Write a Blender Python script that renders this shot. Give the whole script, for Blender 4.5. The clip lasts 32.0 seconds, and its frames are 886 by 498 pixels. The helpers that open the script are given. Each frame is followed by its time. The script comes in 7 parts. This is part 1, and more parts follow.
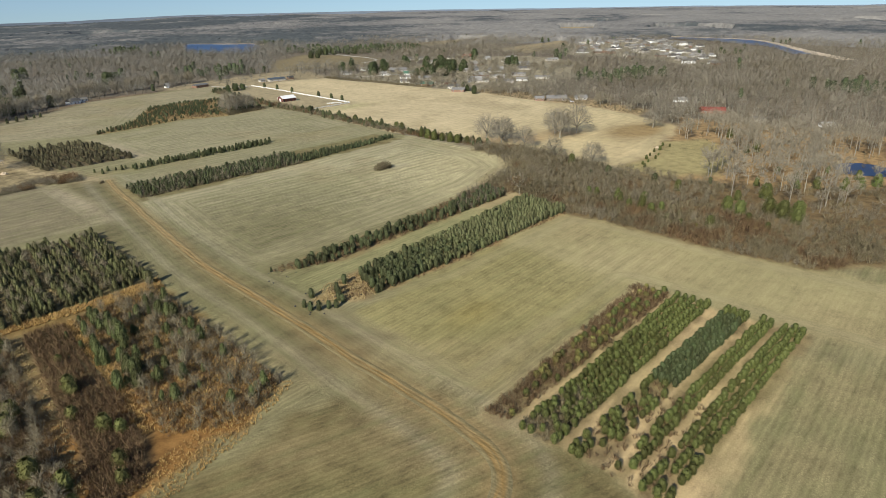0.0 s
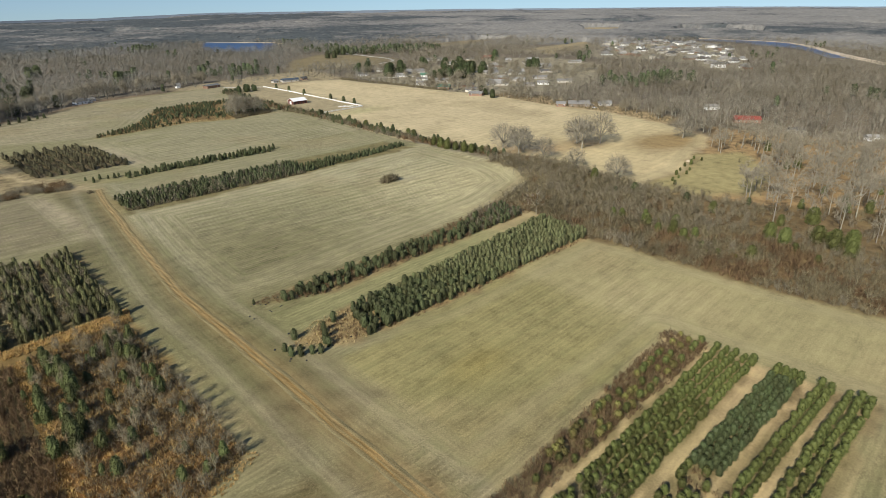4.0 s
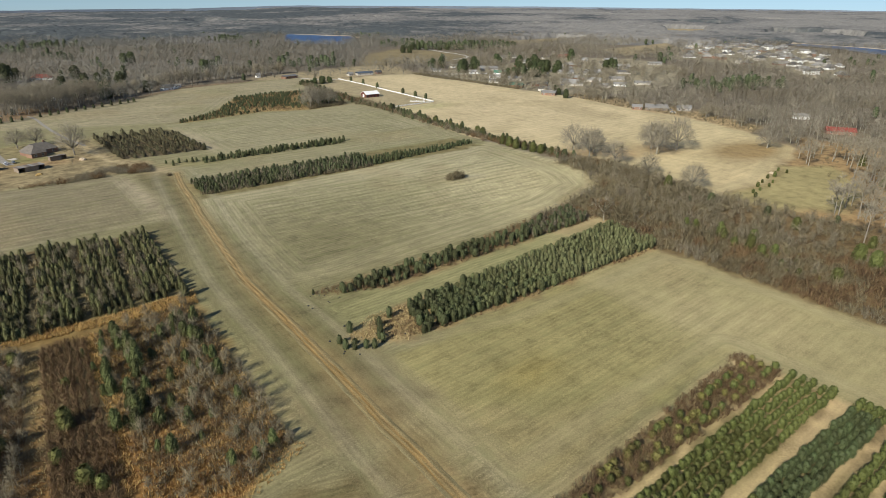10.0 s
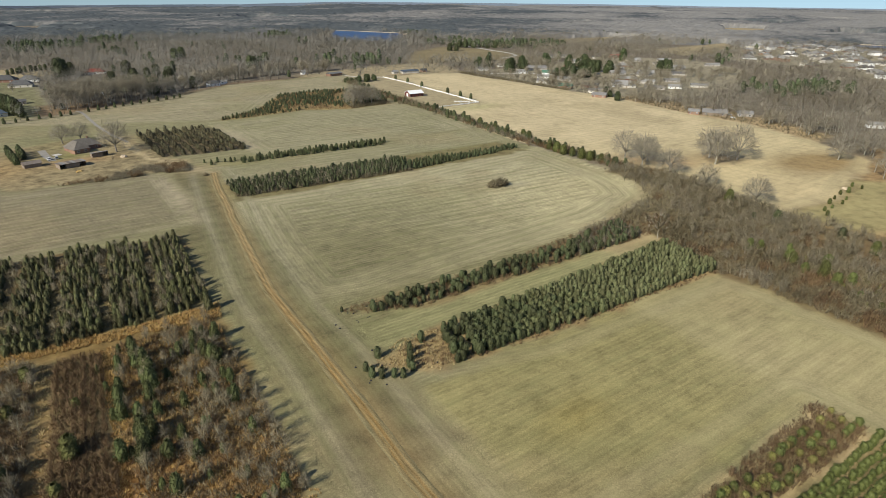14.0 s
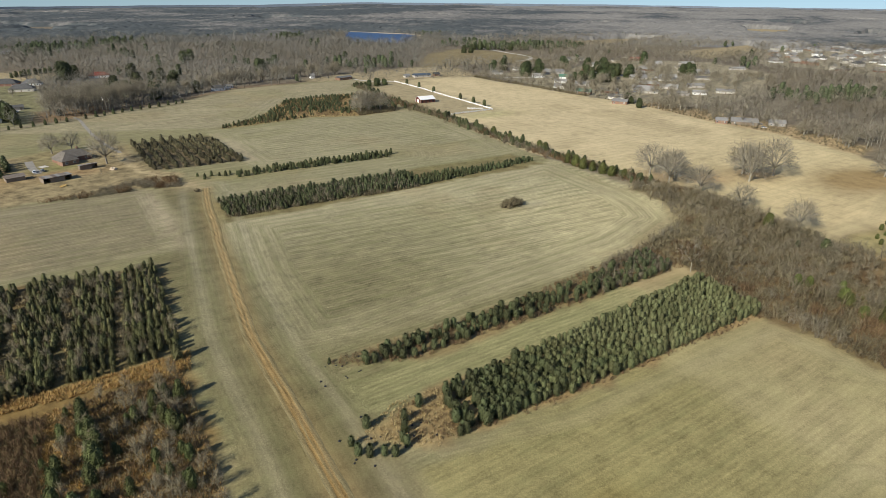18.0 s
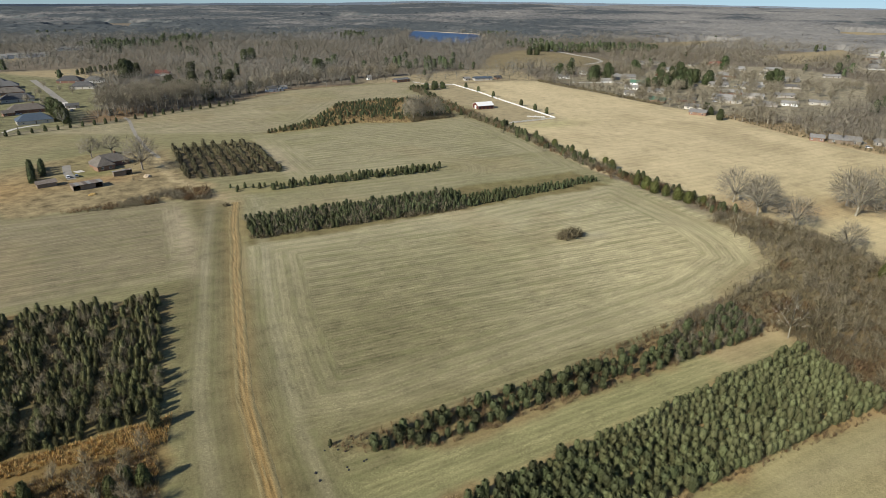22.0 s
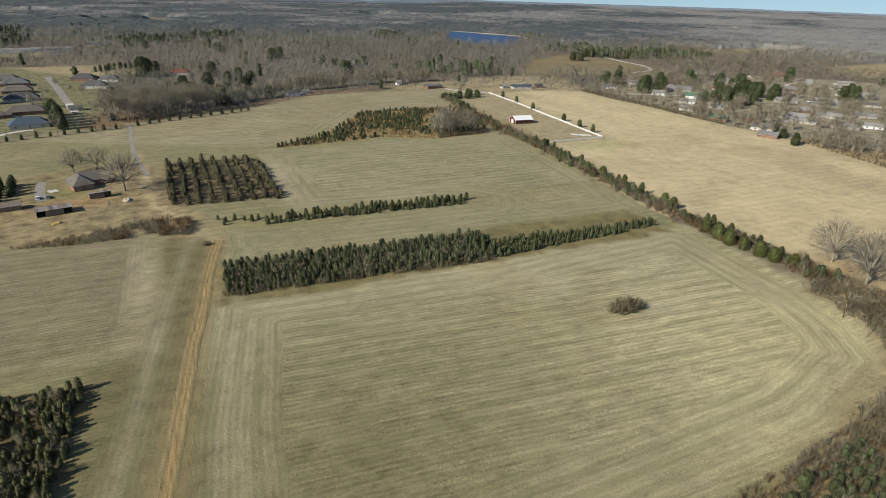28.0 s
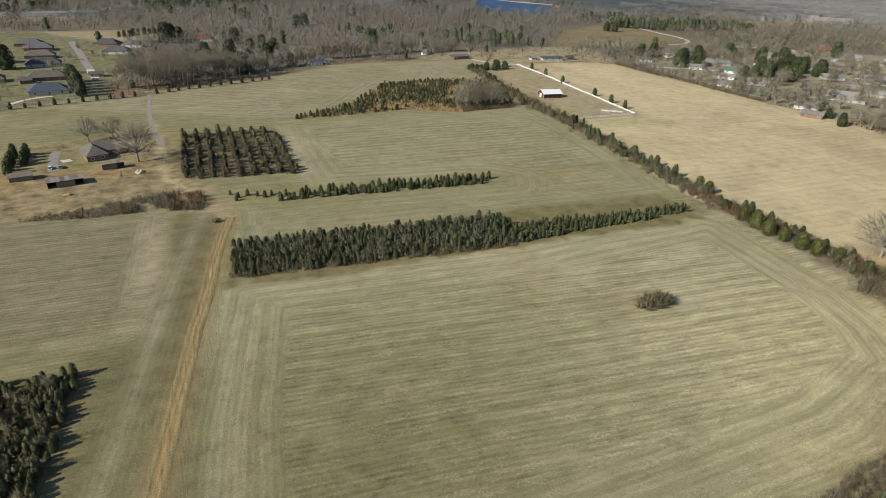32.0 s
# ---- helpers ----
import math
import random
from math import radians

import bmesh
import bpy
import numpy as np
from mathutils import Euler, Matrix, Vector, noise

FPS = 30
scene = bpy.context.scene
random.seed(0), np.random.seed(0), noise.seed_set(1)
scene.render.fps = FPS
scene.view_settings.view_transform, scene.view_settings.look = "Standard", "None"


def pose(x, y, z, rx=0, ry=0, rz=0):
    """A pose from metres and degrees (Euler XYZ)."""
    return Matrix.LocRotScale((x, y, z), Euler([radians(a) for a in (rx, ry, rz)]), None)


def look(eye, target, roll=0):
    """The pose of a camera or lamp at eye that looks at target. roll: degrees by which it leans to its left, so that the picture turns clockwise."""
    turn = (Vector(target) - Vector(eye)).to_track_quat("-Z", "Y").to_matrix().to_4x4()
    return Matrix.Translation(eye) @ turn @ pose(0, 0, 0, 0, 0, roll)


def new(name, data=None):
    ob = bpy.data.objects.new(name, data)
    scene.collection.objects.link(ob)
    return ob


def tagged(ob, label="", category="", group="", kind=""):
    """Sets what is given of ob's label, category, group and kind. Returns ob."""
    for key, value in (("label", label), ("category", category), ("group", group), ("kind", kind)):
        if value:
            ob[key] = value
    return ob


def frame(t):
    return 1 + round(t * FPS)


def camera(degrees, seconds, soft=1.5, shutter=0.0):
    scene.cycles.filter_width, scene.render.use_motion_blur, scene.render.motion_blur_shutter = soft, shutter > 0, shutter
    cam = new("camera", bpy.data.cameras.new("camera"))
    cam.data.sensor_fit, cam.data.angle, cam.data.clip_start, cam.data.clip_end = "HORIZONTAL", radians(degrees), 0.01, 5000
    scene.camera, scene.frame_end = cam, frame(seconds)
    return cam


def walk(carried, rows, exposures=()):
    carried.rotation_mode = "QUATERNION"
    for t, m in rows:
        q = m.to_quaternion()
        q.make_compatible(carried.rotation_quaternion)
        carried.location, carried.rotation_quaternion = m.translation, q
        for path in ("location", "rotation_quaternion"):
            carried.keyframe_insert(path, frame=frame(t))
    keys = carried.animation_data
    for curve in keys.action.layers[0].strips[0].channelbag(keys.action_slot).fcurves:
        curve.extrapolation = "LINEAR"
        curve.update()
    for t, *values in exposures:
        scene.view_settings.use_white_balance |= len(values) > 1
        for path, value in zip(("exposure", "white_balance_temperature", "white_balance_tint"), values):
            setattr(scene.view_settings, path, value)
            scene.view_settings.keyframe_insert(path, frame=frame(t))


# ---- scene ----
cam = camera(72.4, 32.0, soft=0.8)
# seconds, x, y, z, yaw to the left of +y, pitch, roll
PATH = (
    (0, -0.00, -0.12, 97.41, -48.180, -22.462, -0.949),
    (0.5, 4.53, 3.14, 97.61, -47.709, -22.472, -0.903),
    (1, 9.22, 6.72, 97.70, -46.871, -22.480, -0.830),
    (1.5, 13.83, 9.93, 97.94, -46.003, -22.452, -0.732),
    (2, 17.68, 12.82, 98.09, -45.811, -22.407, -0.712),
    (2.5, 20.66, 14.79, 98.18, -45.703, -22.411, -0.690),
    (3, 22.82, 15.59, 98.30, -45.682, -22.448, -0.647),
    (3.5, 24.59, 15.94, 97.93, -45.752, -22.445, -0.668),
    (4, 25.89, 16.22, 97.74, -46.266, -22.507, -0.641),
    (4.5, 26.61, 16.44, 97.52, -46.606, -22.519, -0.581),
    (6.5, 28.52, 17.80, 97.43, -47.565, -22.604, -0.505),
    (7, 28.88, 18.10, 97.36, -48.200, -22.601, -0.484),
    (7.5, 28.90, 18.34, 97.37, -48.778, -22.597, -0.410),
    (8, 28.96, 18.50, 97.34, -48.164, -22.622, -0.328),
    (8.5, 28.72, 18.49, 97.38, -44.691, -22.645, 0.021),
    (9, 29.21, 18.29, 97.44, -43.360, -22.708, 0.102),
    (9.5, 28.84, 18.42, 97.55, -41.090, -22.745, 0.387),
    (10, 28.91, 18.16, 97.50, -39.816, -22.776, 0.432),
    (10.5, 29.16, 18.44, 97.65, -38.828, -22.854, 0.493),
    (11, 29.64, 19.36, 97.63, -38.145, -22.894, 0.555),
    (11.5, 30.85, 20.54, 97.64, -37.607, -22.948, 0.544),
    (12, 32.36, 22.35, 97.68, -37.164, -22.992, 0.592),
    (12.5, 34.11, 24.26, 97.79, -36.810, -23.029, 0.577),
    (13, 36.03, 26.40, 97.78, -36.473, -23.051, 0.615),
    (13.5, 38.18, 28.64, 97.74, -36.022, -23.043, 0.576),
    (14, 40.46, 31.15, 97.86, -35.583, -23.074, 0.648),
    (14.5, 42.85, 33.77, 98.04, -35.248, -23.092, 0.640),
    (16.5, 52.48, 44.71, 98.27, -34.522, -23.052, 0.580),
    (17, 55.22, 47.86, 98.21, -34.359, -23.027, 0.584),
    (17.5, 57.78, 51.29, 98.01, -34.247, -23.007, 0.594),
    (18, 60.06, 53.78, 98.75, -34.139, -23.065, 0.594),
    (18.5, 62.79, 56.97, 98.83, -34.041, -23.044, 0.617),
    (19, 65.77, 60.35, 98.89, -33.942, -23.052, 0.559),
    (19.5, 69.05, 63.96, 99.06, -33.836, -23.089, 0.543),
    (20, 72.19, 67.21, 99.09, -33.679, -23.100, 0.528),
    (20.5, 75.57, 70.69, 99.41, -33.324, -23.128, 0.465),
    (21, 78.78, 74.91, 99.09, -31.323, -23.151, 0.683),
    (21.5, 82.64, 78.78, 98.96, -29.286, -23.197, 0.689),
    (22, 85.82, 82.37, 98.99, -28.087, -23.232, 0.736),
    (22.5, 88.77, 86.15, 98.99, -26.914, -23.238, 0.869),
    (23, 92.20, 90.63, 98.91, -25.943, -23.277, 0.918),
    (23.5, 95.13, 94.85, 98.81, -25.405, -23.295, 1.009),
    (24, 97.80, 99.76, 98.48, -25.065, -23.306, 1.187),
    (24.5, 100.51, 104.22, 98.03, -24.836, -23.233, 1.250),
    (25, 103.01, 108.63, 97.70, -24.725, -23.165, 1.308),
    (25.5, 105.67, 112.49, 98.01, -24.613, -23.209, 1.384),
    (27.5, 114.47, 130.11, 99.43, -24.795, -23.384, 1.610),
    (28, 116.51, 133.94, 99.39, -24.812, -23.391, 1.691),
    (28.5, 118.55, 137.30, 99.43, -24.809, -23.386, 1.725),
    (29, 120.44, 140.27, 99.17, -24.872, -23.992, 1.756),
    (29.5, 121.73, 142.64, 99.30, -25.144, -25.835, 1.730),
    (30, 122.92, 144.02, 99.39, -25.428, -25.999, 1.741),
    (30.5, 123.66, 144.63, 99.13, -26.193, -25.967, 1.764),
    (31, 124.00, 145.06, 98.93, -26.355, -26.001, 1.811),
    (31.5, 123.85, 144.86, 98.80, -25.532, -26.025, 1.886),
    (32, 123.94, 144.70, 98.74, -22.369, -26.148, 2.154),
)
walk(cam, [(t, pose(x, y, z, 90 + p, 0, w) @ pose(0, 0, 0, 0, 0, r)) for t, x, y, z, w, p, r in PATH],
     exposures=[(0, 0.22), (20, 0.18), (32, 0.07)])

# ---- light ----
SUN_AZ, SUN_EL = radians(193), radians(32)   # azimuth from +x, anticlockwise
sun_way = Vector((math.cos(SUN_AZ) * math.cos(SUN_EL), math.sin(SUN_AZ) * math.cos(SUN_EL), math.sin(SUN_EL)))
world = bpy.data.worlds.new("sky")
scene.world = world
world.use_nodes = True
wn = world.node_tree
sky = wn.nodes.new("ShaderNodeTexSky")
sky.sky_type, sky.sun_disc = "NISHITA", False
sky.sun_elevation, sky.sun_rotation = SUN_EL, radians(90) - SUN_AZ
sky.air_density, sky.dust_density, sky.ozone_density = 1.0, 0.9, 4.0
dirs = wn.nodes.new("ShaderNodeTexCoord")
lift = wn.nodes.new("ShaderNodeVectorMath")   # the horizon lies a little under eye level
lift.operation = "ADD"
lift.inputs[1].default_value = (0, 0, 0.1)
wn.links.new(dirs.outputs["Generated"], lift.inputs[0])
wn.links.new(lift.outputs[0], sky.inputs[0])
wn.links.new(sky.outputs[0], wn.nodes["Background"].inputs[0])
wn.nodes["Background"].inputs[1].default_value = 0.1
sun = bpy.data.lights.new("sun", "SUN")
sun.energy, sun.angle, sun.color = 5.0, radians(0.6), (1.0, 0.945, 0.815)
new("sun", sun).matrix_basis = look((0, 0, 300), Vector((0, 0, 300)) - sun_way)

# ---- small tools ----
rng = np.random.default_rng(7)
LAT = rng.random((256, 256))


def vnoise(x, y, size, seed=0):
    """Smooth value noise, 0 to 1, with cells of that size in metres."""
    u, v = np.asarray(x) / size + seed * 17.3, np.asarray(y) / size + seed * 9.7
    i, j = np.floor(u).astype(int), np.floor(v).astype(int)
    a, b = u - i, v - j
    a, b = a * a * (3 - 2 * a), b * b * (3 - 2 * b)
    g = lambda p, q: LAT[p % 256, q % 256]
    return (g(i, j) * (1 - a) + g(i + 1, j) * a) * (1 - b) + (g(i, j + 1) * (1 - a) + g(i + 1, j + 1) * a) * b


def fbm(x, y, size, seed=0):
    return (vnoise(x, y, size, seed) * 4 + vnoise(x, y, size / 2.1, seed + 1) * 2 + vnoise(x, y, size / 4.3, seed + 2)) / 7


def ramp(v, lo, hi):
    t = np.clip((v - lo) / (hi - lo), 0, 1)
    return t * t * (3 - 2 * t)


def inside(x, y, poly):
    """Whether points lie in a polygon."""
    x, y = np.asarray(x, float), np.asarray(y, float)
    out = np.zeros(x.shape, bool)
    for (ax, ay), (bx, by) in zip(poly, poly[1:] + poly[:1]):
        hit = ((ay > y) != (by > y)) & (x < (bx - ax) * (y - ay) / (by - ay + 1e-9) + ax)
        out ^= hit
    return out


def edge_dist(x, y, line, closed=False):
    """The distance from points to a line of corners."""
    x, y = np.asarray(x, float), np.asarray(y, float)
    best = np.full(x.shape, 1e9)
    for (ax, ay), (bx, by) in zip(line, line[1:] + (line[:1] if closed else [])):
        dx, dy = bx - ax, by - ay
        t = np.clip(((x - ax) * dx + (y - ay) * dy) / (dx * dx + dy * dy + 1e-9), 0, 1)
        best = np.minimum(best, np.hypot(x - ax - t * dx, y - ay - t * dy))
    return best


def mesh_np(name, verts, faces, mats, index=None, smooth=False, normals=None):
    """A mesh from arrays: verts (n, 3), faces (m, 3 or 4)."""
    verts, faces = np.asarray(verts, np.float32), np.asarray(faces, np.int32)
    me = bpy.data.meshes.new(name)
    k = faces.shape[1]
    me.vertices.add(len(verts))
    me.vertices.foreach_set("co", verts.ravel())
    me.loops.add(faces.size)
    me.loops.foreach_set("vertex_index", faces.ravel())
    me.polygons.add(len(faces))
    me.polygons.foreach_set("loop_start", np.arange(0, faces.size, k, dtype=np.int32))
    if index is not None:
        me.polygons.foreach_set("material_index", np.asarray(index, np.int32))
    me.polygons.foreach_set("use_smooth", np.full(len(faces), smooth))
    for m in mats:
        me.materials.append(m)
    me.update(calc_edges=True)
    me.validate()
    if normals is not None:
        me.normals_split_custom_set_from_vertices(np.asarray(normals, np.float32))
    return me


def part(name, bm, material, parent, label=""):
    me = bpy.data.meshes.new(name)
    bm.to_mesh(me)
    bm.free()
    me.materials.append(material)
    ob = new(name, me)
    ob.parent = parent
    return tagged(ob, label)


def thing(name, x, y, z=0, rz=0, label="", category="", group="", kind="", s=1.0):
    ob = new(name)
    ob.empty_display_size = 0.3
    ob.matrix_basis = pose(x, y, z, 0, 0, rz) @ Matrix.Scale(s, 4)
    return tagged(ob, label, category, group, kind)


def box(bm, x0, x1, y0, y1, z0, z1, bevel=0.0):
    r = bmesh.ops.create_cube(bm, size=1, matrix=Matrix.LocRotScale(((x0 + x1) / 2, (y0 + y1) / 2, (z0 + z1) / 2), None, (x1 - x0, y1 - y0, z1 - z0)))
    if bevel:
        es = list({e for v in r["verts"] for e in v.link_edges})
        bmesh.ops.bevel(bm, geom=es, offset=bevel, segments=1, affect="EDGES")
    return bm


def boxed(*a, **k):
    return box(bmesh.new(), *a, **k)


def poly(bm, pts, faces):
    vs = [bm.verts.new(p) for p in pts]
    for f in faces:
        bm.faces.new([vs[i] for i in f])
    return bm

# ---- materials ----
def nodes_of(name, rough=0.9, spec=0.2):
    m = bpy.data.materials.new(name)
    m.use_nodes = True
    nt = m.node_tree
    b = nt.nodes["Principled BSDF"]
    b.inputs["Roughness"].default_value = rough
    b.inputs["Specular IOR Level"].default_value = spec
    return m, nt, b


def noise_tex(nt, scale, detail=4, vec=None, stretch=(1, 1, 1), space="Object", rough=0.6):
    co = nt.nodes.new("ShaderNodeTexCoord")
    mp = nt.nodes.new("ShaderNodeMapping")
    mp.inputs["Scale"].default_value = stretch
    nt.links.new(vec or co.outputs[space], mp.inputs[0])
    n = nt.nodes.new("ShaderNodeTexNoise")
    n.inputs["Scale"].default_value, n.inputs["Detail"].default_value, n.inputs["Roughness"].default_value = scale, detail, rough
    nt.links.new(mp.outputs[0], n.inputs["Vector"])
    return n.outputs["Fac"]


def math_node(nt, op, a, b=None, clamp=False):
    n = nt.nodes.new("ShaderNodeMath")
    n.operation, n.use_clamp = op, clamp
    for i, v in enumerate((a, b)):
        if v is None:
            continue
        if isinstance(v, (int, float)):
            n.inputs[i].default_value = v
        else:
            nt.links.new(v, n.inputs[i])
    return n.outputs[0]


def mixed(nt, fac, a, b, blend="MIX"):
    n = nt.nodes.new("ShaderNodeMix")
    n.data_type, n.blend_type = "RGBA", blend
    for i, v in ((0, fac), (6, a), (7, b)):
        if isinstance(v, (int, float)):
            n.inputs[i].default_value = v
        elif isinstance(v, tuple):
            n.inputs[i].default_value = (*v, 1)
        else:
            nt.links.new(v, n.inputs[i])
    return n.outputs[2]


def spread(nt, v, lo, hi):
    n = nt.nodes.new("ShaderNodeMapRange")
    nt.links.new(v, n.inputs[0])
    n.inputs[1].default_value, n.inputs[2].default_value = lo, hi
    return n.outputs[0]


def bumped(nt, b, height, strength=0.3, dist=0.05):
    n = nt.nodes.new("ShaderNodeBump")
    n.inputs["Strength"].default_value, n.inputs["Distance"].default_value = strength, dist
    nt.links.new(height, n.inputs["Height"])
    nt.links.new(n.outputs[0], b.inputs["Normal"])


def plain(name, c1, c2, scale=1.0, rough=0.8, bump=0.3, dist=0.03, vary="", amount=0.35, stretch=(1, 1, 1), metal=0.0, big=0.15, spec=0.2):
    """Two tints by fine and broad noise; vary: 'object' or 'island' shifts each piece's brightness."""
    m, nt, b = nodes_of(name, rough, spec)
    fine = noise_tex(nt, scale, 5, stretch=stretch)
    broad = noise_tex(nt, scale * big, 3)
    f = spread(nt, math_node(nt, "ADD", math_node(nt, "MULTIPLY", fine, 0.6), math_node(nt, "MULTIPLY", broad, 0.4)), 0.34, 0.66)
    col = mixed(nt, f, c1, c2)
    if vary:
        if vary == "object":
            r = nt.nodes.new("ShaderNodeObjectInfo").outputs["Random"]
        else:
            r = nt.nodes.new("ShaderNodeNewGeometry").outputs["Random Per Island"]
        k = math_node(nt, "ADD", math_node(nt, "MULTIPLY", r, 2 * amount), 1 - amount)
        hsv = nt.nodes.new("ShaderNodeHueSaturation")
        nt.links.new(k, hsv.inputs["Value"])
        nt.links.new(math_node(nt, "ADD", math_node(nt, "MULTIPLY", r, 0.03), 0.485), hsv.inputs["Hue"])
        nt.links.new(col, hsv.inputs["Color"])
        col = hsv.outputs[0]
    nt.links.new(col, b.inputs["Base Color"])
    b.inputs["Metallic"].default_value = metal
    bumped(nt, b, fine, bump, dist)
    return m


def ground_material():
    m, nt, b = nodes_of("ground", 0.95, 0.1)
    def attr(key):
        n = nt.nodes.new("ShaderNodeAttribute")
        n.attribute_name = key
        return n
    tint_, mask_ = attr("tint"), attr("mask")
    along_, rim_ = attr("across").outputs["Fac"], attr("rim").outputs["Fac"]
    sep = nt.nodes.new("ShaderNodeSeparateColor")
    nt.links.new(mask_.outputs["Color"], sep.inputs[0])
    drill, wheel, clump = sep.outputs
    co = nt.nodes.new("ShaderNodeTexCoord")
    xyz = nt.nodes.new("ShaderNodeSeparateXYZ")
    nt.links.new(co.outputs["Object"], xyz.inputs[0])
    def runs(across, per_metre, along, detail):
        v = nt.nodes.new("ShaderNodeCombineXYZ")
        nt.links.new(math_node(nt, "MULTIPLY", across, per_metre), v.inputs[0])
        nt.links.new(math_node(nt, "MULTIPLY", xyz.outputs[0], along), v.inputs[1])
        nt.links.new(math_node(nt, "MULTIPLY", xyz.outputs[1], along), v.inputs[2])
        n = nt.nodes.new("ShaderNodeTexNoise")
        n.inputs["Scale"].default_value, n.inputs["Detail"].default_value, n.inputs["Roughness"].default_value = 1.0, detail, 0.55
        nt.links.new(v.outputs[0], n.inputs["Vector"])
        return spread(nt, n.outputs["Fac"], 0.3, 0.7)
    turn = spread(nt, math_node(nt, "ADD", wheel, math_node(nt, "MULTIPLY", math_node(nt, "SUBTRACT", noise_tex(nt, 0.25, 3), 0.5), 1.5)), 0.35, 0.65)
    def lines(*a):
        n = nt.nodes.new("ShaderNodeMix")
        for i, v in ((0, turn), (2, runs(along_, *a)), (3, runs(rim_, *a))):
            nt.links.new(v, n.inputs[i])
        return n.outputs[0]
    swath, rows_, fines = lines(0.27, 0.035, 4), lines(0.75, 0.12, 4), lines(2.1, 0.4, 4)
    fine = noise_tex(nt, 1.9, 6, rough=0.75)
    mid = noise_tex(nt, 0.16, 5, rough=0.65)
    broad = noise_tex(nt, 0.03, 4, rough=0.6)
    half = lambda v, k: math_node(nt, "MULTIPLY", math_node(nt, "SUBTRACT", v, 0.5), k)
    add = lambda *vs: vs[0] if len(vs) == 1 else math_node(nt, "ADD", vs[0], add(*vs[1:]))
    ln = nt.nodes.new("ShaderNodeMix")
    for i, src in ((0, turn), (2, along_), (3, rim_)):
        nt.links.new(src, ln.inputs[i])
    # passes of the machine about five metres apart, each with two ragged stubble lines
    def waves(per_metre, wander, patch_scale):
        w = math_node(nt, "SINE", math_node(nt, "ADD", math_node(nt, "MULTIPLY", ln.outputs[0], per_metre), math_node(nt, "MULTIPLY", noise_tex(nt, 0.06, 3), wander)))
        return math_node(nt, "MULTIPLY", w, spread(nt, noise_tex(nt, patch_scale, 4, rough=0.7), 0.22, 0.68))
    passes, lines_ = waves(1.2, 2.0, 0.09), waves(3.6, 3.0, 0.7)
    furrow = add(half(swath, 0.16), half(rows_, 0.17), half(fines, 0.22), math_node(nt, "MULTIPLY", passes, 0.08), math_node(nt, "MULTIPLY", lines_, 0.16))
    # pale broken stubble standing along the lines
    stubble = math_node(nt, "MULTIPLY", math_node(nt, "MULTIPLY", spread(nt, fine, 0.5, 0.62), spread(nt, rows_, 0.4, 0.8)), drill)
    furrow = add(furrow, math_node(nt, "MULTIPLY", stubble, 0.5), -0.07)
    v = add(math_node(nt, "MULTIPLY", math_node(nt, "MULTIPLY", furrow, math_node(nt, "SUBTRACT", 1.0, math_node(nt, "MULTIPLY", turn, 0.4))), drill), half(fine, 1.05), math_node(nt, "MULTIPLY", half(mid, 1.2), math_node(nt, "ADD", math_node(nt, "MULTIPLY", clump, 1.4), 0.45)), half(broad, 0.55))
    mul = nt.nodes.new("ShaderNodeVectorMath")
    mul.operation = "SCALE"
    nt.links.new(tint_.outputs["Color"], mul.inputs[0])
    nt.links.new(math_node(nt, "MAXIMUM", math_node(nt, "ADD", v, 1.0), 0.25), mul.inputs["Scale"])
    # green shoots between the stubble lines and in loose patches
    shoots = math_node(nt, "MULTIPLY", math_node(nt, "MULTIPLY", spread(nt, add(half(swath, -1.0), math_node(nt, "MULTIPLY", passes, -0.5), half(mid, 2.0)), -0.1, 0.8), drill), 0.42)
    patch = add(math_node(nt, "MULTIPLY", spread(nt, mid, 0.48, 0.72), 0.14), shoots)
    col = mixed(nt, patch, mul.outputs[0], (0.165, 0.168, 0.07))
    nt.links.new(col, b.inputs["Base Color"])
    bumped(nt, b, add(fine, math_node(nt, "MULTIPLY", add(rows_, lines_), math_node(nt, "MULTIPLY", drill, 0.14))), 0.5, 0.25)
    return m


M_GROUND = ground_material()
M_TRACK, _nt, _b = nodes_of("track_dirt", 0.95, 0.1)
_at = _nt.nodes.new("ShaderNodeAttribute")
_at.attribute_name = "tint"
_fine, _long = noise_tex(_nt, 2.5, 5, rough=0.7), noise_tex(_nt, 1.0, 4, stretch=(1.6, 0.12, 1))
_k = math_node(_nt, "ADD", math_node(_nt, "ADD", math_node(_nt, "MULTIPLY", _fine, 1.5), math_node(_nt, "MULTIPLY", _long, 1.3)), -0.52)
_mul = _nt.nodes.new("ShaderNodeVectorMath")
_mul.operation = "SCALE"
_nt.links.new(_at.outputs["Color"], _mul.inputs[0])
_nt.links.new(_k, _mul.inputs["Scale"])
_nt.links.new(_mul.outputs[0], _b.inputs["Base Color"])
bumped(_nt, _b, _fine, 0.5, 0.06)
M_BARK = plain("bark", (0.205, 0.182, 0.14), (0.345, 0.312, 0.25), 3.0, 0.95, 0.5, 0.03, "object", 0.2)
M_TWIG = plain("twig", (0.175, 0.148, 0.095), (0.28, 0.24, 0.16), 0.6, 0.95, 0.0, 0.01, "island", 0.25)
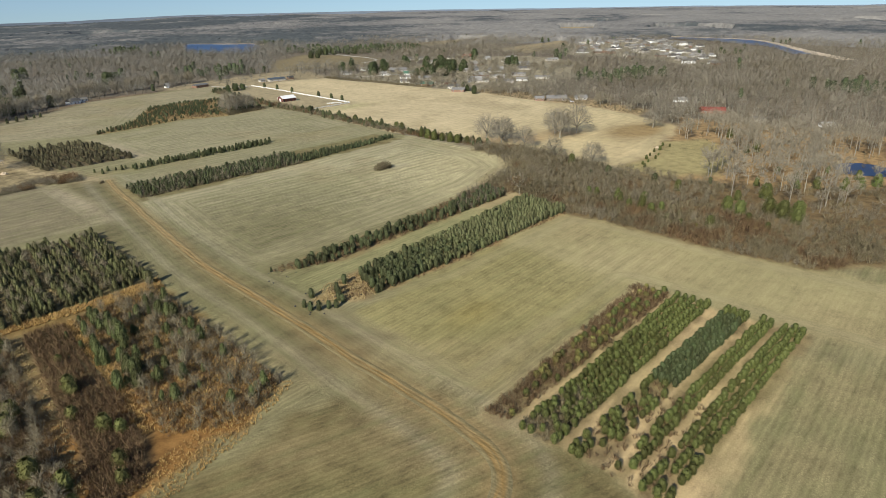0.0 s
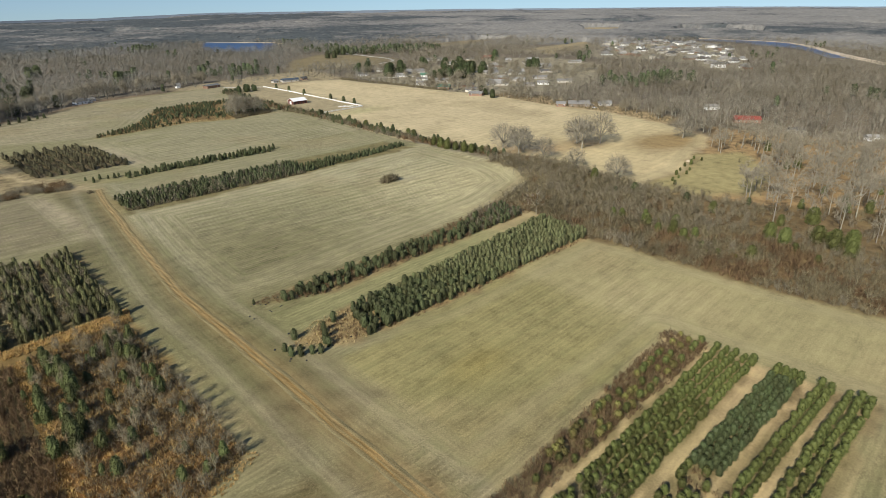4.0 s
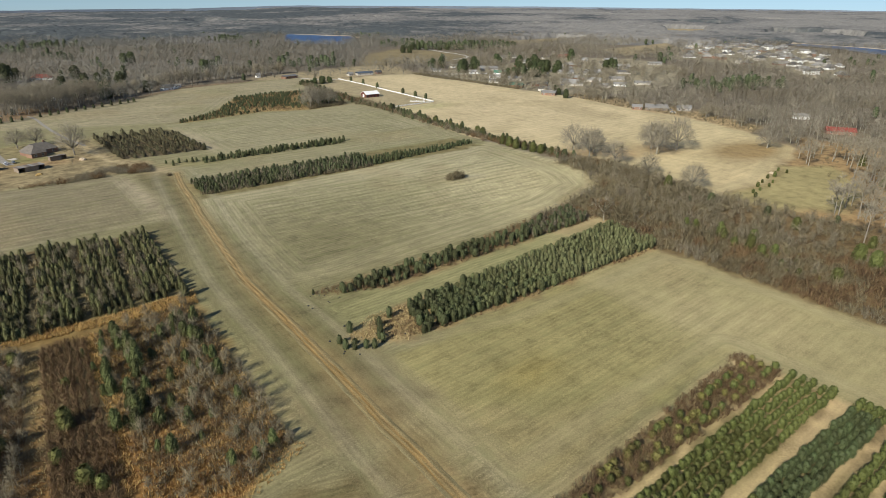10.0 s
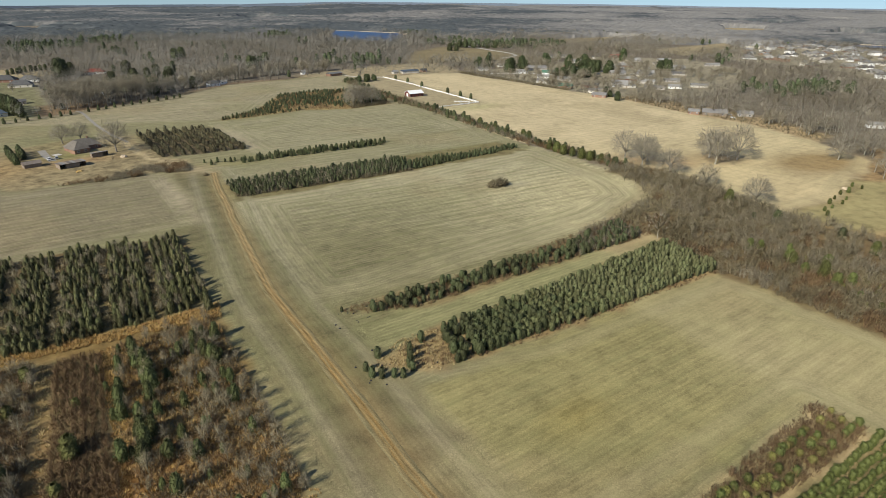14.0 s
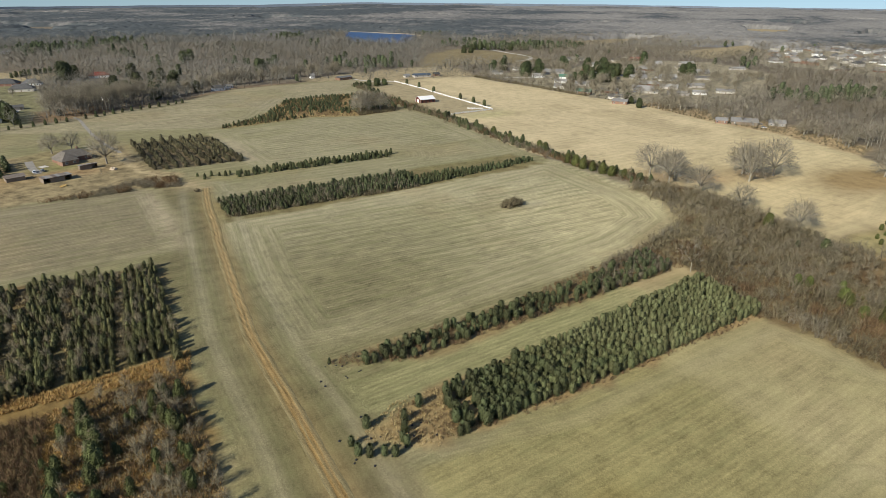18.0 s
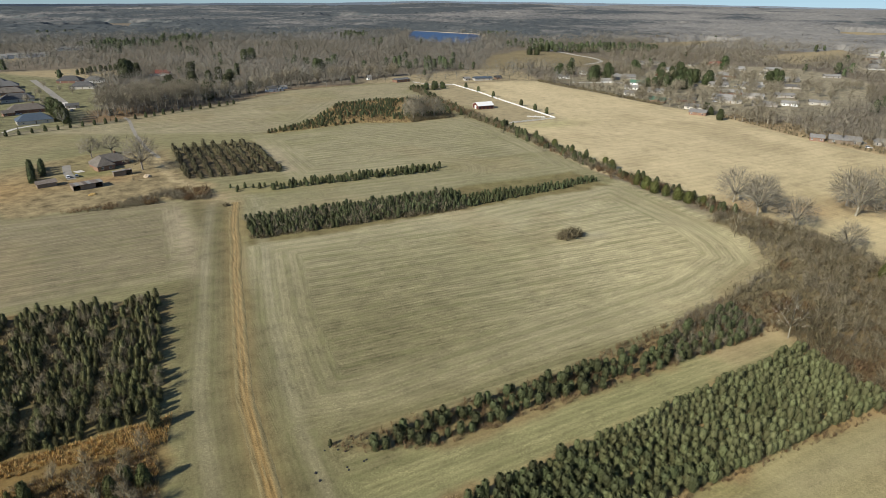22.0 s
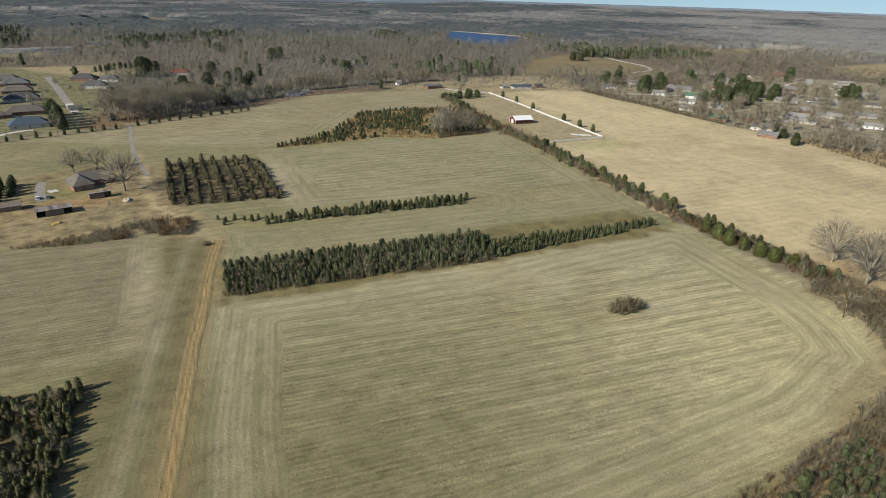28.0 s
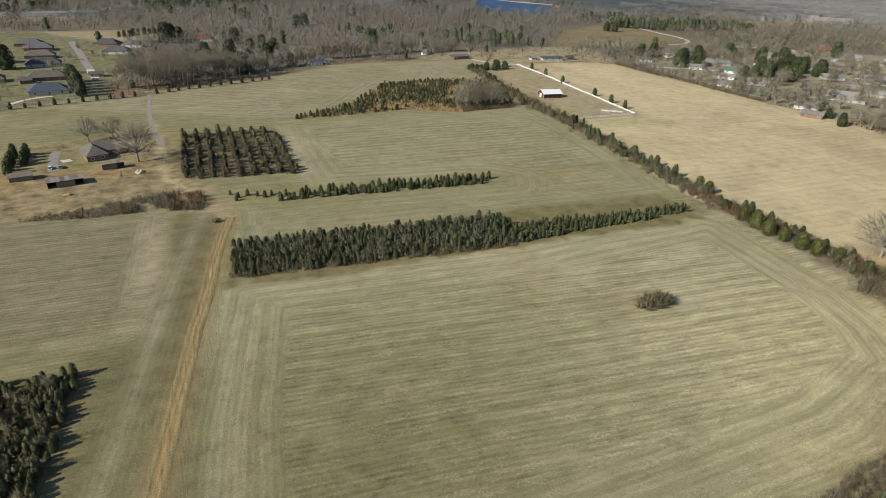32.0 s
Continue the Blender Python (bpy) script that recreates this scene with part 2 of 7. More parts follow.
WOODS = [[plain(f"wood_twig_{tone}", *cols, 0.25, 0.95, 0.0, 0.01, "island", 0.12, big=0.1) for tone, cols in group] for group in (
    (("warm_pale", ((0.222, 0.197, 0.146), (0.354, 0.32, 0.25))), ("warm", ((0.196, 0.17, 0.12), (0.322, 0.286, 0.21))), ("warm_brown", ((0.16, 0.134, 0.09), (0.268, 0.23, 0.162)))),
    (("cool_pale", ((0.18, 0.172, 0.145), (0.295, 0.284, 0.248))), ("cool", ((0.158, 0.15, 0.122), (0.264, 0.252, 0.214))), ("cool_brown", ((0.13, 0.121, 0.095), (0.22, 0.206, 0.168)))))]
M_WPALE, M_WTWIG, M_WDARK = WOODS[0]
M_OAK = plain("oak_twig", (0.172, 0.153, 0.115), (0.282, 0.255, 0.197), 0.3, 0.95, 0.0, 0.01, "island", 0.25)
M_NEARWOOD = plain("pale_twig", (0.19, 0.165, 0.118), (0.31, 0.276, 0.208), 0.3, 0.95, 0.0, 0.01, "island", 0.3)
M_STEM = plain("grey_stems", (0.152, 0.13, 0.088), (0.26, 0.226, 0.16), 0.05, 0.95, 0.0, 0.02, "island", 0.35, big=0.4)
M_PINE = plain("pine_needles", (0.042, 0.05, 0.021), (0.088, 0.098, 0.044), 1.2, 0.7, 0.0, 0.02, "object", 0.35)
M_XMAS = plain("plot_needles", (0.047, 0.056, 0.016), (0.106, 0.114, 0.034), 1.2, 0.7, 0.0, 0.02, "object", 0.35)
M_BLUE = plain("bluish_needles", (0.038, 0.051, 0.021), (0.08, 0.096, 0.04), 1.2, 0.7, 0.0, 0.02, "object", 0.25)
M_GROVE = plain("grove_needles", (0.068, 0.07, 0.029), (0.138, 0.135, 0.06), 0.8, 0.8, 0.0, 0.02, "object", 0.45)
M_JGROVE = plain("joined_grove_needles", (0.068, 0.07, 0.029), (0.138, 0.135, 0.06), 0.5, 0.8, 0.0, 0.02, "island", 0.35)
M_OLIVE = plain("olive_needles", (0.07, 0.075, 0.022), (0.145, 0.145, 0.048), 0.8, 0.8, 0.0, 0.02, "object", 0.3)
M_TOWNROOF = plain("town_shingles", (0.17, 0.165, 0.155), (0.29, 0.28, 0.262), 1.0, 0.9, 0.1, 0.02, "object", 0.5)
M_SPRUCE = plain("blue_needles", (0.07, 0.078, 0.032), (0.14, 0.146, 0.066), 1.0, 0.7, 0.0, 0.02, "object", 0.25)
M_YELLOW = plain("yellowed_needles", (0.095, 0.09, 0.027), (0.172, 0.154, 0.05), 1.0, 0.75, 0.0, 0.02, "object", 0.35)
M_DULL = plain("dull_needles", (0.06, 0.056, 0.03), (0.118, 0.104, 0.06), 1.0, 0.8, 0.0, 0.02, "object", 0.3)
M_FARPINE = plain("far_needles", (0.045, 0.06, 0.028), (0.085, 0.1, 0.05), 0.3, 0.8, 0.0, 0.02, "island", 0.3)
M_JPINE = plain("joined_needles", (0.04, 0.05, 0.022), (0.082, 0.095, 0.044), 0.5, 0.75, 0.0, 0.02, "island", 0.3)
M_JDULL = plain("joined_dull_needles", (0.06, 0.056, 0.03), (0.118, 0.104, 0.06), 0.5, 0.8, 0.0, 0.02, "island", 0.3)
M_JSPRUCE = plain("joined_blue_needles", (0.072, 0.08, 0.034), (0.148, 0.152, 0.072), 0.5, 0.75, 0.0, 0.02, "island", 0.3)
M_STRAW = plain("broomsedge", (0.36, 0.225, 0.08), (0.52, 0.36, 0.15), 0.5, 0.9, 0.0, 0.02, "island", 0.3)
M_PALE = plain("pale_straw", (0.34, 0.26, 0.125), (0.48, 0.385, 0.205), 0.5, 0.9, 0.0, 0.02, "island", 0.25)
M_BRUSH = plain("brush_stems", (0.128, 0.106, 0.062), (0.235, 0.198, 0.122), 0.05, 0.95, 0.0, 0.02, "island", 0.35, big=0.4)
M_REDBRUSH = plain("red_brown_brush", (0.115, 0.074, 0.039), (0.205, 0.136, 0.074), 0.1, 0.95, 0.0, 0.02, "island", 0.3)
M_WATER, _nt, _b = nodes_of("lake_water", 0.3, 0.1)
_b.inputs["Base Color"].default_value = (0.018, 0.045, 0.115, 1)
bumped(_nt, _b, noise_tex(_nt, 0.25, 4), 0.25, 0.2)
M_SAND = plain("sandy_bank", (0.48, 0.38, 0.26), (0.6, 0.5, 0.37), 0.2, 0.95, 0.2)
M_WHITE = plain("white_paint", (0.74, 0.74, 0.72), (0.82, 0.82, 0.8), 1.2, 0.5, 0.1)
M_TIN = plain("galvanised_tin", (0.17, 0.165, 0.155), (0.3, 0.29, 0.27), 1.5, 0.75, 0.15, 0.02, stretch=(6, 1, 1))
M_RED = plain("red_siding", (0.1, 0.036, 0.027), (0.15, 0.05, 0.038), 2.0, 0.7, 0.2)
M_DULLROOF = plain("faded_red_roof", (0.2, 0.085, 0.06), (0.28, 0.125, 0.09), 1.0, 0.7, 0.2)
M_REDROOF = plain("red_roof", (0.2, 0.052, 0.038), (0.285, 0.08, 0.058), 1.0, 0.5, 0.2, stretch=(5, 1, 1))
M_GREENROOF = plain("green_roof", (0.075, 0.16, 0.11), (0.11, 0.21, 0.15), 1.0, 0.5, 0.2)
M_BLUEROOF = plain("blue_roof", (0.065, 0.085, 0.11), (0.095, 0.12, 0.15), 1.0, 0.45, 0.2)
M_SHINGLE = plain("shingles", (0.075, 0.074, 0.073), (0.14, 0.138, 0.134), 2.5, 0.9, 0.4, 0.03, "object", 0.35)
M_BROWNSHINGLE = plain("brown_shingles", (0.095, 0.082, 0.07), (0.168, 0.147, 0.127), 2.5, 0.9, 0.4, 0.03, "object", 0.3)
M_RUST = plain("rusty_tin", (0.15, 0.11, 0.08), (0.29, 0.26, 0.225), 0.8, 0.8, 0.2, 0.02, "object", 0.5, stretch=(4, 1, 1))
M_BRICK = plain("brick", (0.2, 0.12, 0.082), (0.3, 0.19, 0.135), 3.0, 0.9, 0.3, 0.02, "object", 0.2)
M_SIDING = plain("siding", (0.36, 0.335, 0.295), (0.52, 0.49, 0.44), 2.0, 0.7, 0.1, 0.02, "object", 0.25)
M_WOOD = plain("weathered_boards", (0.16, 0.125, 0.09), (0.27, 0.22, 0.17), 2.0, 0.9, 0.4, 0.02, stretch=(6, 6, 1))
M_DARK = plain("dark_opening", (0.02, 0.02, 0.022), (0.035, 0.035, 0.04), 1.0, 0.4, 0.0)
M_GLASS, _nt, _b = nodes_of("window_glass", 0.08, 0.6)
_b.inputs["Base Color"].default_value = (0.03, 0.04, 0.05, 1)
M_CONCRETE = plain("pale_drive", (0.48, 0.45, 0.40), (0.6, 0.57, 0.51), 1.0, 0.9, 0.2)
M_GRAVEL = plain("gravel", (0.22, 0.2, 0.17), (0.32, 0.3, 0.26), 1.5, 0.95, 0.4)
M_CARW = plain("white_car_paint", (0.75, 0.76, 0.77), (0.8, 0.8, 0.81), 1.0, 0.25, 0.0, spec=0.5)
M_CARG = plain("silver_car_paint", (0.36, 0.38, 0.40), (0.42, 0.44, 0.46), 1.0, 0.3, 0.0, metal=0.5, spec=0.5)
M_TYRE = plain("tyre", (0.02, 0.02, 0.02), (0.03, 0.03, 0.03), 3.0, 0.9, 0.1)

# ---- the ground ----
ROAD = [(129, 384), (127, 376), (122, 348), (115, 306), (108, 262), (102.5, 228), (100.5, 202), (99.5, 173), (97, 140), (95.3, 117), (94.5, 99), (93.8, 84), (92.3, 74), (90, 66), (86, 60.5), (80, 57), (70, 54), (50, 51), (20, 49), (-20, 46)]
ORCH = [(101, 76), (194, 80), (195, 26), (101, 22)]
BANDS = [(69.8, 76, 67.9, 77.5), (56.2, 67, 53, 65.7), (45.8, 53.6, 40.8, 48.5), (38.6, 43.2, 33.2, 38), (28.5, 36.2, 24.1, 31.6)]
GROVE = [(20, 300), (87, 292), (86, 250), (81, 215), (75, 128), (55, 119), (32, 114), (-60, 98), (-90, 300)]
STRIPC = [(113, 196), (140, 181), (254, 180), (262, 202), (190, 192)]
STRIPD = [(106, 160), (126, 147), (160, 144.5), (250, 141), (258, 172), (180, 168), (132, 168)]
BRUSH = [(248, 142), (247, 60), (250, 32), (262, 25), (285, 5), (300, -80), (420, -80), (392, 25), (362, 66), (346, 95), (340, 130), (335, 160), (350, 215), (346, 262), (322, 262), (320, 237), (308, 225), (289, 218.5), (269, 211), (257, 201), (262, 190), (258, 172)]
TAN = [(347, 470), (331, 352), (344, 310), (350, 262), (356, 226), (338, 162), (384, 158), (430, 170), (463, 174), (486, 182), (514, 227), (532, 290), (534, 360), (545, 440), (540, 500), (536, 585), (530, 683), (470, 702), (425, 690), (411, 492), (362, 489)]
PADDOCK = [(362, 489), (411, 492), (425, 690), (385, 690), (352, 560)]
SCRUB = [(177, 533), (219, 536), (253, 541), (289, 526), (335, 530), (345, 560), (368, 630), (330, 640), (267, 633), (240, 590), (215, 560)]
LAKE_A = [(655, 1240), (730, 1205), (815, 1290), (890, 1420), (850, 1500), (800, 1595), (690, 1390)]
LAKE_B = [(1617, 620), (1595, 478), (1522, 398), (1307, 276), (1165, 190), (1135, 205), (1221, 266), (1400, 360), (1454, 435), (1530, 532), (1560, 640)]
BROWN = [(520, 800), (600, 800), (690, 775), (770, 790), (790, 900), (750, 1030), (640, 960)]
FARMS = [(-60, -80), (262, -80), (300, 20), (250, 40), (250, 145), (262, 200), (316, 240), (322, 262), (331, 352), (347, 470), (362, 489), (385, 690), (391, 735), (336, 741), (245, 728), (186, 680), (118, 652), (80, 624), (15, 606), (-200, 560), (-300, 300), (-200, 0)]
SUBURB_L = [(-160, 600), (15, 610), (70, 628), (72, 690), (66, 870), (-40, 1000), (-200, 960)]
SUBURB_R = [(543, 440), (545, 590), (560, 690), (700, 700), (860, 740), (960, 640), (900, 500), (760, 430), (640, 400)]
TOWN = [(925, 335), (985, 315), (1170, 395), (1345, 478), (1480, 590), (1490, 730), (1380, 760), (1240, 730), (1160, 645), (1015, 595), (1020, 500), (1004, 416)]
YARD = [(32, 404), (118, 402), (126, 420), (112, 436), (110, 512), (60, 520), (20, 500), (10, 440)]
POND = [(407, 52), (424, 62), (440, 50), (436, 36), (415, 30)]
FAR_FIELDS = [[(1010, 680), (1085, 800), (1390, 835), (1275, 735)], [(1720, 1030), (2016, 1236), (2095, 1122), (1772, 948)], [(1880, 700), (2128, 796), (2105, 650), (1793, 552)], [(2300, 1180), (2520, 1290), (2440, 1440), (2280, 1360)], [(1900, 700), (2150, 780), (2100, 900), (1880, 840)], [(-300, 1060), (-40, 1120), (-20, 1190), (-280, 1160)],
              [(1080, 1010), (1320, 1000), (1300, 1100), (1100, 1090)], [(-60, 1000), (40, 905), (120, 925), (60, 1010)]]


def graded(core, growth=1.22, far=4880.0):
    """Coordinates: the core's own, then ever wider steps outward."""
    lo, hi, up, down = core[0], core[-1], [], []
    for start, way, out in ((hi, 1, up), (lo, -1, down)):
        step, at = 4.0, start
        while abs(at) < far:
            step *= growth
            at = at + way * step
            out.append(max(-far, min(far, at)))
    return np.array(down[::-1] + list(core) + up)


def span(*cuts):
    """Cuts: start, then (end, step) pairs."""
    out = [cuts[0]]
    for end, step in cuts[1:]:
        n = max(1, round((end - out[-1]) / step))
        out += list(np.linspace(out[-1], end, n + 1)[1:])
    return out


GX = graded(span(-60, (20, 4), (345, 1.5), (560, 4), (1000, 12)), 1.06)
GY = graded(span(-60, (20, 4), (430, 1.5), (740, 4), (1100, 12)), 1.06)
gx, gy = [a.ravel() for a in np.meshgrid(GX, GY)]
wx, wy = gx + (vnoise(gx, gy, 9, 3) - 0.5) * 5 + (vnoise(gx, gy, 3, 8) - 0.5) * 1.6, gy + (vnoise(gx, gy, 9, 5) - 0.5) * 5 + (vnoise(gx, gy, 3, 9) - 0.5) * 1.6


def zone(shape, soft=2.5):
    """1 inside a zone, 0 outside, with a ragged soft edge."""
    d = edge_dist(wx, wy, shape, True)
    return ramp(np.where(inside(wx, wy, shape), d, -d), -soft, soft)


tint = np.empty((len(gx), 3))
mask = np.zeros((len(gx), 3))
tint[:] = (0.185, 0.158, 0.122)
mask[:, 2] = 0.7


def lay(weight, colour, furrow_x=0.0, furrow_y=0.0, clumps=0.2):
    w = np.asarray(weight)[:, None]
    tint[:] = tint * (1 - w) + np.array(colour) * w
    mask[:] = mask * (1 - w) + np.array((furrow_x, furrow_y, clumps)) * w


def rect(x0, x1, y0, y1, soft=2.5):
    return zone([(x0, y0), (x1, y0), (x1, y1), (x0, y1)], soft)


for f in FAR_FIELDS:
    lay(zone(f, 12), (0.34, 0.28, 0.17), 0, 0, 0.4)
for f in (SUBURB_L, SUBURB_R, TOWN):
    lay(zone(f, 8), (0.3, 0.267, 0.19), 0, 0, 1.0)
lay(zone(SUBURB_L, 8), (0.19, 0.182, 0.103), 0, 0, 1.0)
lay(zone([(385, 690), (540, 688), (575, 790), (520, 810), (420, 790), (330, 760)], 8), (0.34, 0.285, 0.18), 0, 0, 1.0)
lay(zone(FARMS, 3), (0.27, 0.25, 0.145), 0.8, 0, 0.25)
lay(zone([(534, 440), (528, 300), (510, 226), (545, 232), (572, 300), (575, 440)], 6), (0.36, 0.275, 0.165), 0, 0, 0.9)
lay(zone([(262, 24), (285, 4), (300, -80), (480, -200), (540, 60), (530, 200), (486, 180), (430, 168), (384, 156), (338, 160), (300, 200), (250, 142), (247, 40)], 4), (0.31, 0.22, 0.122), 0, 0, 1.0)
# fields
lay(rect(104, 250, 82, 143), (0.308, 0.279, 0.138), 0.6, 0, 0.35)
lay(rect(196, 252, -60, 143, 5), (0.375, 0.337, 0.19), 0.3, 0, 0.25)
lay(rect(-60, 100, -40, 112, 4), (0.19, 0.16, 0.082), 0.7, 0, 0.5)
lay(rect(112, 330, 200, 326, 4), (0.412, 0.376, 0.244), 1.0, 0, 0.2)
lay(zone([(84, 120), (113, 120), (116, 300), (127, 400), (109, 400), (104, 302), (85, 299)], 4), (0.165, 0.145, 0.08), 0.5, 0, 0.35)
lay(rect(-200, 103, 302, 400, 3), (0.255, 0.222, 0.145), 1.0, 0, 0.2)
lay(rect(114, 262, 168, 182, 1.5), (0.315, 0.31, 0.165), 0.8, 0, 0.1)
lay(rect(165, 345, 405, 530, 3), (0.322, 0.296, 0.188), 1.0, 0, 0.2)
lay(rect(130, 345, 356, 392, 3), (0.3, 0.278, 0.168), 0.9, 0, 0.2)
lay(zone([(15, 606), (177, 536), (225, 560), (267, 636), (384, 640), (391, 735), (245, 728), (118, 652)], 4), (0.335, 0.298, 0.196), 1.0, 0, 0.3)
lay(zone(TAN, 3), (0.55, 0.46, 0.29), 0.3, 0, 0.35)
lay(np.exp(-(((gx - 392) / 30) ** 2 + ((gy - 474) / 13) ** 2)) * 0.6, (0.36, 0.35, 0.17), 0.3, 0, 0.4)
lay(zone(PADDOCK, 2), (0.35, 0.295, 0.185), 0, 0, 0.5)
lay(zone(YARD, 3), (0.285, 0.232, 0.135), 0, 0, 1.4)
lay(zone(BROWN, 8), (0.24, 0.196, 0.115), 0.4, 0, 0.2)
lay(zone(SCRUB, 3), (0.36, 0.27, 0.13), 0, 0, 0.8)
lay(rect(112, 163, 432, 514, 2), (0.2, 0.16, 0.095), 0, 0, 0.6)
lay(rect(164, 174, 428, 520, 2) * 0.7, (0.42, 0.36, 0.25), 0.2, 0, 0.6)
lay(rect(130, 250, 392, 408, 2), (0.28, 0.25, 0.135), 0, 0, 0.6)
lay(zone(STRIPC, 1.5), (0.30, 0.225, 0.12), 0, 0, 0.8)
lay(zone(STRIPD, 1.5), (0.33, 0.245, 0.13), 0, 0, 0.8)
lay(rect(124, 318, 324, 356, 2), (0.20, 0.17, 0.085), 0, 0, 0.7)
lay(zone(ORCH, 2), (0.56, 0.44, 0.265), 0.3, 0, 0.5)
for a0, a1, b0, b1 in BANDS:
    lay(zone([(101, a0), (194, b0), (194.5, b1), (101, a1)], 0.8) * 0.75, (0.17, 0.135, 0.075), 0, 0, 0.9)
lay(zone(GROVE, 2), (0.268, 0.15, 0.056), 0, 0, 1.0)
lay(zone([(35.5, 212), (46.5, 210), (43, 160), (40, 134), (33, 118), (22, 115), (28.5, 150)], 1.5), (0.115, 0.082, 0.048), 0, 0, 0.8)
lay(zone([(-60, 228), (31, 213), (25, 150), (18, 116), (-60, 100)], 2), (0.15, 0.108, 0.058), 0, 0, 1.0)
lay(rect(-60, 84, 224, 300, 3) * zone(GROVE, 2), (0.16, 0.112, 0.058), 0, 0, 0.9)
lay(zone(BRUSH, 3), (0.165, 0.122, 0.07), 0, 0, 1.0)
lay(zone([(338, 160), (384, 156), (430, 168), (455, 145), (420, 118), (362, 108), (342, 130)], 6), (0.33, 0.292, 0.155), 0, 0, 0.6)
lay(rect(230, 262, 174, 184, 3), (0.42, 0.34, 0.2), 0, 0, 0.5)
lay(zone([(58, 626), (76, 628), (118, 652), (108, 690), (62, 680)], 5), (0.2, 0.142, 0.088), 0, 0, 0.9)
lay(np.exp(-(((gx - 22) / 24) ** 2 + ((gy - 452) / 26) ** 2)) * 0.65, (0.345, 0.232, 0.108), 0, 0, 1.0)
bound = [(-60, 588), (-20, 596), (10, 600), (46, 611), (79, 622), (104, 634), (140, 651), (181, 669)]
lay(np.exp(-(edge_dist(gx, gy - 5, bound) / 2.6) ** 2) * 0.7, (0.25, 0.215, 0.155), 0, 0, 0.5)
lay(np.exp(-(edge_dist(gx, gy + 2.5, bound) / 2.0) ** 2) * 0.75, (0.12, 0.104, 0.058), 0, 0, 0.5)
lay(np.exp(-(edge_dist(gx + 3.8, gy, ROAD) / 1.4) ** 2) * 0.7 * (gy > 240) * (gy < 372), (0.125, 0.11, 0.058), 0, 0, 0.8)
lay(np.exp(-(edge_dist(gx, gy - 4, [(118, 652), (186, 682), (245, 730), (336, 743)]) / 6.0) ** 2) * 0.7, (0.235, 0.165, 0.1), 0, 0, 0.9)
lay(np.exp(-(((gx - 124) / 20) ** 2 + ((gy - 104) / 17) ** 2)) * 0.6, (0.235, 0.22, 0.108), 0.4, 0, 0.4)
lay(np.exp(-(((gx - 122) / 4) ** 2 + ((gy - 343) / 14) ** 2)) * 0.6, (0.27, 0.25, 0.11), 0, 0, 0.8)
# green and worn patches
farm, tan = zone(FARMS, 3), zone(TAN, 3)
green = ramp(fbm(gx, gy, 55, 4), 0.5, 0.72) * farm
lay(green * 0.3, (0.23, 0.225, 0.105), 0.8, 0, 0.2)
bare = ramp(fbm(gx, gy, 38, 11), 0.54, 0.75) * np.maximum(farm, tan)
lay(bare * 0.35, (0.34, 0.275, 0.165), 0.7, 0, 0.3)
lay(np.exp(-(((gx - 140) / 66) ** 2 + ((gy - 240) / 62) ** 2)) * 0.95, (0.215, 0.195, 0.116), 1.0, 0, 0.4)
lay(np.exp(-(((gx - 285) / 42) ** 2 + ((gy - 238) / 40) ** 2)) * 0.85, (0.53, 0.47, 0.30), 1.0, 0, 0.3)
lay(np.exp(-(((gx - 235) / 18) ** 2 + ((gy - 175) / 6) ** 2)) * 0.5, (0.40, 0.345, 0.21), 0.8, 0, 0.3)
# a pale turning place and a yellow patch in the front field
lay(np.exp(-(((gx - 208) / 22) ** 2 + ((gy - 94) / 20) ** 2)) * 0.8, (0.42, 0.375, 0.22), 0.5, 0, 0.2)
lay(np.exp(-(((gx - 140) / 12) ** 2 + ((gy - 112) / 7) ** 2)) * 0.5, (0.32, 0.26, 0.09), 0.3, 0, 0.5)
lay(np.exp(-(((gx - 262) / 7) ** 2 + ((gy - 270) / 4) ** 2)) * 0.7, (0.42, 0.385, 0.28), 0.3, 0, 0.3)
# sunken wet patch of the tan field, bare earth under its trees, the worn headland
lay(np.clip(np.exp(-(((gx - 452) / 30) ** 2 + ((gy - 200) / 17) ** 2)) * 1.5, 0, 0.9), (0.285, 0.205, 0.105), 0, 0, 0.4)
for ox, oy in ((377, 250), (412, 240), (356, 268)):
    lay(np.exp(-(((gx - ox) / 15) ** 2 + ((gy - oy) / 13) ** 2)) * 0.6, (0.33, 0.20, 0.11), 0, 0, 0.6)
lay(np.exp(-(((gx - 70) / 20) ** 2 + ((gy - 455) / 9) ** 2)) * 0.5, (0.34, 0.20, 0.10), 0, 0, 0.9)
lay(np.exp(-(((gx - 66) / 14) ** 2 + ((gy - 470) / 8) ** 2)) * 0.6, (0.20, 0.21, 0.075), 0, 0, 0.5)
road_d = edge_dist(gx, gy, ROAD)
lay(ramp(-road_d, -6.0, -1.8) * 0.6, (0.31, 0.23, 0.12), 0.4, 0, 0.6)
lay(np.exp(-(((gx - 101) / 5) ** 2 + ((gy - 348) / 40) ** 2)) * 0.8, (0.42, 0.36, 0.25), 0.3, 0, 0.6)
lay(np.exp(-((road_d - 11) / 2.5) ** 2) * 0.4 * (gx > 60), (0.36, 0.335, 0.24), 1.0, 0, 0.3)
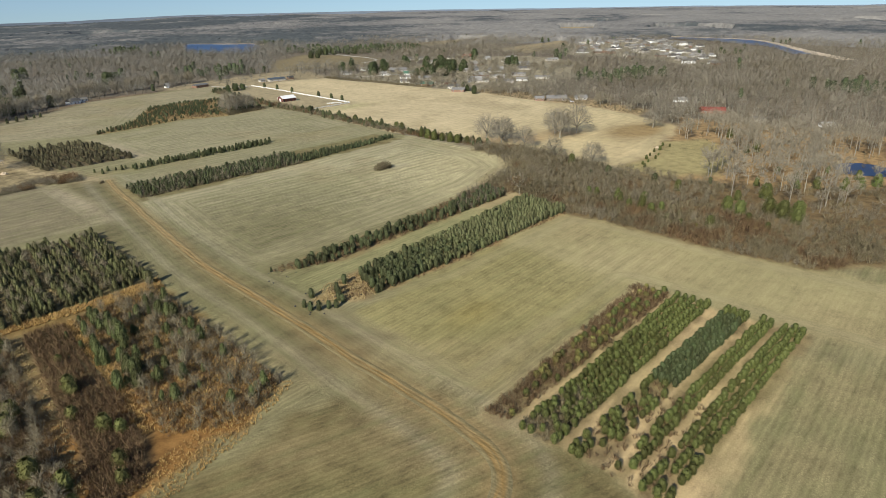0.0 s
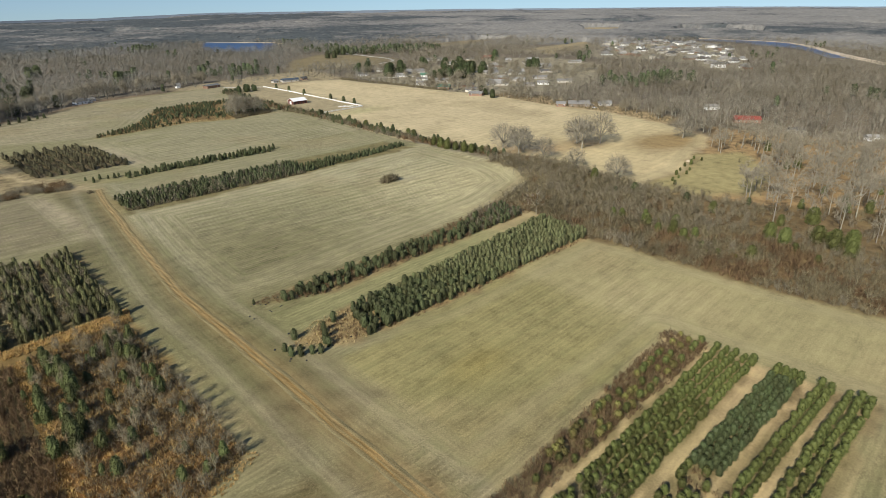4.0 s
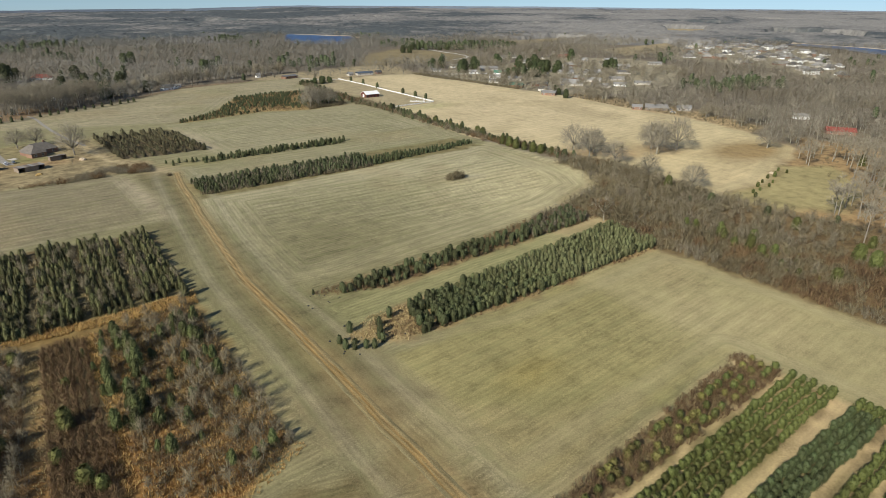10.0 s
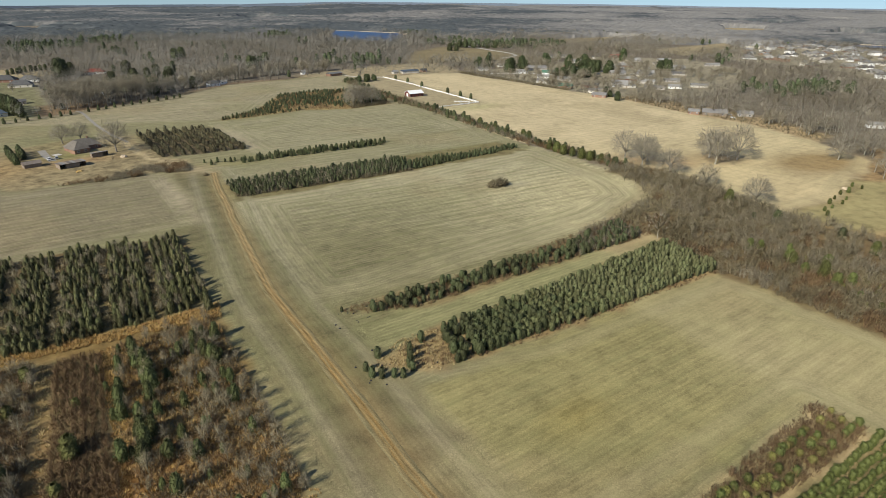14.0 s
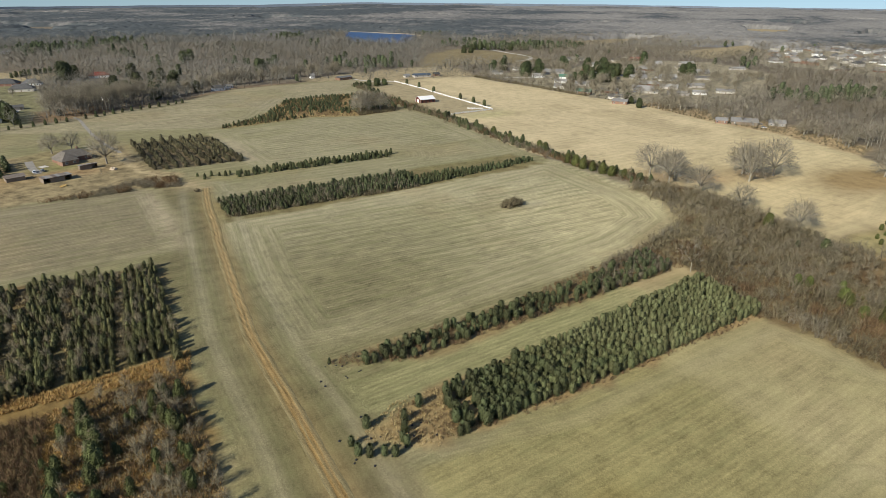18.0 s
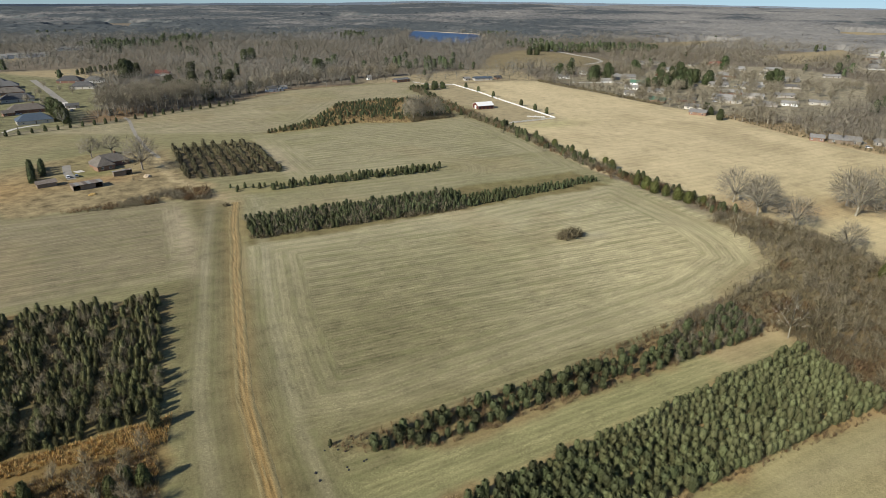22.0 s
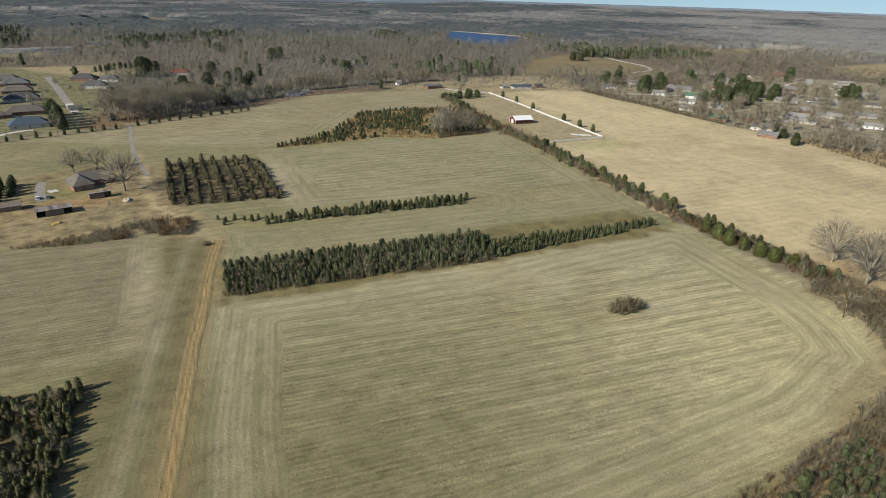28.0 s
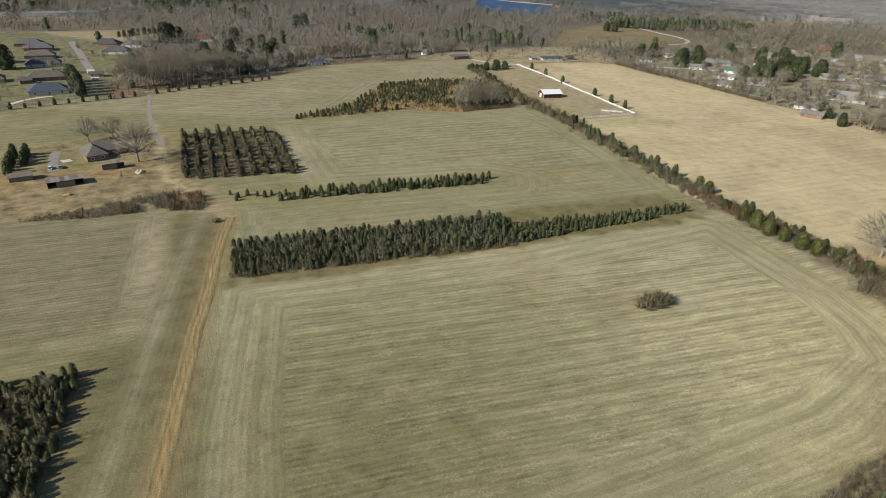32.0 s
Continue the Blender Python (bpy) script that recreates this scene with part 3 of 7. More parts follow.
# tillage runs along the fields and turns with their edges on the headlands
FIELDS = ([(106, 204), (130, 199), (258, 205), (300, 217), (312, 235), (319, 258), (324, 320), (316, 328), (228, 322), (124, 327), (112, 262)],
          [(166, 412), (250, 403), (260, 394), (256, 386), (132, 392), (130, 360), (238, 356), (330, 352), (343, 412), (348, 480), (345, 525), (165, 528)],
          [(-200, 302), (100, 302), (103, 396), (-200, 400)], [(104, 84), (196, 83), (198, -60), (262, -60), (247, 40), (247, 138), (160, 142), (108, 156)],
          [(15, 600), (165, 535), (215, 562), (265, 636), (380, 645), (388, 730), (245, 724), (118, 648)], TAN)
across, rim = gy.copy(), np.zeros(len(gx))
k = inside(gx, gy, FIELDS[0])
across[k] += 0.08 * gx[k]
across[(gx < 100) & (gy < 115)] += 0.35 * gx[(gx < 100) & (gy < 115)]
for f, reach in zip(FIELDS, (20, 20, 9, 9, 14, 12)):
    d = edge_dist(gx, gy, f, True)
    k = inside(gx, gy, f) & (d < reach + 6)
    rim[k] = d[k]
    mask[k, 1] = ramp(-d[k], -reach - 2, -reach + 2)
    w = (k * ramp(-np.abs(d - 0.55 * reach), -0.5 * reach, -2) * 0.25)[:, None]
    tint[:] = tint * (1 - w) + np.array((0.34, 0.31, 0.205)) * w
beside = (road_d < 24) & (gx > 60) & (gy > 100) & (gy < 372) & ~inside(gx, gy, FIELDS[0])
rim[beside] = road_d[beside]
mask[beside, 1] = ramp(-road_d[beside], -20, -12)
w = (np.exp(-(((gx - 122) / 11) ** 2 + ((gy - 398) / 12) ** 2)) * 0.8)[:, None]
tint[:] = tint * (1 - w) + np.array((0.41, 0.33, 0.2)) * w
track = edge_dist(wx, wy, [(129, 385), (117, 408), (105, 440), (103, 468), (102, 495), (96, 530), (94, 556)])
w = (ramp(-track, -3.6, -1.0) * 0.8)[:, None]
tint[:] = tint * (1 - w) + np.array((0.42, 0.345, 0.21)) * w
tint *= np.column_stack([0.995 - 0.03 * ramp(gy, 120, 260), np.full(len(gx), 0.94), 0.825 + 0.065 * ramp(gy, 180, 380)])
tint *= (1 - 0.05 * zone(FARMS, 3))[:, None]
nx, ny = len(GX), len(GY)
ii = np.arange(nx * ny).reshape(ny, nx)
quads = np.stack([ii[:-1, :-1], ii[:-1, 1:], ii[1:, 1:], ii[1:, :-1]], -1).reshape(-1, 4)
gz = (vnoise(gx, gy, 40, 6) - 0.5) * 0.5 + (vnoise(gx, gy, 7, 2) - 0.5) * 0.12
far_az = np.degrees(np.arctan2(gx - 60, gy - 60))
gz += np.interp(far_az, (-60, 2, 18, 26, 46, 58, 72, 130), (-30, -30, -20, 3, 5, 10, 14, 14)) * ramp(np.hypot(gx - 60, gy - 60), 1300, 4850)
gz -= 0.15 * np.maximum(np.hypot(gx - 200, gy - 300) - 900, 0) ** 0.5
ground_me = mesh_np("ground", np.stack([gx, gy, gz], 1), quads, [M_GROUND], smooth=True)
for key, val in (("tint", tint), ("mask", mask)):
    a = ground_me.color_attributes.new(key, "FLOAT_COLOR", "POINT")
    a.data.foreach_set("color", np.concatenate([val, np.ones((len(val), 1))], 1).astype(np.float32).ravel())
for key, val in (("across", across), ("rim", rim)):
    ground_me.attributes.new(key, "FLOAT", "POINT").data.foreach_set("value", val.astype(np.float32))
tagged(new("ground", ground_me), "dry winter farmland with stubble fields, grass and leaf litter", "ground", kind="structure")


def height(x, y):
    """The ground's height by its nearest corners."""
    i = np.clip(np.searchsorted(GX, x), 1, nx - 1)
    j = np.clip(np.searchsorted(GY, y), 1, ny - 1)
    z = gz.reshape(ny, nx)
    a = np.clip((x - GX[i - 1]) / (GX[i] - GX[i - 1]), 0, 1)
    b = np.clip((y - GY[j - 1]) / (GY[j] - GY[j - 1]), 0, 1)
    return (z[j - 1, i - 1] * (1 - a) + z[j - 1, i] * a) * (1 - b) + (z[j, i - 1] * (1 - a) + z[j, i] * a) * b


def dense(line, step=2.0):
    """A smooth line through corners, with a point every step metres."""
    p = np.array(line, float)
    q = []
    for k in range(len(p) - 1):
        a, b, c, d = p[max(k - 1, 0)], p[k], p[k + 1], p[min(k + 2, len(p) - 1)]
        n = max(2, int(np.linalg.norm(c - b) / step))
        for t in np.arange(n) / n:
            q.append(0.5 * (2 * b + (c - a) * t + (2 * a - 5 * b + 4 * c - d) * t * t + (3 * b - a - 3 * c + d) * t ** 3))
    return np.array(q + [p[-1]])


def ribbon(name, line, profile, material, label, category, lift=0.05, wob=0.15, kind="structure", step=2.0):
    """A strip along a line. profile: (offset across, height) pairs."""
    q = dense(line, step)
    d = np.gradient(q, axis=0)
    d /= np.linalg.norm(d, axis=1)[:, None]
    side = np.stack([-d[:, 1], d[:, 0]], 1)
    rows = []
    for k, (off, up) in enumerate(profile):
        w = off + (vnoise(np.arange(len(q)) * 2.0, np.full(len(q), 31.0), 9, 1) - 0.5) * 2 * wob + (vnoise(np.arange(len(q)) * 2.0, np.full(len(q), k * 31.0), 5, 1) - 0.5) * 0.1
        xy = q + side * w[:, None]
        rows.append(np.column_stack([xy, height(xy[:, 0], xy[:, 1]) + lift + up]))
    v = np.stack(rows, 1)
    n, m = len(q), len(profile)
    i = np.arange(n * m).reshape(n, m)
    f = np.stack([i[:-1, :-1], i[:-1, 1:], i[1:, 1:], i[1:, :-1]], -1).reshape(-1, 4)[:, ::-1]
    me = mesh_np(name, v.reshape(-1, 3), f, [material], smooth=True)
    return tagged(new(name, me), label, category, kind=kind)


def flat(name, shape, material, label, category, lift=0.06, step=8.0):
    """A sheet with a wavy outline."""
    q = dense(shape + shape[:1], step)[:-1]
    bm = bmesh.new()
    lev = float(height(q[:, 0], q[:, 1]).mean()) + lift
    bm.faces.new([bm.verts.new((x, y, lev)) for x, y in q])
    bmesh.ops.triangulate(bm, faces=bm.faces[:])
    for fc in bm.faces:
        if fc.normal.z < 0:
            fc.normal_flip()
    me = bpy.data.meshes.new(name)
    bm.to_mesh(me)
    bm.free()
    me.materials.append(material)
    return tagged(new(name, me), label, category, kind="structure")




def farm_track():
    """The dirt track: two worn ruts, a grassy crown and ragged verges."""
    q = dense(ROAD, 0.8)
    d = np.gradient(q, axis=0)
    d /= np.linalg.norm(d, axis=1)[:, None]
    side = np.stack([-d[:, 1], d[:, 0]], 1)
    s = np.arange(len(q)) * 0.8
    offs = np.array((-2.1, -1.5, -1.15, -0.8, -0.45, -0.15, 0.15, 0.45, 0.8, 1.15, 1.5, 2.1)) * 1.08
    rut = np.exp(-((np.abs(offs) - 0.66) / 0.34) ** 2)
    V, C = [], []
    grass, clay, pale = np.array((0.25, 0.212, 0.115)), np.array((0.33, 0.215, 0.086)), np.array((0.41, 0.305, 0.16))
    for k, off in enumerate(offs):
        w = off + (vnoise(s, np.full(len(q), 31.0), 14, 1) - 0.5) * 0.9 + (vnoise(s, np.full(len(q), 40.0 + 9 * k), 2.5, 1) - 0.5) * 0.35
        xy = q + side * w[:, None]
        edge = 1 if abs(off) < 1.1 else 0.4 if abs(off) < 1.7 else 0.0
        worn = np.clip(0.62 + 0.5 * rut[k] + (vnoise(s, np.full(len(q), 7.0 * k), 6, 3) - 0.5) * 1.3, 0, 1) * edge
        sandy = ramp(vnoise(s, np.full(len(q), 200.0 + 3 * k), 11, 4), 0.5, 0.9) * worn * 0.4
        sandy = np.maximum(sandy, 0.7 * worn * ramp(q[:, 1], 150, 300))
        C.append((grass + (clay - grass) * worn[:, None]) * (1 - sandy[:, None]) + pale * sandy[:, None])
        V.append(np.column_stack([xy, height(xy[:, 0], xy[:, 1]) + (0.1 if edge else 0.005) - 0.07 * rut[k] * edge]))
    v, c = np.stack(V, 1), np.stack(C, 1)
    n, m = len(q), len(offs)
    i = np.arange(n * m).reshape(n, m)
    f = np.stack([i[:-1, :-1], i[:-1, 1:], i[1:, 1:], i[1:, :-1]], -1).reshape(-1, 4)[:, ::-1]
    me = mesh_np("road", v.reshape(-1, 3), f, [M_TRACK], smooth=True)
    a = me.color_attributes.new("tint", "FLOAT_COLOR", "POINT")
    c = c.reshape(-1, 3) * (0.92, 0.92, 0.88)
    a.data.foreach_set("color", np.concatenate([c, np.ones((len(c), 1))], 1).astype(np.float32).ravel())
    return tagged(new("road", me), "rutted orange dirt farm track between the fields", "road", kind="structure")


farm_track()
flat("water", LAKE_A, M_WATER, "blue lake behind bare woods", "water", 0.7)
flat("water", LAKE_B, M_WATER, "long blue reservoir with a sandy bank", "water", 0.7)
flat("water", POND, M_WATER, "small dark pond in the woods", "water", 0.35)

# ---- plants ----
def tube(V, F, a, b, ra, rb, sides=3):
    """A tapered limb from a to b."""
    a, b = np.array(a, float), np.array(b, float)
    d = (b - a) / (np.linalg.norm(b - a) + 1e-9)
    u = np.cross(d, (0.3, 0.9, 0.2))
    u /= np.linalg.norm(u)
    w = np.cross(d, u)
    n = len(V)
    for c, r in ((a, ra), (b, rb)):
        for k in range(sides):
            t = 2 * math.pi * k / sides
            V.append(c + r * (math.cos(t) * u + math.sin(t) * w))
    for k in range(sides):
        k2 = (k + 1) % sides
        F.append((n + k, n + k2, n + sides + k2))
        F.append((n + k, n + sides + k2, n + sides + k))


def blade(V, F, a, d, wide, R):
    """A thin twig or needle tuft: one triangle from a along d."""
    d = np.array(d, float)
    u = np.cross(d, R.normal(size=3))
    u *= wide / 2 / (np.linalg.norm(u) + 1e-9)
    n = len(V)
    V.extend([a - u, a + u, a + d])
    F.append((n, n + 1, n + 2))


def bare_tree(seed, tall=16.0, wide=0.36, twigs=3, levels=2, spread_=0.75, width=0.09, limbs=9):
    """Trunk and crown arrays of a leafless tree."""
    R = np.random.default_rng(seed)
    TV, TF, CV, CF = [], [], [], []
    r0 = tall * 0.016
    fork = tall * R.uniform(0.25, 0.4)
    lean = R.normal(size=2) * tall * 0.02
    top = np.array((lean[0], lean[1], tall * 0.9))
    mid = np.array((lean[0] * 0.3, lean[1] * 0.3, fork))
    tube(TV, TF, (0, 0, -0.3), mid, r0, r0 * 0.75, 5)
    tube(TV, TF, mid, top, r0 * 0.75, r0 * 0.12, 4)
    def grow(base, way, length, r, level):
        end = base + way * length
        end[2] += length * 0.12
        if level:
            tube(CV, CF, base, end, r, r * 0.35)
        else:
            blade(CV, CF, base, end - base, width * 1.6, R)
        n = (0, 4, 5)[level] if level else twigs
        for k in range(n):
            t = R.uniform(0.35, 1.0)
            p = base + (end - base) * t
            side = R.normal(size=3)
            side -= side @ way * way
            side /= np.linalg.norm(side)
            w = way * R.uniform(0.5, 0.9) + side * R.uniform(0.5, 0.9) + np.array((0, 0, 0.3))
            w /= np.linalg.norm(w)
            if level:
                grow(p, w, length * R.uniform(0.4, 0.62), r * 0.5, level - 1)
            else:
                blade(CV, CF, p, w * length * R.uniform(0.7, 1.2), width, R)
    for k in range(limbs):
        t = R.uniform(0.0, 0.95)
        base = mid + (top - mid) * t
        az = k * 2.4 + R.uniform(-0.5, 0.5)
        up = R.uniform(0.35, 0.9)
        way = np.array((math.cos(az), math.sin(az), up))
        way /= np.linalg.norm(way)
        grow(base, way, tall * wide * (1.1 - t * spread_) * R.uniform(0.8, 1.15), r0 * 0.42 * (1 - t * 0.6), levels)
    return (np.array(TV), np.array(TF)), (np.array(CV), np.array(CF))


def conifer(seed, tall=5.0, wide=1.5, tufts=190, low=0.06, round_=0.5, size=0.55):
    """Trunk and crown of a dense needle tree; round_: 0 a cone, 1 an egg."""
    R = np.random.default_rng(seed)
    TV, TF, CV, CF = [], [], [], []
    tube(TV, TF, (0, 0, -0.2), (0, 0, tall * 0.85), tall * 0.02 + 0.03, 0.02, 5)
    def radius(h):
        cone = (1 - h) ** 0.6
        egg = max(0.0, 1 - abs(1.78 * h - 0.78) ** 2.6) ** 0.5
        return wide * (cone * (1 - round_) + egg * round_)
    # inner mass
    rings, seg = 5, 7
    n0 = len(CV)
    for i in range(rings):
        h = low + (0.93 - low) * i / (rings - 1)
        for k in range(seg):
            t = 2 * math.pi * (k + 0.5 * (i % 2)) / seg
            r = radius(h) * 0.72 * R.uniform(0.75, 1.15)
            CV.append(np.array((r * math.cos(t), r * math.sin(t), tall * h + R.normal() * 0.08)))
    for i in range(rings - 1):
        for k in range(seg):
            a, b = n0 + i * seg + k, n0 + i * seg + (k + 1) % seg
            CF.extend([(a, b, b + seg), (a, b + seg, a + seg)])
    for k in range(tufts):
        h = low + (0.97 - low) * R.random() ** 1.1
        az = R.uniform(0, 2 * math.pi)
        r = radius(h) * R.uniform(0.62, 1.0)
        p = np.array((r * math.cos(az), r * math.sin(az), tall * h))
        w = np.array((math.cos(az), math.sin(az), R.uniform(-0.3, 0.5))) + R.normal(size=3) * 0.35
        w *= size * R.uniform(0.7, 1.3) * tall / 5.0 / np.linalg.norm(w)
        blade(CV, CF, p - w * 0.4, w, size * 0.75 * tall / 5.0, R)
        blade(CV, CF, p - w * 0.3, w * 0.9, size * 0.75 * tall / 5.0, R)
    return (np.array(TV), np.array(TF)), (np.array(CV), np.array(CF))


def twiggy(V, F, centre, mix=0.65):
    """Faces turned outward, with normals that follow the crown's round form more than each twig."""
    V, F = np.array(V, float), np.array(F)
    out = V - np.array(centre)
    out /= np.linalg.norm(out, axis=1)[:, None] + 1e-9
    n = np.cross(V[F[:, 1]] - V[F[:, 0]], V[F[:, 2]] - V[F[:, 0]])
    back = (n * out[F].mean(1)).sum(1) < 0
    F[back] = F[back][:, ::-1]
    n[back] *= -1
    n /= np.linalg.norm(n, axis=1)[:, None] + 1e-9
    N = np.zeros_like(V)
    for k in range(3):
        np.add.at(N, F[:, k], n)
    N /= np.linalg.norm(N, axis=1)[:, None] + 1e-9
    N = out * mix + N * (1 - mix)
    return V, F, N / (np.linalg.norm(N, axis=1)[:, None] + 1e-9)


def thick_shrub(seed, tall=3.0, wide=1.7, stems=12, width=0.08, twigs=5):
    """A dense leafless shrub: many stems that lean outward, each with a spray of twigs."""
    R = np.random.default_rng(seed)
    V, F = [], []
    for k in range(stems):
        az = k * 2.4 + R.uniform(-0.5, 0.5)
        lean = R.uniform(0.05, 1) ** 0.6 * wide
        base = np.array((math.cos(az) * lean * 0.4, math.sin(az) * lean * 0.4, 0.0))
        tip = np.array((math.cos(az) * lean, math.sin(az) * lean, tall * R.uniform(0.6, 1.0) * (1 - 0.3 * lean / wide)))
        blade(V, F, base, tip - base, width * 1.5, R)
        for j in range(twigs):
            p = base + (tip - base) * R.uniform(0.25, 0.95)
            blade(V, F, p, (tip - base) * 0.15 + R.normal(size=3) * tall * 0.15 + np.array((0, 0, 0.06 * tall)), width * 1.2, R)
    return twiggy(V, F, (0, 0, tall * 0.1), 0.6)


def tuft(seed, tall=1.1, n=15):
    R = np.random.default_rng(seed)
    V, F = [], []
    for k in range(n):
        az, lean = R.uniform(0, 6.3), R.uniform(0.1, 0.6)
        blade(V, F, np.array((math.cos(az) * 0.25, math.sin(az) * 0.25, 0.0)), np.array((math.cos(az) * lean, math.sin(az) * lean, tall * R.uniform(0.6, 1))), 0.15, R)
    return np.array(V), np.array(F)


def joined(name, templates, spots, material, label, category, lift=0.0):
    """Many copies of templates at spots (x, y, scale, squash) as one mesh."""
    Vs, Fs, Ns, base = [], [], [], 0
    spots = np.asarray(spots, float)
    z = height(spots[:, 0], spots[:, 1]) + lift
    pick = rng.integers(0, len(templates), len(spots))
    ang = rng.uniform(0, 2 * math.pi, len(spots))
    for k, (tv, tf, *tn) in enumerate(templates):
        s = pick == k
        n = int(s.sum())
        if not n:
            continue
        c, sn = np.cos(ang[s])[:, None], np.sin(ang[s])[:, None]
        sc, sq = spots[s, 2][:, None], spots[s, 3][:, None]
        x = (tv[None, :, 0] * c - tv[None, :, 1] * sn) * sc + spots[s, 0][:, None]
        y = (tv[None, :, 0] * sn + tv[None, :, 1] * c) * sc + spots[s, 1][:, None]
        zz = tv[None, :, 2] * sc * sq + z[s][:, None]
        Vs.append(np.stack([x, y, zz], -1).reshape(-1, 3))
        Fs.append((tf[None] + (np.arange(n) * len(tv))[:, None, None] + base).reshape(-1, 3))
        base += n * len(tv)
        if tn:
            t = tn[0]
            Ns.append(np.stack([t[None, :, 0] * c - t[None, :, 1] * sn, t[None, :, 0] * sn + t[None, :, 1] * c, np.broadcast_to(t[None, :, 2], x.shape)], -1).reshape(-1, 3))
    me = mesh_np(name, np.concatenate(Vs), np.concatenate(Fs), [material], smooth=True, normals=np.concatenate(Ns) if Ns else None)
    return tagged(new(name, me), label, category, kind="stuff")


class Kind:
    """A tree kind: shared trunk and crown meshes in several variants."""

    def __init__(self, name, shapes, crown_material, trunk_material=M_BARK):
        self.name, self.n = name, 0
        self.meshes = [(mesh_np("trunk", *t, [trunk_material]), mesh_np("crown", c[0], c[1], [crown_material], smooth=len(c) > 2, normals=c[2] if len(c) > 2 else None)) for t, c in shapes]

    def plant(self, x, y, s=1.0, label="", category="tree", group="", squash=1.0, variant=None):
        k = int(rng.integers(0, len(self.meshes))) if variant is None else variant
        root = new(self.name)
        root.empty_display_size = 0.3
        root.matrix_basis = pose(x, y, float(height(x, y)), 0, 0, float(rng.uniform(0, 360))) @ Matrix.Diagonal((s, s, s * squash, 1))
        for nm, me in zip(("trunk", "crown"), self.meshes[k]):
            new(nm, me).parent = root
        return tagged(root, label, category, group)


def rows_in(shape, dx, dy, jitter=0.3, angle=0.0, keep=1.0):
    """Spots on a planted grid inside a polygon."""
    p = np.array(shape)
    c = p.mean(0)
    r = np.hypot(*(p - c).T).max() + 5
    u, v = np.meshgrid(np.arange(-r, r, dx), np.arange(-r, r, dy))
    u, v = u.ravel() + rng.normal(size=u.size) * jitter, v.ravel() + rng.normal(size=u.size) * jitter
    a = radians(angle)
    x, y = c[0] + u * math.cos(a) - v * math.sin(a), c[1] + u * math.sin(a) + v * math.cos(a)
    k = inside(x, y, shape) & (rng.random(len(x)) < keep)
    return np.stack([x[k], y[k]], 1)


def far_bare(seed, tall=14.0, blades=40, wide=0.4, thick=0.2):
    """A leafless tree seen from afar: a stem, rising limbs and a broken haze of twigs."""
    R = np.random.default_rng(seed)
    V, F = [], []
    bend = R.normal(size=2) * tall * 0.03
    if blades > 50:
        tube(V, F, (0, 0, -0.4), (bend[0], bend[1], tall * 0.55), tall * 0.012, tall * 0.006)
    c = np.array((bend[0], bend[1], tall * 0.5))
    base = np.array((bend[0] * 0.5, bend[1] * 0.5, tall * 0.28))
    lump = R.uniform(0.7, 1.2, 7)
    for k in range(blades):
        az, el = R.uniform(0, 6.283), math.asin(R.uniform(-0.3, 1.0))
        w = np.array((math.cos(az) * math.cos(el), math.sin(az) * math.cos(el), math.sin(el)))
        at = c + w * lump[int(az * 1.114) % 7] * np.array((tall * wide, tall * wide, tall * 0.46)) * R.uniform(0.35, 1.0) ** 0.5
        if k % 9 == 0:
            blade(V, F, base, at - base, thick * 1.2, R)
        else:
            d = R.normal(size=3) * 0.55 + w * 0.9 + np.array((0, 0, 0.55))
            d *= tall * R.uniform(0.07, 0.15) / np.linalg.norm(d)
            blade(V, F, at - d * 0.6, d, thick * R.uniform(0.7, 1.3), R)
    return twiggy(V, F, (0, 0, tall * 0.22), 0.8)


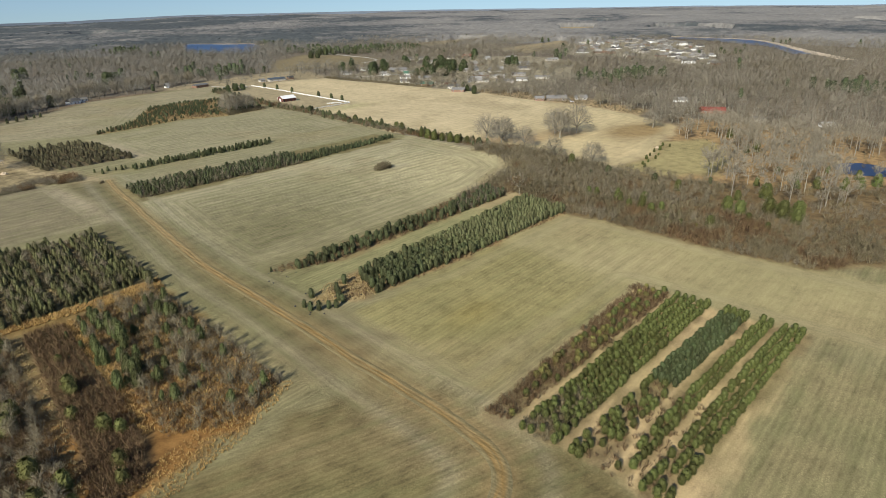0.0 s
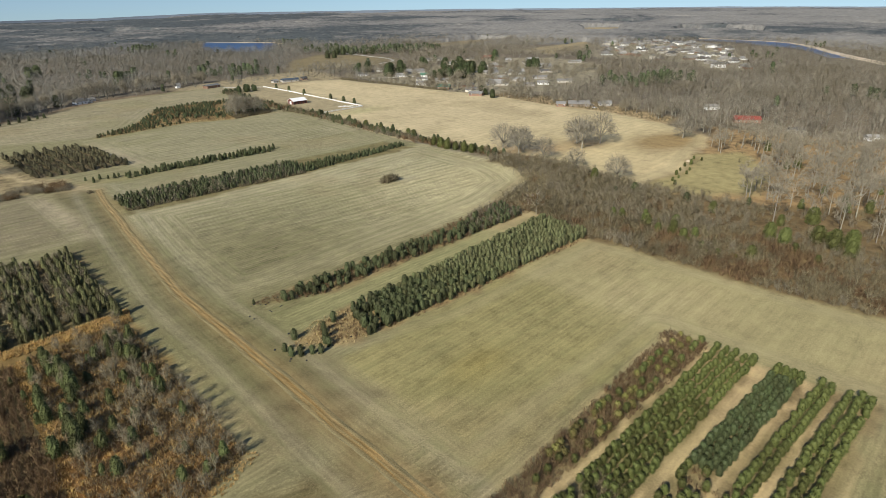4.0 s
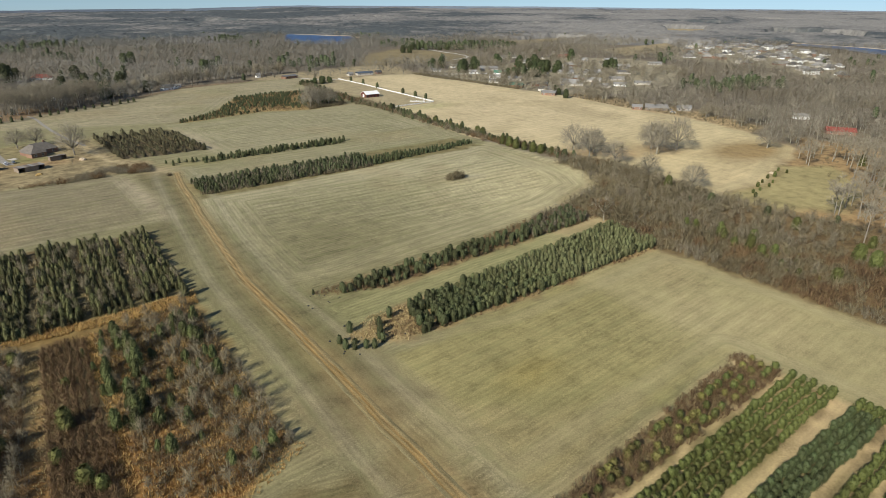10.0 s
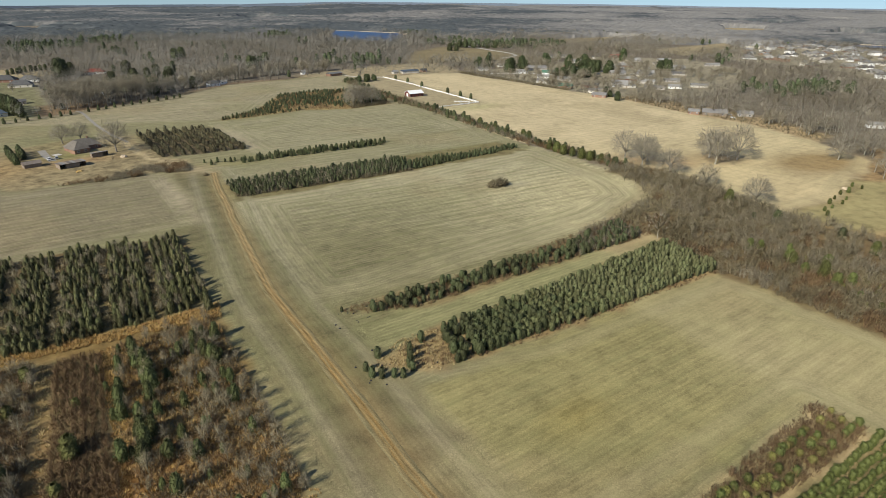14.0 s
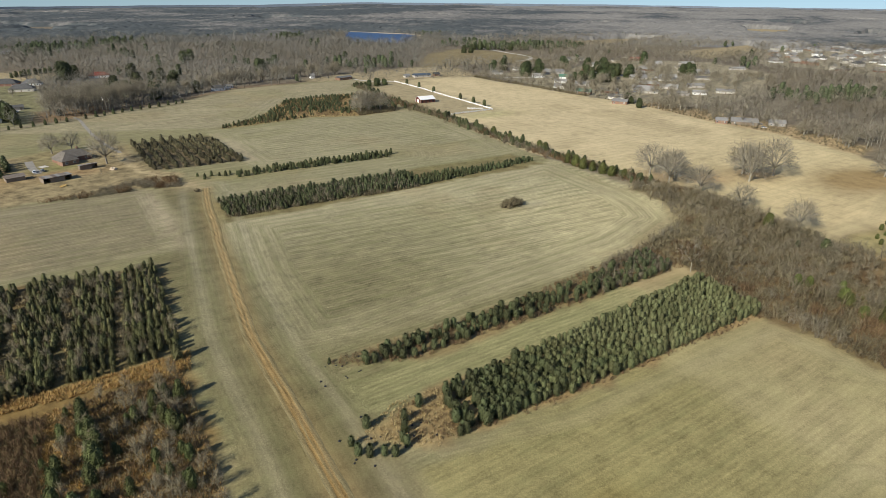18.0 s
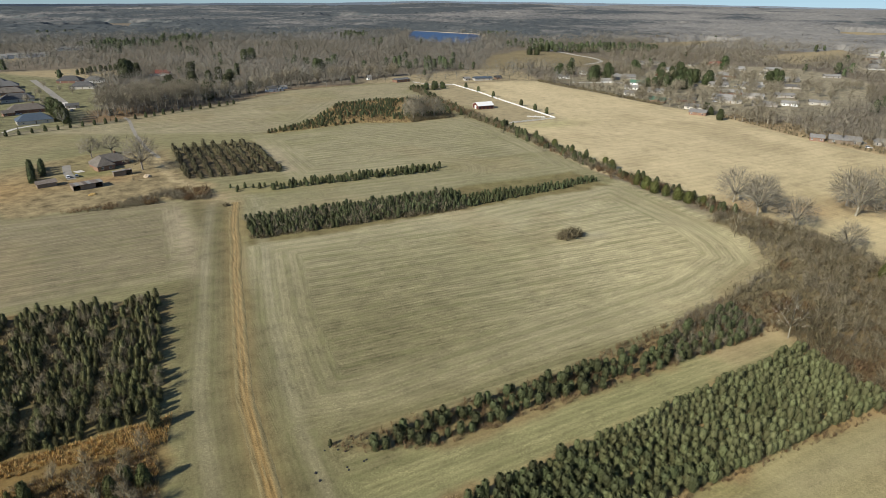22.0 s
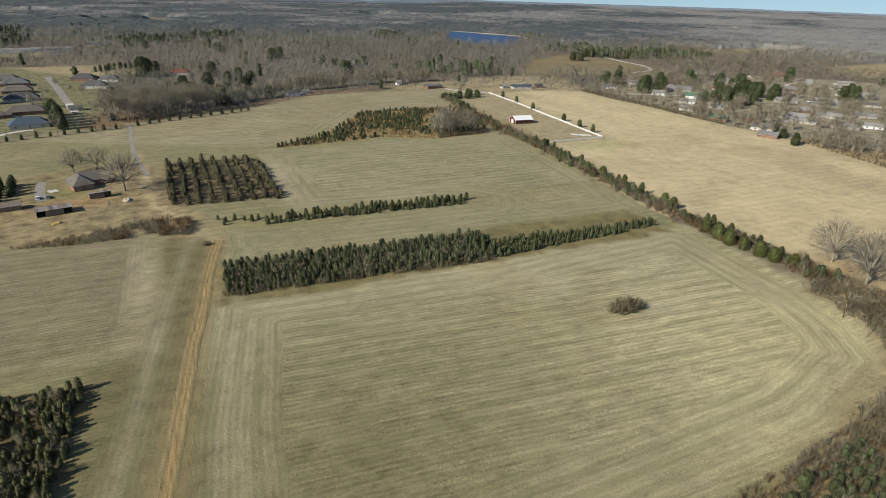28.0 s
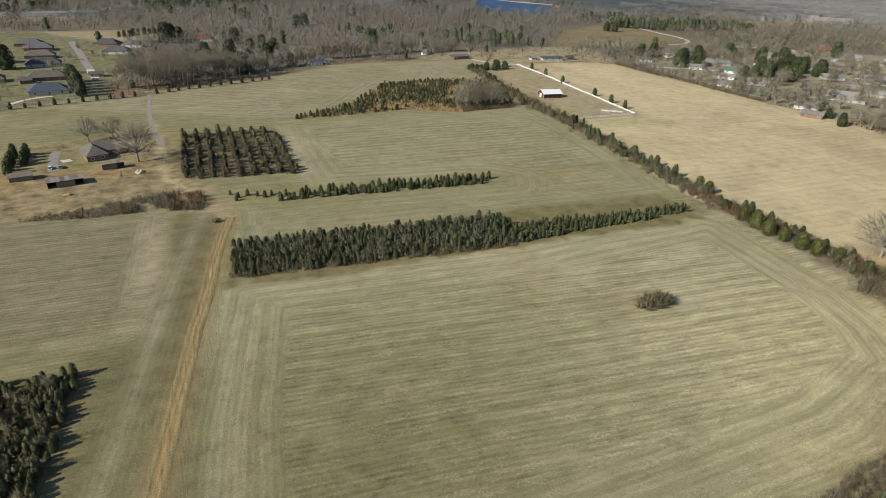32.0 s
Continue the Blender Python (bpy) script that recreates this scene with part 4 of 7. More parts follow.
def dome_tree(seed, tall=13.0, wide=6.4, blades=2000, fine=1.0, stout=1.0):
    """Trunk and crown of a broad old tree: rising limbs in a dome of fine twigs."""
    R = np.random.default_rng(seed)
    TV, TF, CV, CF = [], [], [], []
    tube(TV, TF, (0, 0, -0.3), (0.1, 0.1, tall * 0.22), 0.42 * stout, 0.33 * stout, 6)
    root = np.array((0.1, 0.1, tall * 0.2))
    c = np.array((0, 0, tall * 0.4))
    size = np.array((wide, wide, tall * 0.6))
    lump = lambda az, el: 0.84 + 0.13 * math.sin(3 * az + seed) * math.cos(3 * el + seed) + 0.09 * math.sin(5 * az + 2.3 * seed + 2 * el)
    for k in range(14):
        az, el = k * 2.4 + R.uniform(-0.4, 0.4), math.asin(R.uniform(-0.05, 0.95))
        w = np.array((math.cos(az) * math.cos(el), math.sin(az) * math.cos(el), math.sin(el)))
        end = c + w * size * lump(az, el) * 0.86
        mid = root + (end - root) * 0.45 + np.array((0, 0, tall * 0.05)) + R.normal(size=3) * 0.35
        tube(CV, CF, root, mid, 0.22 * stout, 0.14 * stout, 4)
        tube(CV, CF, mid, end, 0.14 * stout, 0.04 * stout)
        for j in range(6):
            p = mid + (end - mid) * R.uniform(-0.3, 0.9)
            d = (end - mid) / (np.linalg.norm(end - mid) + 1e-6) * 0.7 + R.normal(size=3) * 0.5
            tube(CV, CF, p, p + d * tall * R.uniform(0.1, 0.2), 0.05 * stout, 0.02 * stout)
    for k in range(blades):
        az, el = R.uniform(0, 6.283), math.asin(R.uniform(-0.45, 1.0))
        w = np.array((math.cos(az) * math.cos(el), math.sin(az) * math.cos(el), math.sin(el)))
        p = c + w * size * lump(az, el) * R.uniform(0.3, 1.0) ** 0.6 * 0.88
        d = (w * R.uniform(0.7, 1.7) + R.normal(size=3) * 0.6 + np.array((0, 0, 0.25))) * (0.4 + 0.6 * min(1.0, stout * 1.3))
        blade(CV, CF, p, d, R.uniform(0.06, 0.12) * fine, R)
    return (np.array(TV), np.array(TF)), twiggy(CV, CF, (0, 0, tall * 0.3), 0.5)


def far_conifer(seed, tall=14.0, wide=4.3):
    (_, _), (v, f) = conifer(seed, tall, wide, 36, 0.12, 0.95, 0.75)
    return v, f


def crown_of(shape):
    return shape[1]


S_PINE = [conifer(k, 3.7, 1.4, 340, 0.02, 0.8, 0.34) for k in range(5)]
S_COL = [conifer(30 + k, 4.4, 1.45, 400, 0.02, 0.9, 0.26) for k in range(5)]
S_CEDAR = [conifer(20 + k, 4.9, 1.75, 300, 0.03, 0.25 + 0.1 * k, 0.36) for k in range(4)]
S_YELLOW = [conifer(40 + k, 2.5, 1.2, 150, 0.05, 1.0, 0.6) for k in range(3)]
S_DULL = [conifer(50 + k, 4.6, 1.55, 300, 0.04, 0.45, 0.36) for k in range(4)]
S_TALL = [conifer(55 + k, 6.0, 1.95, 520, 0.03, 0.25 + 0.07 * k, 0.25) for k in range(5)]
S_BARE = [bare_tree(60 + k, 17, 0.27 + 0.02 * (k % 3), 4, 2, 0.5, width=0.11, limbs=11) for k in range(6)]
S_OAK = [dome_tree(80 + k, 11.5 + k % 2, 6.9, 1500, 0.9, 0.75) for k in range(4)]
S_YARD = [dome_tree(180 + k, 12.5, 5.2, 420, 1.9) for k in range(4)]
S_BIG = [conifer(70 + k, 12.0, 4.4 + 0.5 * (k % 2), 640, 0.05, 0.55 + 0.1 * k, 0.3) for k in range(4)]
L_PINE = [conifer(k, 3.6, 1.45, 110, 0.02, 1.0, 0.6) for k in range(5)]
L_COL = [conifer(30 + k, 4.4, 1.45, 150, 0.02, 0.9, 0.4) for k in range(5)]
L_CEDAR = [conifer(20 + k, 4.9, 1.75, 110, 0.03, 0.25 + 0.1 * k, 0.55) for k in range(4)]
L_DULL = [conifer(50 + k, 4.6, 1.55, 110, 0.04, 0.45, 0.55) for k in range(4)]
L_TALL = [conifer(55 + k, 6.0, 1.95, 120, 0.03, 0.25 + 0.07 * k, 0.46) for k in range(5)]
S_SAP = [dome_tree(90 + k, 6.2, 1.55 + 0.2 * (k % 3), 150, 0.8, 0.28) for k in range(5)]
CHRISTMAS = Kind("christmas_tree", S_PINE, M_XMAS)
PINE = Kind("pine_tree", S_TALL, M_GROVE)
OLIVE_PINE = Kind("olive_pine", [conifer(75 + k, 5.2, 2.3, 420, 0.05, 0.8, 0.3) for k in range(3)], M_OLIVE)
ROUND_CEDAR = Kind("round_cedar", [conifer(25 + k, 4.4, 1.65, 320, 0.02, 0.9, 0.32) for k in range(4)], M_PINE)
BELT = Kind("belt_pine", S_CEDAR + S_COL[:2], M_PINE)
PLOT_SPRUCE = Kind("spruce_tree", S_COL, M_BLUE)
CEDAR = Kind("cedar_tree", S_CEDAR, M_PINE)
JUNIPER = Kind("juniper_tree", S_COL, M_SPRUCE)
YELLOW = Kind("yellowing_pine", S_YELLOW, M_YELLOW)
DULL = Kind("young_pine", S_DULL, M_DULL)
BARE = Kind("bare_tree", S_BARE, M_NEARWOOD)
OAK = Kind("oak_tree", S_OAK, M_OAK)
YARD_TREE = Kind("yard_tree", S_YARD, M_WTWIG)
GREEN_JUNIPER = Kind("juniper_tree", S_COL, M_PINE)
SAPLING = Kind("bare_sapling", S_SAP, M_TWIG)
HOLLY = Kind("holly_tree", S_PINE, M_PINE)
BIG_EVERGREEN = Kind("magnolia_tree", S_BIG, M_BLUE)
EVERGREEN = Kind("evergreen_tree", S_BIG, M_PINE)
SCRUB_PINE = Kind("scrub_pine", S_CEDAR, M_PINE)
HEDGE_CEDAR = Kind("hedge_cedar", S_CEDAR, M_PINE)
THICKET_PINE = Kind("bushy_pine", S_BIG, plain("bright_needles", (0.06, 0.07, 0.02), (0.125, 0.135, 0.042), 1.0, 0.7, 0.0, 0.02, "object", 0.3))
WOOD_PINE = Kind("wood_pine", S_TALL, plain("wood_needles", (0.065, 0.08, 0.022), (0.13, 0.145, 0.045), 1.0, 0.7, 0.0, 0.02, "object", 0.3))
MEADOW_PINE = Kind("meadow_pine", S_TALL, plain("meadow_needles", (0.052, 0.064, 0.022), (0.11, 0.12, 0.045), 1.0, 0.7, 0.0, 0.02, "object", 0.35))

# ---- planted blocks ----
def block(kind, shapes, joined_material, spots, lo, hi, label, group, limit, category="tree", squash=(0.9, 1.15), near=(90, 60)):
    """The nearest trees of a block as things, those behind them joined."""
    spots = np.asarray(spots)
    spots = spots[np.argsort(np.hypot(spots[:, 0] - near[0], spots[:, 1] - near[1]))]
    for x, y in spots[:limit]:
        kind.plant(x, y, float(rng.uniform(lo, hi)), label, category, group, float(rng.uniform(*squash)))
    rest = spots[limit:]
    if len(rest):
        n = len(rest)
        joined(kind.name.rsplit("_", 1)[0] + "_stand", [crown_of(s) for s in shapes], np.column_stack([rest, rng.uniform(lo, hi, n), rng.uniform(*squash, n)]),
               joined_material, label.replace(" in ", "s in ", 1), "trees")


def scatter(shape, spacing, keep=1.0, lo=0.8, hi=1.2, squash=(0.85, 1.15)):
    p = rows_in(shape, spacing, spacing, spacing * 0.33, float(rng.uniform(0, 90)), keep)
    return np.column_stack([p, rng.uniform(lo, hi, len(p)), rng.uniform(*squash, len(p))])


SHRUBS = [thick_shrub(100 + k, 2.5, 1.35, 10, 0.08) for k in range(5)]
TUFTS = [tuft(120 + k) for k in range(4)]

# Christmas-tree plot: bands between straw lanes
greens = []
for (a0, a1, b0, b1), kinds, rows in zip(BANDS, "ygsgg", (3, 5, 4, 2, 3)):
    s = []
    for r in range(rows):
        f = (r + 0.5) / rows
        for x in np.arange(102, 194.5, 2.25):
            t = (x - 101) / 93.5
            s.append((x + rng.normal() * 0.2, (a0 + (b0 - a0) * t) * (1 - f) + (a1 + (b1 - a1) * t) * f + rng.normal() * 0.18))
    for x, y in s:
        thin = 0.6 if x < 110 else 0.8 if x < 122 else 0.98
        if rng.random() > thin:
            continue
        if kinds == "y":
            r = rng.random()
            if r < 0.38 and vnoise(x, y, 9, 3) > 0.2:
                YELLOW.plant(x, y, float(rng.uniform(0.75, 1.1)), "yellow-green young pine among brown brush in a tree plot", "tree", "yellowing pines")
            elif r < 0.55:
                greens.append((x, y))
        elif kinds == "s" and 142 < x < 188:
            PLOT_SPRUCE.plant(x, y, float(rng.uniform(0.66, 0.86)), "blue-green young spruce in a tree plot", "tree", "plot spruces")
        elif kinds == "s" and x < 150 and rng.random() < 0.35:
            continue
        else:
            greens.append((x, y))
block(CHRISTMAS, L_PINE, M_XMAS, greens, 0.66, 0.9, "round dark green Christmas tree in a straw-floored tree plot", "plot trees", 300, squash=(0.85, 1.0))
for k, (band, n) in enumerate(((((101, 70), (194, 67), (194.5, 80), (101, 76.5)), 1), (((101, 57), (125, 56), (125, 66), (101, 67)), 1), (((101, 32), (140, 33), (140, 52), (101, 53)), 0))):
    joined("brush", SHRUBS, scatter(list(band), 1.1 if n else 2.4, 0.9, 0.55, 1.0), M_REDBRUSH if k != 1 else M_BRUSH, "leafless brown brush between the plot trees", "brush")

# dense juniper block with a thin, straw-covered end
near_d = [p for p in rows_in([(127, 148), (160, 145.5), (250, 142), (257, 171), (200, 168), (136, 164)], 2.05, 2.05, 0.3, -1) if p[0] > 140 or rng.random() < 0.6]
green_d = lambda p: vnoise(np.array([p[0]]) * 1.0, np.array([p[1]]), 2.0, 61)[0] > (p[0] - 138) / 52
block(GREEN_JUNIPER, L_COL, M_JPINE, [p for p in near_d if green_d(p)], 0.75, 1.05, "green columnar juniper in a dense planted block", "block junipers", 120)
near_d = [p for p in near_d if not green_d(p)]
block(JUNIPER, L_COL, M_JSPRUCE, near_d, 0.6, 0.9, "grey-green columnar juniper in a dense planted block", "block junipers", 140, squash=(0.85, 1.15))
for x, y in ((106, 159), (106, 155.5), (108, 153.5), (111, 152), (113, 150.5), (117, 152), (117, 154), (119, 156.5), (112, 163), (121, 160), (127, 163)):
    GREEN_JUNIPER.plant(x, y, float(rng.uniform(0.65, 0.95)), "small olive juniper standing alone on straw", "tree", "lone junipers")
joined("brush", SHRUBS, scatter([(118, 151), (140, 146), (160, 144), (250, 140.2), (250, 142), (160, 147), (135, 151), (128, 166), (118, 164)], 1.3, 0.8, 0.35, 0.6), M_REDBRUSH, "red-brown weeds along the juniper block", "brush")
joined("dry_grass", TUFTS, scatter([(106, 160), (124, 147), (136, 148), (136, 167), (122, 168)], 0.9, 0.6, 0.5, 0.9), M_PALE, "pale straw grass clumps round the lone junipers", "grass")

# ragged hedgerow
block(ROUND_CEDAR, L_COL, M_JPINE, rows_in([(124, 187), (140, 182.5), (254, 181), (260, 198), (215, 191), (126, 191.5)], 2.9, 3.0, 0.5, 0, 0.9), 0.6, 0.95, "dark round-topped cedar in a ragged hedgerow", "hedgerow cedars", 120)
joined("brush", SHRUBS, scatter([(113, 195), (122, 188), (140, 181), (215, 180.5), (262, 180), (266, 203), (240, 200), (180, 193), (124, 194)], 1.5, 0.75, 0.5, 0.95), M_REDBRUSH, "brown weeds and briars in the hedgerow", "brush")
joined("brush", [thick_shrub(165 + k, 4.4, 1.2, 9, 0.08) for k in range(4)], scatter([(214, 181.5), (256, 181), (262, 203), (240, 200), (222, 193)], 1.7, 0.85, 0.6, 1.0), M_STEM, "grey leafless saplings at the hedgerow's end", "brush")
stump_v, stump_f = [], []
tube(stump_v, stump_f, (0, 0, -0.1), (0, 0, 0.22), 0.34, 0.22, 9)
stump_v.append(np.array((0, 0, 0.24)))
stump_f += [(9 + k, 9 + (k + 1) % 9, 18) for k in range(9)]
stump_me = mesh_np("wood", np.array(stump_v), np.array(stump_f), [M_DARK])
for k in range(44):
    x, y = (104 + 26 * rng.random(), 150 + 18 * rng.random()) if k % 2 else (108 + 22 * rng.random(), 184 + 11 * rng.random())
    st = new("tree_stump")
    st.matrix_basis = pose(x, y, float(height(x, y)), 0, 0, float(rng.uniform(0, 360))) @ Matrix.Scale(float(rng.uniform(0.7, 1.2)), 4)
    new("wood", stump_me).parent = st
    tagged(st, "low dark cut stump in straw grass", "stump", "cut stumps")
CEDAR.plant(116, 194, 0.42, "small cedar standing alone on straw by the hedgerow", "tree")

# pine belt, short row, planted grid
block(BELT, L_CEDAR + L_COL[:2], M_JPINE, rows_in([(127, 331), (228, 326), (236, 326.5), (236, 345), (231, 352), (128, 357)], 2.4, 2.3, 0.5), 0.42, 0.86, "dark green pine in a long planted belt", "belt pines", 200)
block(BELT, L_CEDAR + L_COL[:2], M_JPINE, rows_in([(235, 327), (317, 332), (318, 338), (238, 341)], 2.3, 2.3, 0.4), 0.38, 0.66, "small dark green pine in a long planted belt", "belt pines", 60)
joined("brush", SHRUBS, scatter([(125, 330), (180, 327.5), (228, 324.5), (229, 327), (180, 331), (125, 334)], 1.3, 0.8, 0.6, 1.0), M_BRUSH, "brown leafless brush under the pine belt", "brush")
joined("brush", SHRUBS, scatter([(127, 331), (228, 326), (231, 351), (128, 356)], 2.3, 0.75, 1.0, 1.8), M_STEM, "brown leafless saplings among the belt pines", "brush")
block(CEDAR, L_CEDAR, M_JPINE, rows_in([(150, 395.5), (200, 391.5), (246, 389), (250, 396), (200, 402), (166, 402)], 3.0, 3.0, 0.6, -3, 0.95), 0.45, 0.9, "dark green cedar in a short row across the field", "short row cedars", 90)
for x, y in ((131, 409), (134, 404.5), (138, 406), (142, 404), (145, 402), (148, 404), (151, 400), (154, 402), (133, 401)):
    CEDAR.plant(x, y, float(rng.uniform(0.45, 0.75)), "small dark cedar in a loose group by the track", "tree", "loose cedars")
grid = [(113.5 + 6.1 * i + rng.normal() * 0.55, y + rng.normal() * 0.9) for i in range(9) for y in np.arange(434 - 0.6 * i + rng.uniform(0, 2.6), 514, 2.3) if not (i == 8 and y > 500) and rng.random() < 0.93]
block(DULL, L_DULL, M_JDULL, grid, 0.62, 1.18, "dull olive-brown pine in straight planted rows", "grid pines", 170, squash=(0.65, 0.98))
joined("brush", SHRUBS, scatter([(112, 434), (163, 428), (163, 510), (112, 514)], 2.6, 0.6, 0.35, 0.8), M_BRUSH, "brown weeds between the planted rows", "brush")

# mixed grove beside the road: planted strips of pines with straw lanes between them
in_lane = lambda x, y: min(abs(x - 0.13 * (y - 226) - u) for u in (21.5, 36.3, 51.0, 66.0))
grove_pines = [p for p in rows_in([(8, 300), (87, 291), (82, 224), (58, 221), (16, 222)], 2.15, 2.0, 0.4, -7.4, 0.88) if in_lane(*p) > 1.5]
block(PINE, L_TALL, M_JGROVE, grove_pines, 0.42, 0.74, "narrow dark green pine in a dense grove", "grove pines", 200, squash=(0.75, 1.1))
block(SAPLING, S_SAP, M_TWIG, rows_in([(12, 298), (86, 290), (82, 225), (20, 226)], 6.5, 6.5, 2.0), 0.65, 1.0, "leafless grey sapling among grove pines", "grove saplings", 40)
joined("brush", SHRUBS, scatter([(12, 299), (86, 290), (82, 225), (18, 224)], 2.6, 0.6, 0.7, 1.3), M_BRUSH, "brown leafless brush between the grove pines", "brush")
PINE.plant(80, 219, 1.0, "bushy dark green cedar at the grove's corner", "tree")
# young conifers and bare saplings over red-brown weeds and broomsedge
MEADOW = [(50, 211), (80, 213), (75, 128), (58, 120), (43, 130), (45, 150)]
block(SAPLING, S_SAP, M_TWIG, [p for p in rows_in(MEADOW, 3.6, 3.8, 1.3) if rng.random() < (0.75 if p[0] > 63 else 0.3)], 0.6, 1.15, "leafless grey sapling over red-brown weeds", "meadow saplings", 100)
joined("brush", SHRUBS, scatter(MEADOW, 1.9, 0.75, 0.5, 1.15), M_BRUSH, "brown brush over orange broomsedge", "brush")
joined("brush", SHRUBS, scatter(MEADOW, 1.75, 0.8, 0.5, 1.1), M_REDBRUSH, "red-brown weeds over orange broomsedge", "brush")
for x, y, s in ((55, 200, 1.1), (55, 194, 1.2), (56, 190, 1.0), (55, 184, 1.2), (54, 179, 1.0), (48, 186, 0.9), (47, 182, 0.9), (46, 175, 1.0), (49, 198, 0.8), (55, 171, 0.8), (50, 161, 1.1), (49, 165, 1.1), (45, 159, 1.0), (48, 156, 1.0),
                (53, 154, 0.9), (61, 171, 0.8), (72, 166, 0.9), (61, 130, 0.7), (71, 130, 0.8), (66, 128, 0.6), (52, 142, 0.9), (59, 151, 0.8), (74, 186, 1.0), (72, 189, 0.9), (54, 206, 0.9), (52, 164, 1.0), (71, 192, 1.0), (70, 200, 0.9), (76, 200, 1.0), (66, 196, 0.8), (50, 172, 0.9), (67, 178, 0.7), (63, 160, 0.6)):
    MEADOW_PINE.plant(x + rng.normal() * 0.5, y, s * 1.05, "dark green young conifer over orange broomsedge", "tree", "meadow conifers")
    MEADOW_PINE.plant(x + rng.normal() * 1.2 - 1, y + rng.normal() * 1.2 + 1.5, s * 0.6, "dark green young conifer over orange broomsedge", "tree", "meadow conifers")
for k in range(14):
    x, y = 52 + 22 * rng.random(), 128 + 78 * rng.random()
    MEADOW_PINE.plant(x, y, float(rng.uniform(0.45, 0.8)), "small green conifer over orange broomsedge", "tree", "meadow conifers")
# the brown thicket in rows, with a few olive pines, between two straw lanes
THICKET = [(35.5, 212), (46.5, 210), (43, 160), (40, 134), (33, 118), (22, 115), (28.5, 150)]
tr = rows_in(THICKET, 2.1, 0.75, 0.25, -6.5, 0.95)
joined("brush", SHRUBS, np.column_stack([tr, rng.uniform(0.7, 1.25, len(tr)), rng.uniform(0.9, 1.25, len(tr))]), M_REDBRUSH, "dense dark brown thicket in rows", "brush")
for x, y, q in ((35, 168, 1.1), (34.7, 166, 0.9), (34.7, 144, 1.0), (31, 155, 0.8), (38, 186, 0.6), (37, 140, 0.8), (32, 128, 0.9), (30, 122, 0.8)):
    OLIVE_PINE.plant(x, y, q, "bushy olive-green pine in a brown thicket", "tree", "thicket pines")
# mixed trees beyond the lane
WEST = [(-60, 228), (31, 213), (25, 150), (18, 116), (-60, 100)]
joined("brush", SHRUBS, scatter([(-20, 226), (31, 213), (25, 150), (18, 116), (-20, 108)], 1.5, 0.8, 0.7, 1.35), M_REDBRUSH, "red-brown thicket under mixed trees", "brush")
joined("brush", SHRUBS, scatter(WEST, 2.6, 0.7, 0.7, 1.4), M_STEM, "grey leafless thicket under mixed trees", "brush")
block(SAPLING, S_SAP, M_TWIG, rows_in(WEST, 4.6, 4.6, 1.5), 0.7, 1.25, "leafless grey sapling in a mixed stand", "mixed stand saplings", 40, near=(20, 150))
for x, y, q in ((21, 167, 1.1), (18.4, 161, 1.2), (16, 168, 0.9), (28.6, 206, 0.9), (12, 150, 1.1), (17, 139, 1.2), (21, 130, 1.0), (15, 128, 1.1), (24, 190, 0.8), (8, 162, 1.0), (4, 180, 0.9), (14, 182, 0.8), (2, 142, 1.1), (20, 122, 0.8), (-4, 160, 1.0), (6, 132, 1.0)):
    OLIVE_PINE.plant(x, y, q, "bushy olive-green pine in a mixed stand", "tree", "mixed stand pines")
joined("dry_grass", TUFTS, np.concatenate([
    scatter([(0, 222), (82, 212), (84, 222), (60, 221), (20, 224), (0, 232)], 0.75, 0.8, 0.7, 1.3), scatter([(46.5, 212), (51, 212), (46, 160), (42.5, 134), (39.5, 134), (43, 160)], 0.75, 0.8, 0.6, 1.1),
    scatter(MEADOW, 0.9, 0.65, 0.7, 1.3), scatter([(-12, 102), (32, 109), (56, 115), (77, 125), (74, 132), (50, 126), (34, 122), (-12, 114)], 0.8, 0.8, 0.4, 0.85)]), M_STRAW, "orange broomsedge grass in lanes of the grove", "grass")
joined("dry_grass", TUFTS, np.concatenate([scatter([(31.5, 213), (35, 212), (28.2, 150), (22, 118), (19, 118), (25.5, 150)], 0.85, 0.6, 0.5, 1.0)] + [scatter([(u - 1.2, 226), (u + 1.2, 226), (u + 9.4, 290), (u + 7.0, 290)], 0.9, 0.6, 0.5, 1.0) for u in (36.3, 51.0, 66.0)]), M_PALE, "pale straw grass in narrow lanes of the grove", "grass")

# thicket between the fields: brown stems, grey poles, a red-brown fringe
ROUND_SHRUBS = [thick_shrub(170 + k, 3.6, 2.1, 13, 0.08) for k in range(5)]
TALL_SHRUBS = [thick_shrub(160 + k, 4.8, 1.5, 11, 0.08) for k in range(5)]
th = scatter(BRUSH, 2.1, 0.92, 0.8, 1.7)
open_ = ramp(th[:, 0] - 0.35 * (th[:, 1] - 60) * (th[:, 1] < 60), 296, 318) * (th[:, 1] < 150) * 0.72 + 0.25 * ramp(fbm(th[:, 0], th[:, 1], 16, 12), 0.55, 0.7)
th = th[(rng.random(len(th)) > open_) & (edge_dist(th[:, 0], th[:, 1], FIELDS[0], True) > 4.5)]
th[:, 2] *= 0.65 + 0.8 * vnoise(th[:, 0], th[:, 1], 9, 19)
kind_ = 0.5 * fbm(th[:, 0], th[:, 1], 34, 6) + 0.5 * fbm(th[:, 0], th[:, 1], 11, 23) + (rng.random(len(th)) - 0.5) * 0.08
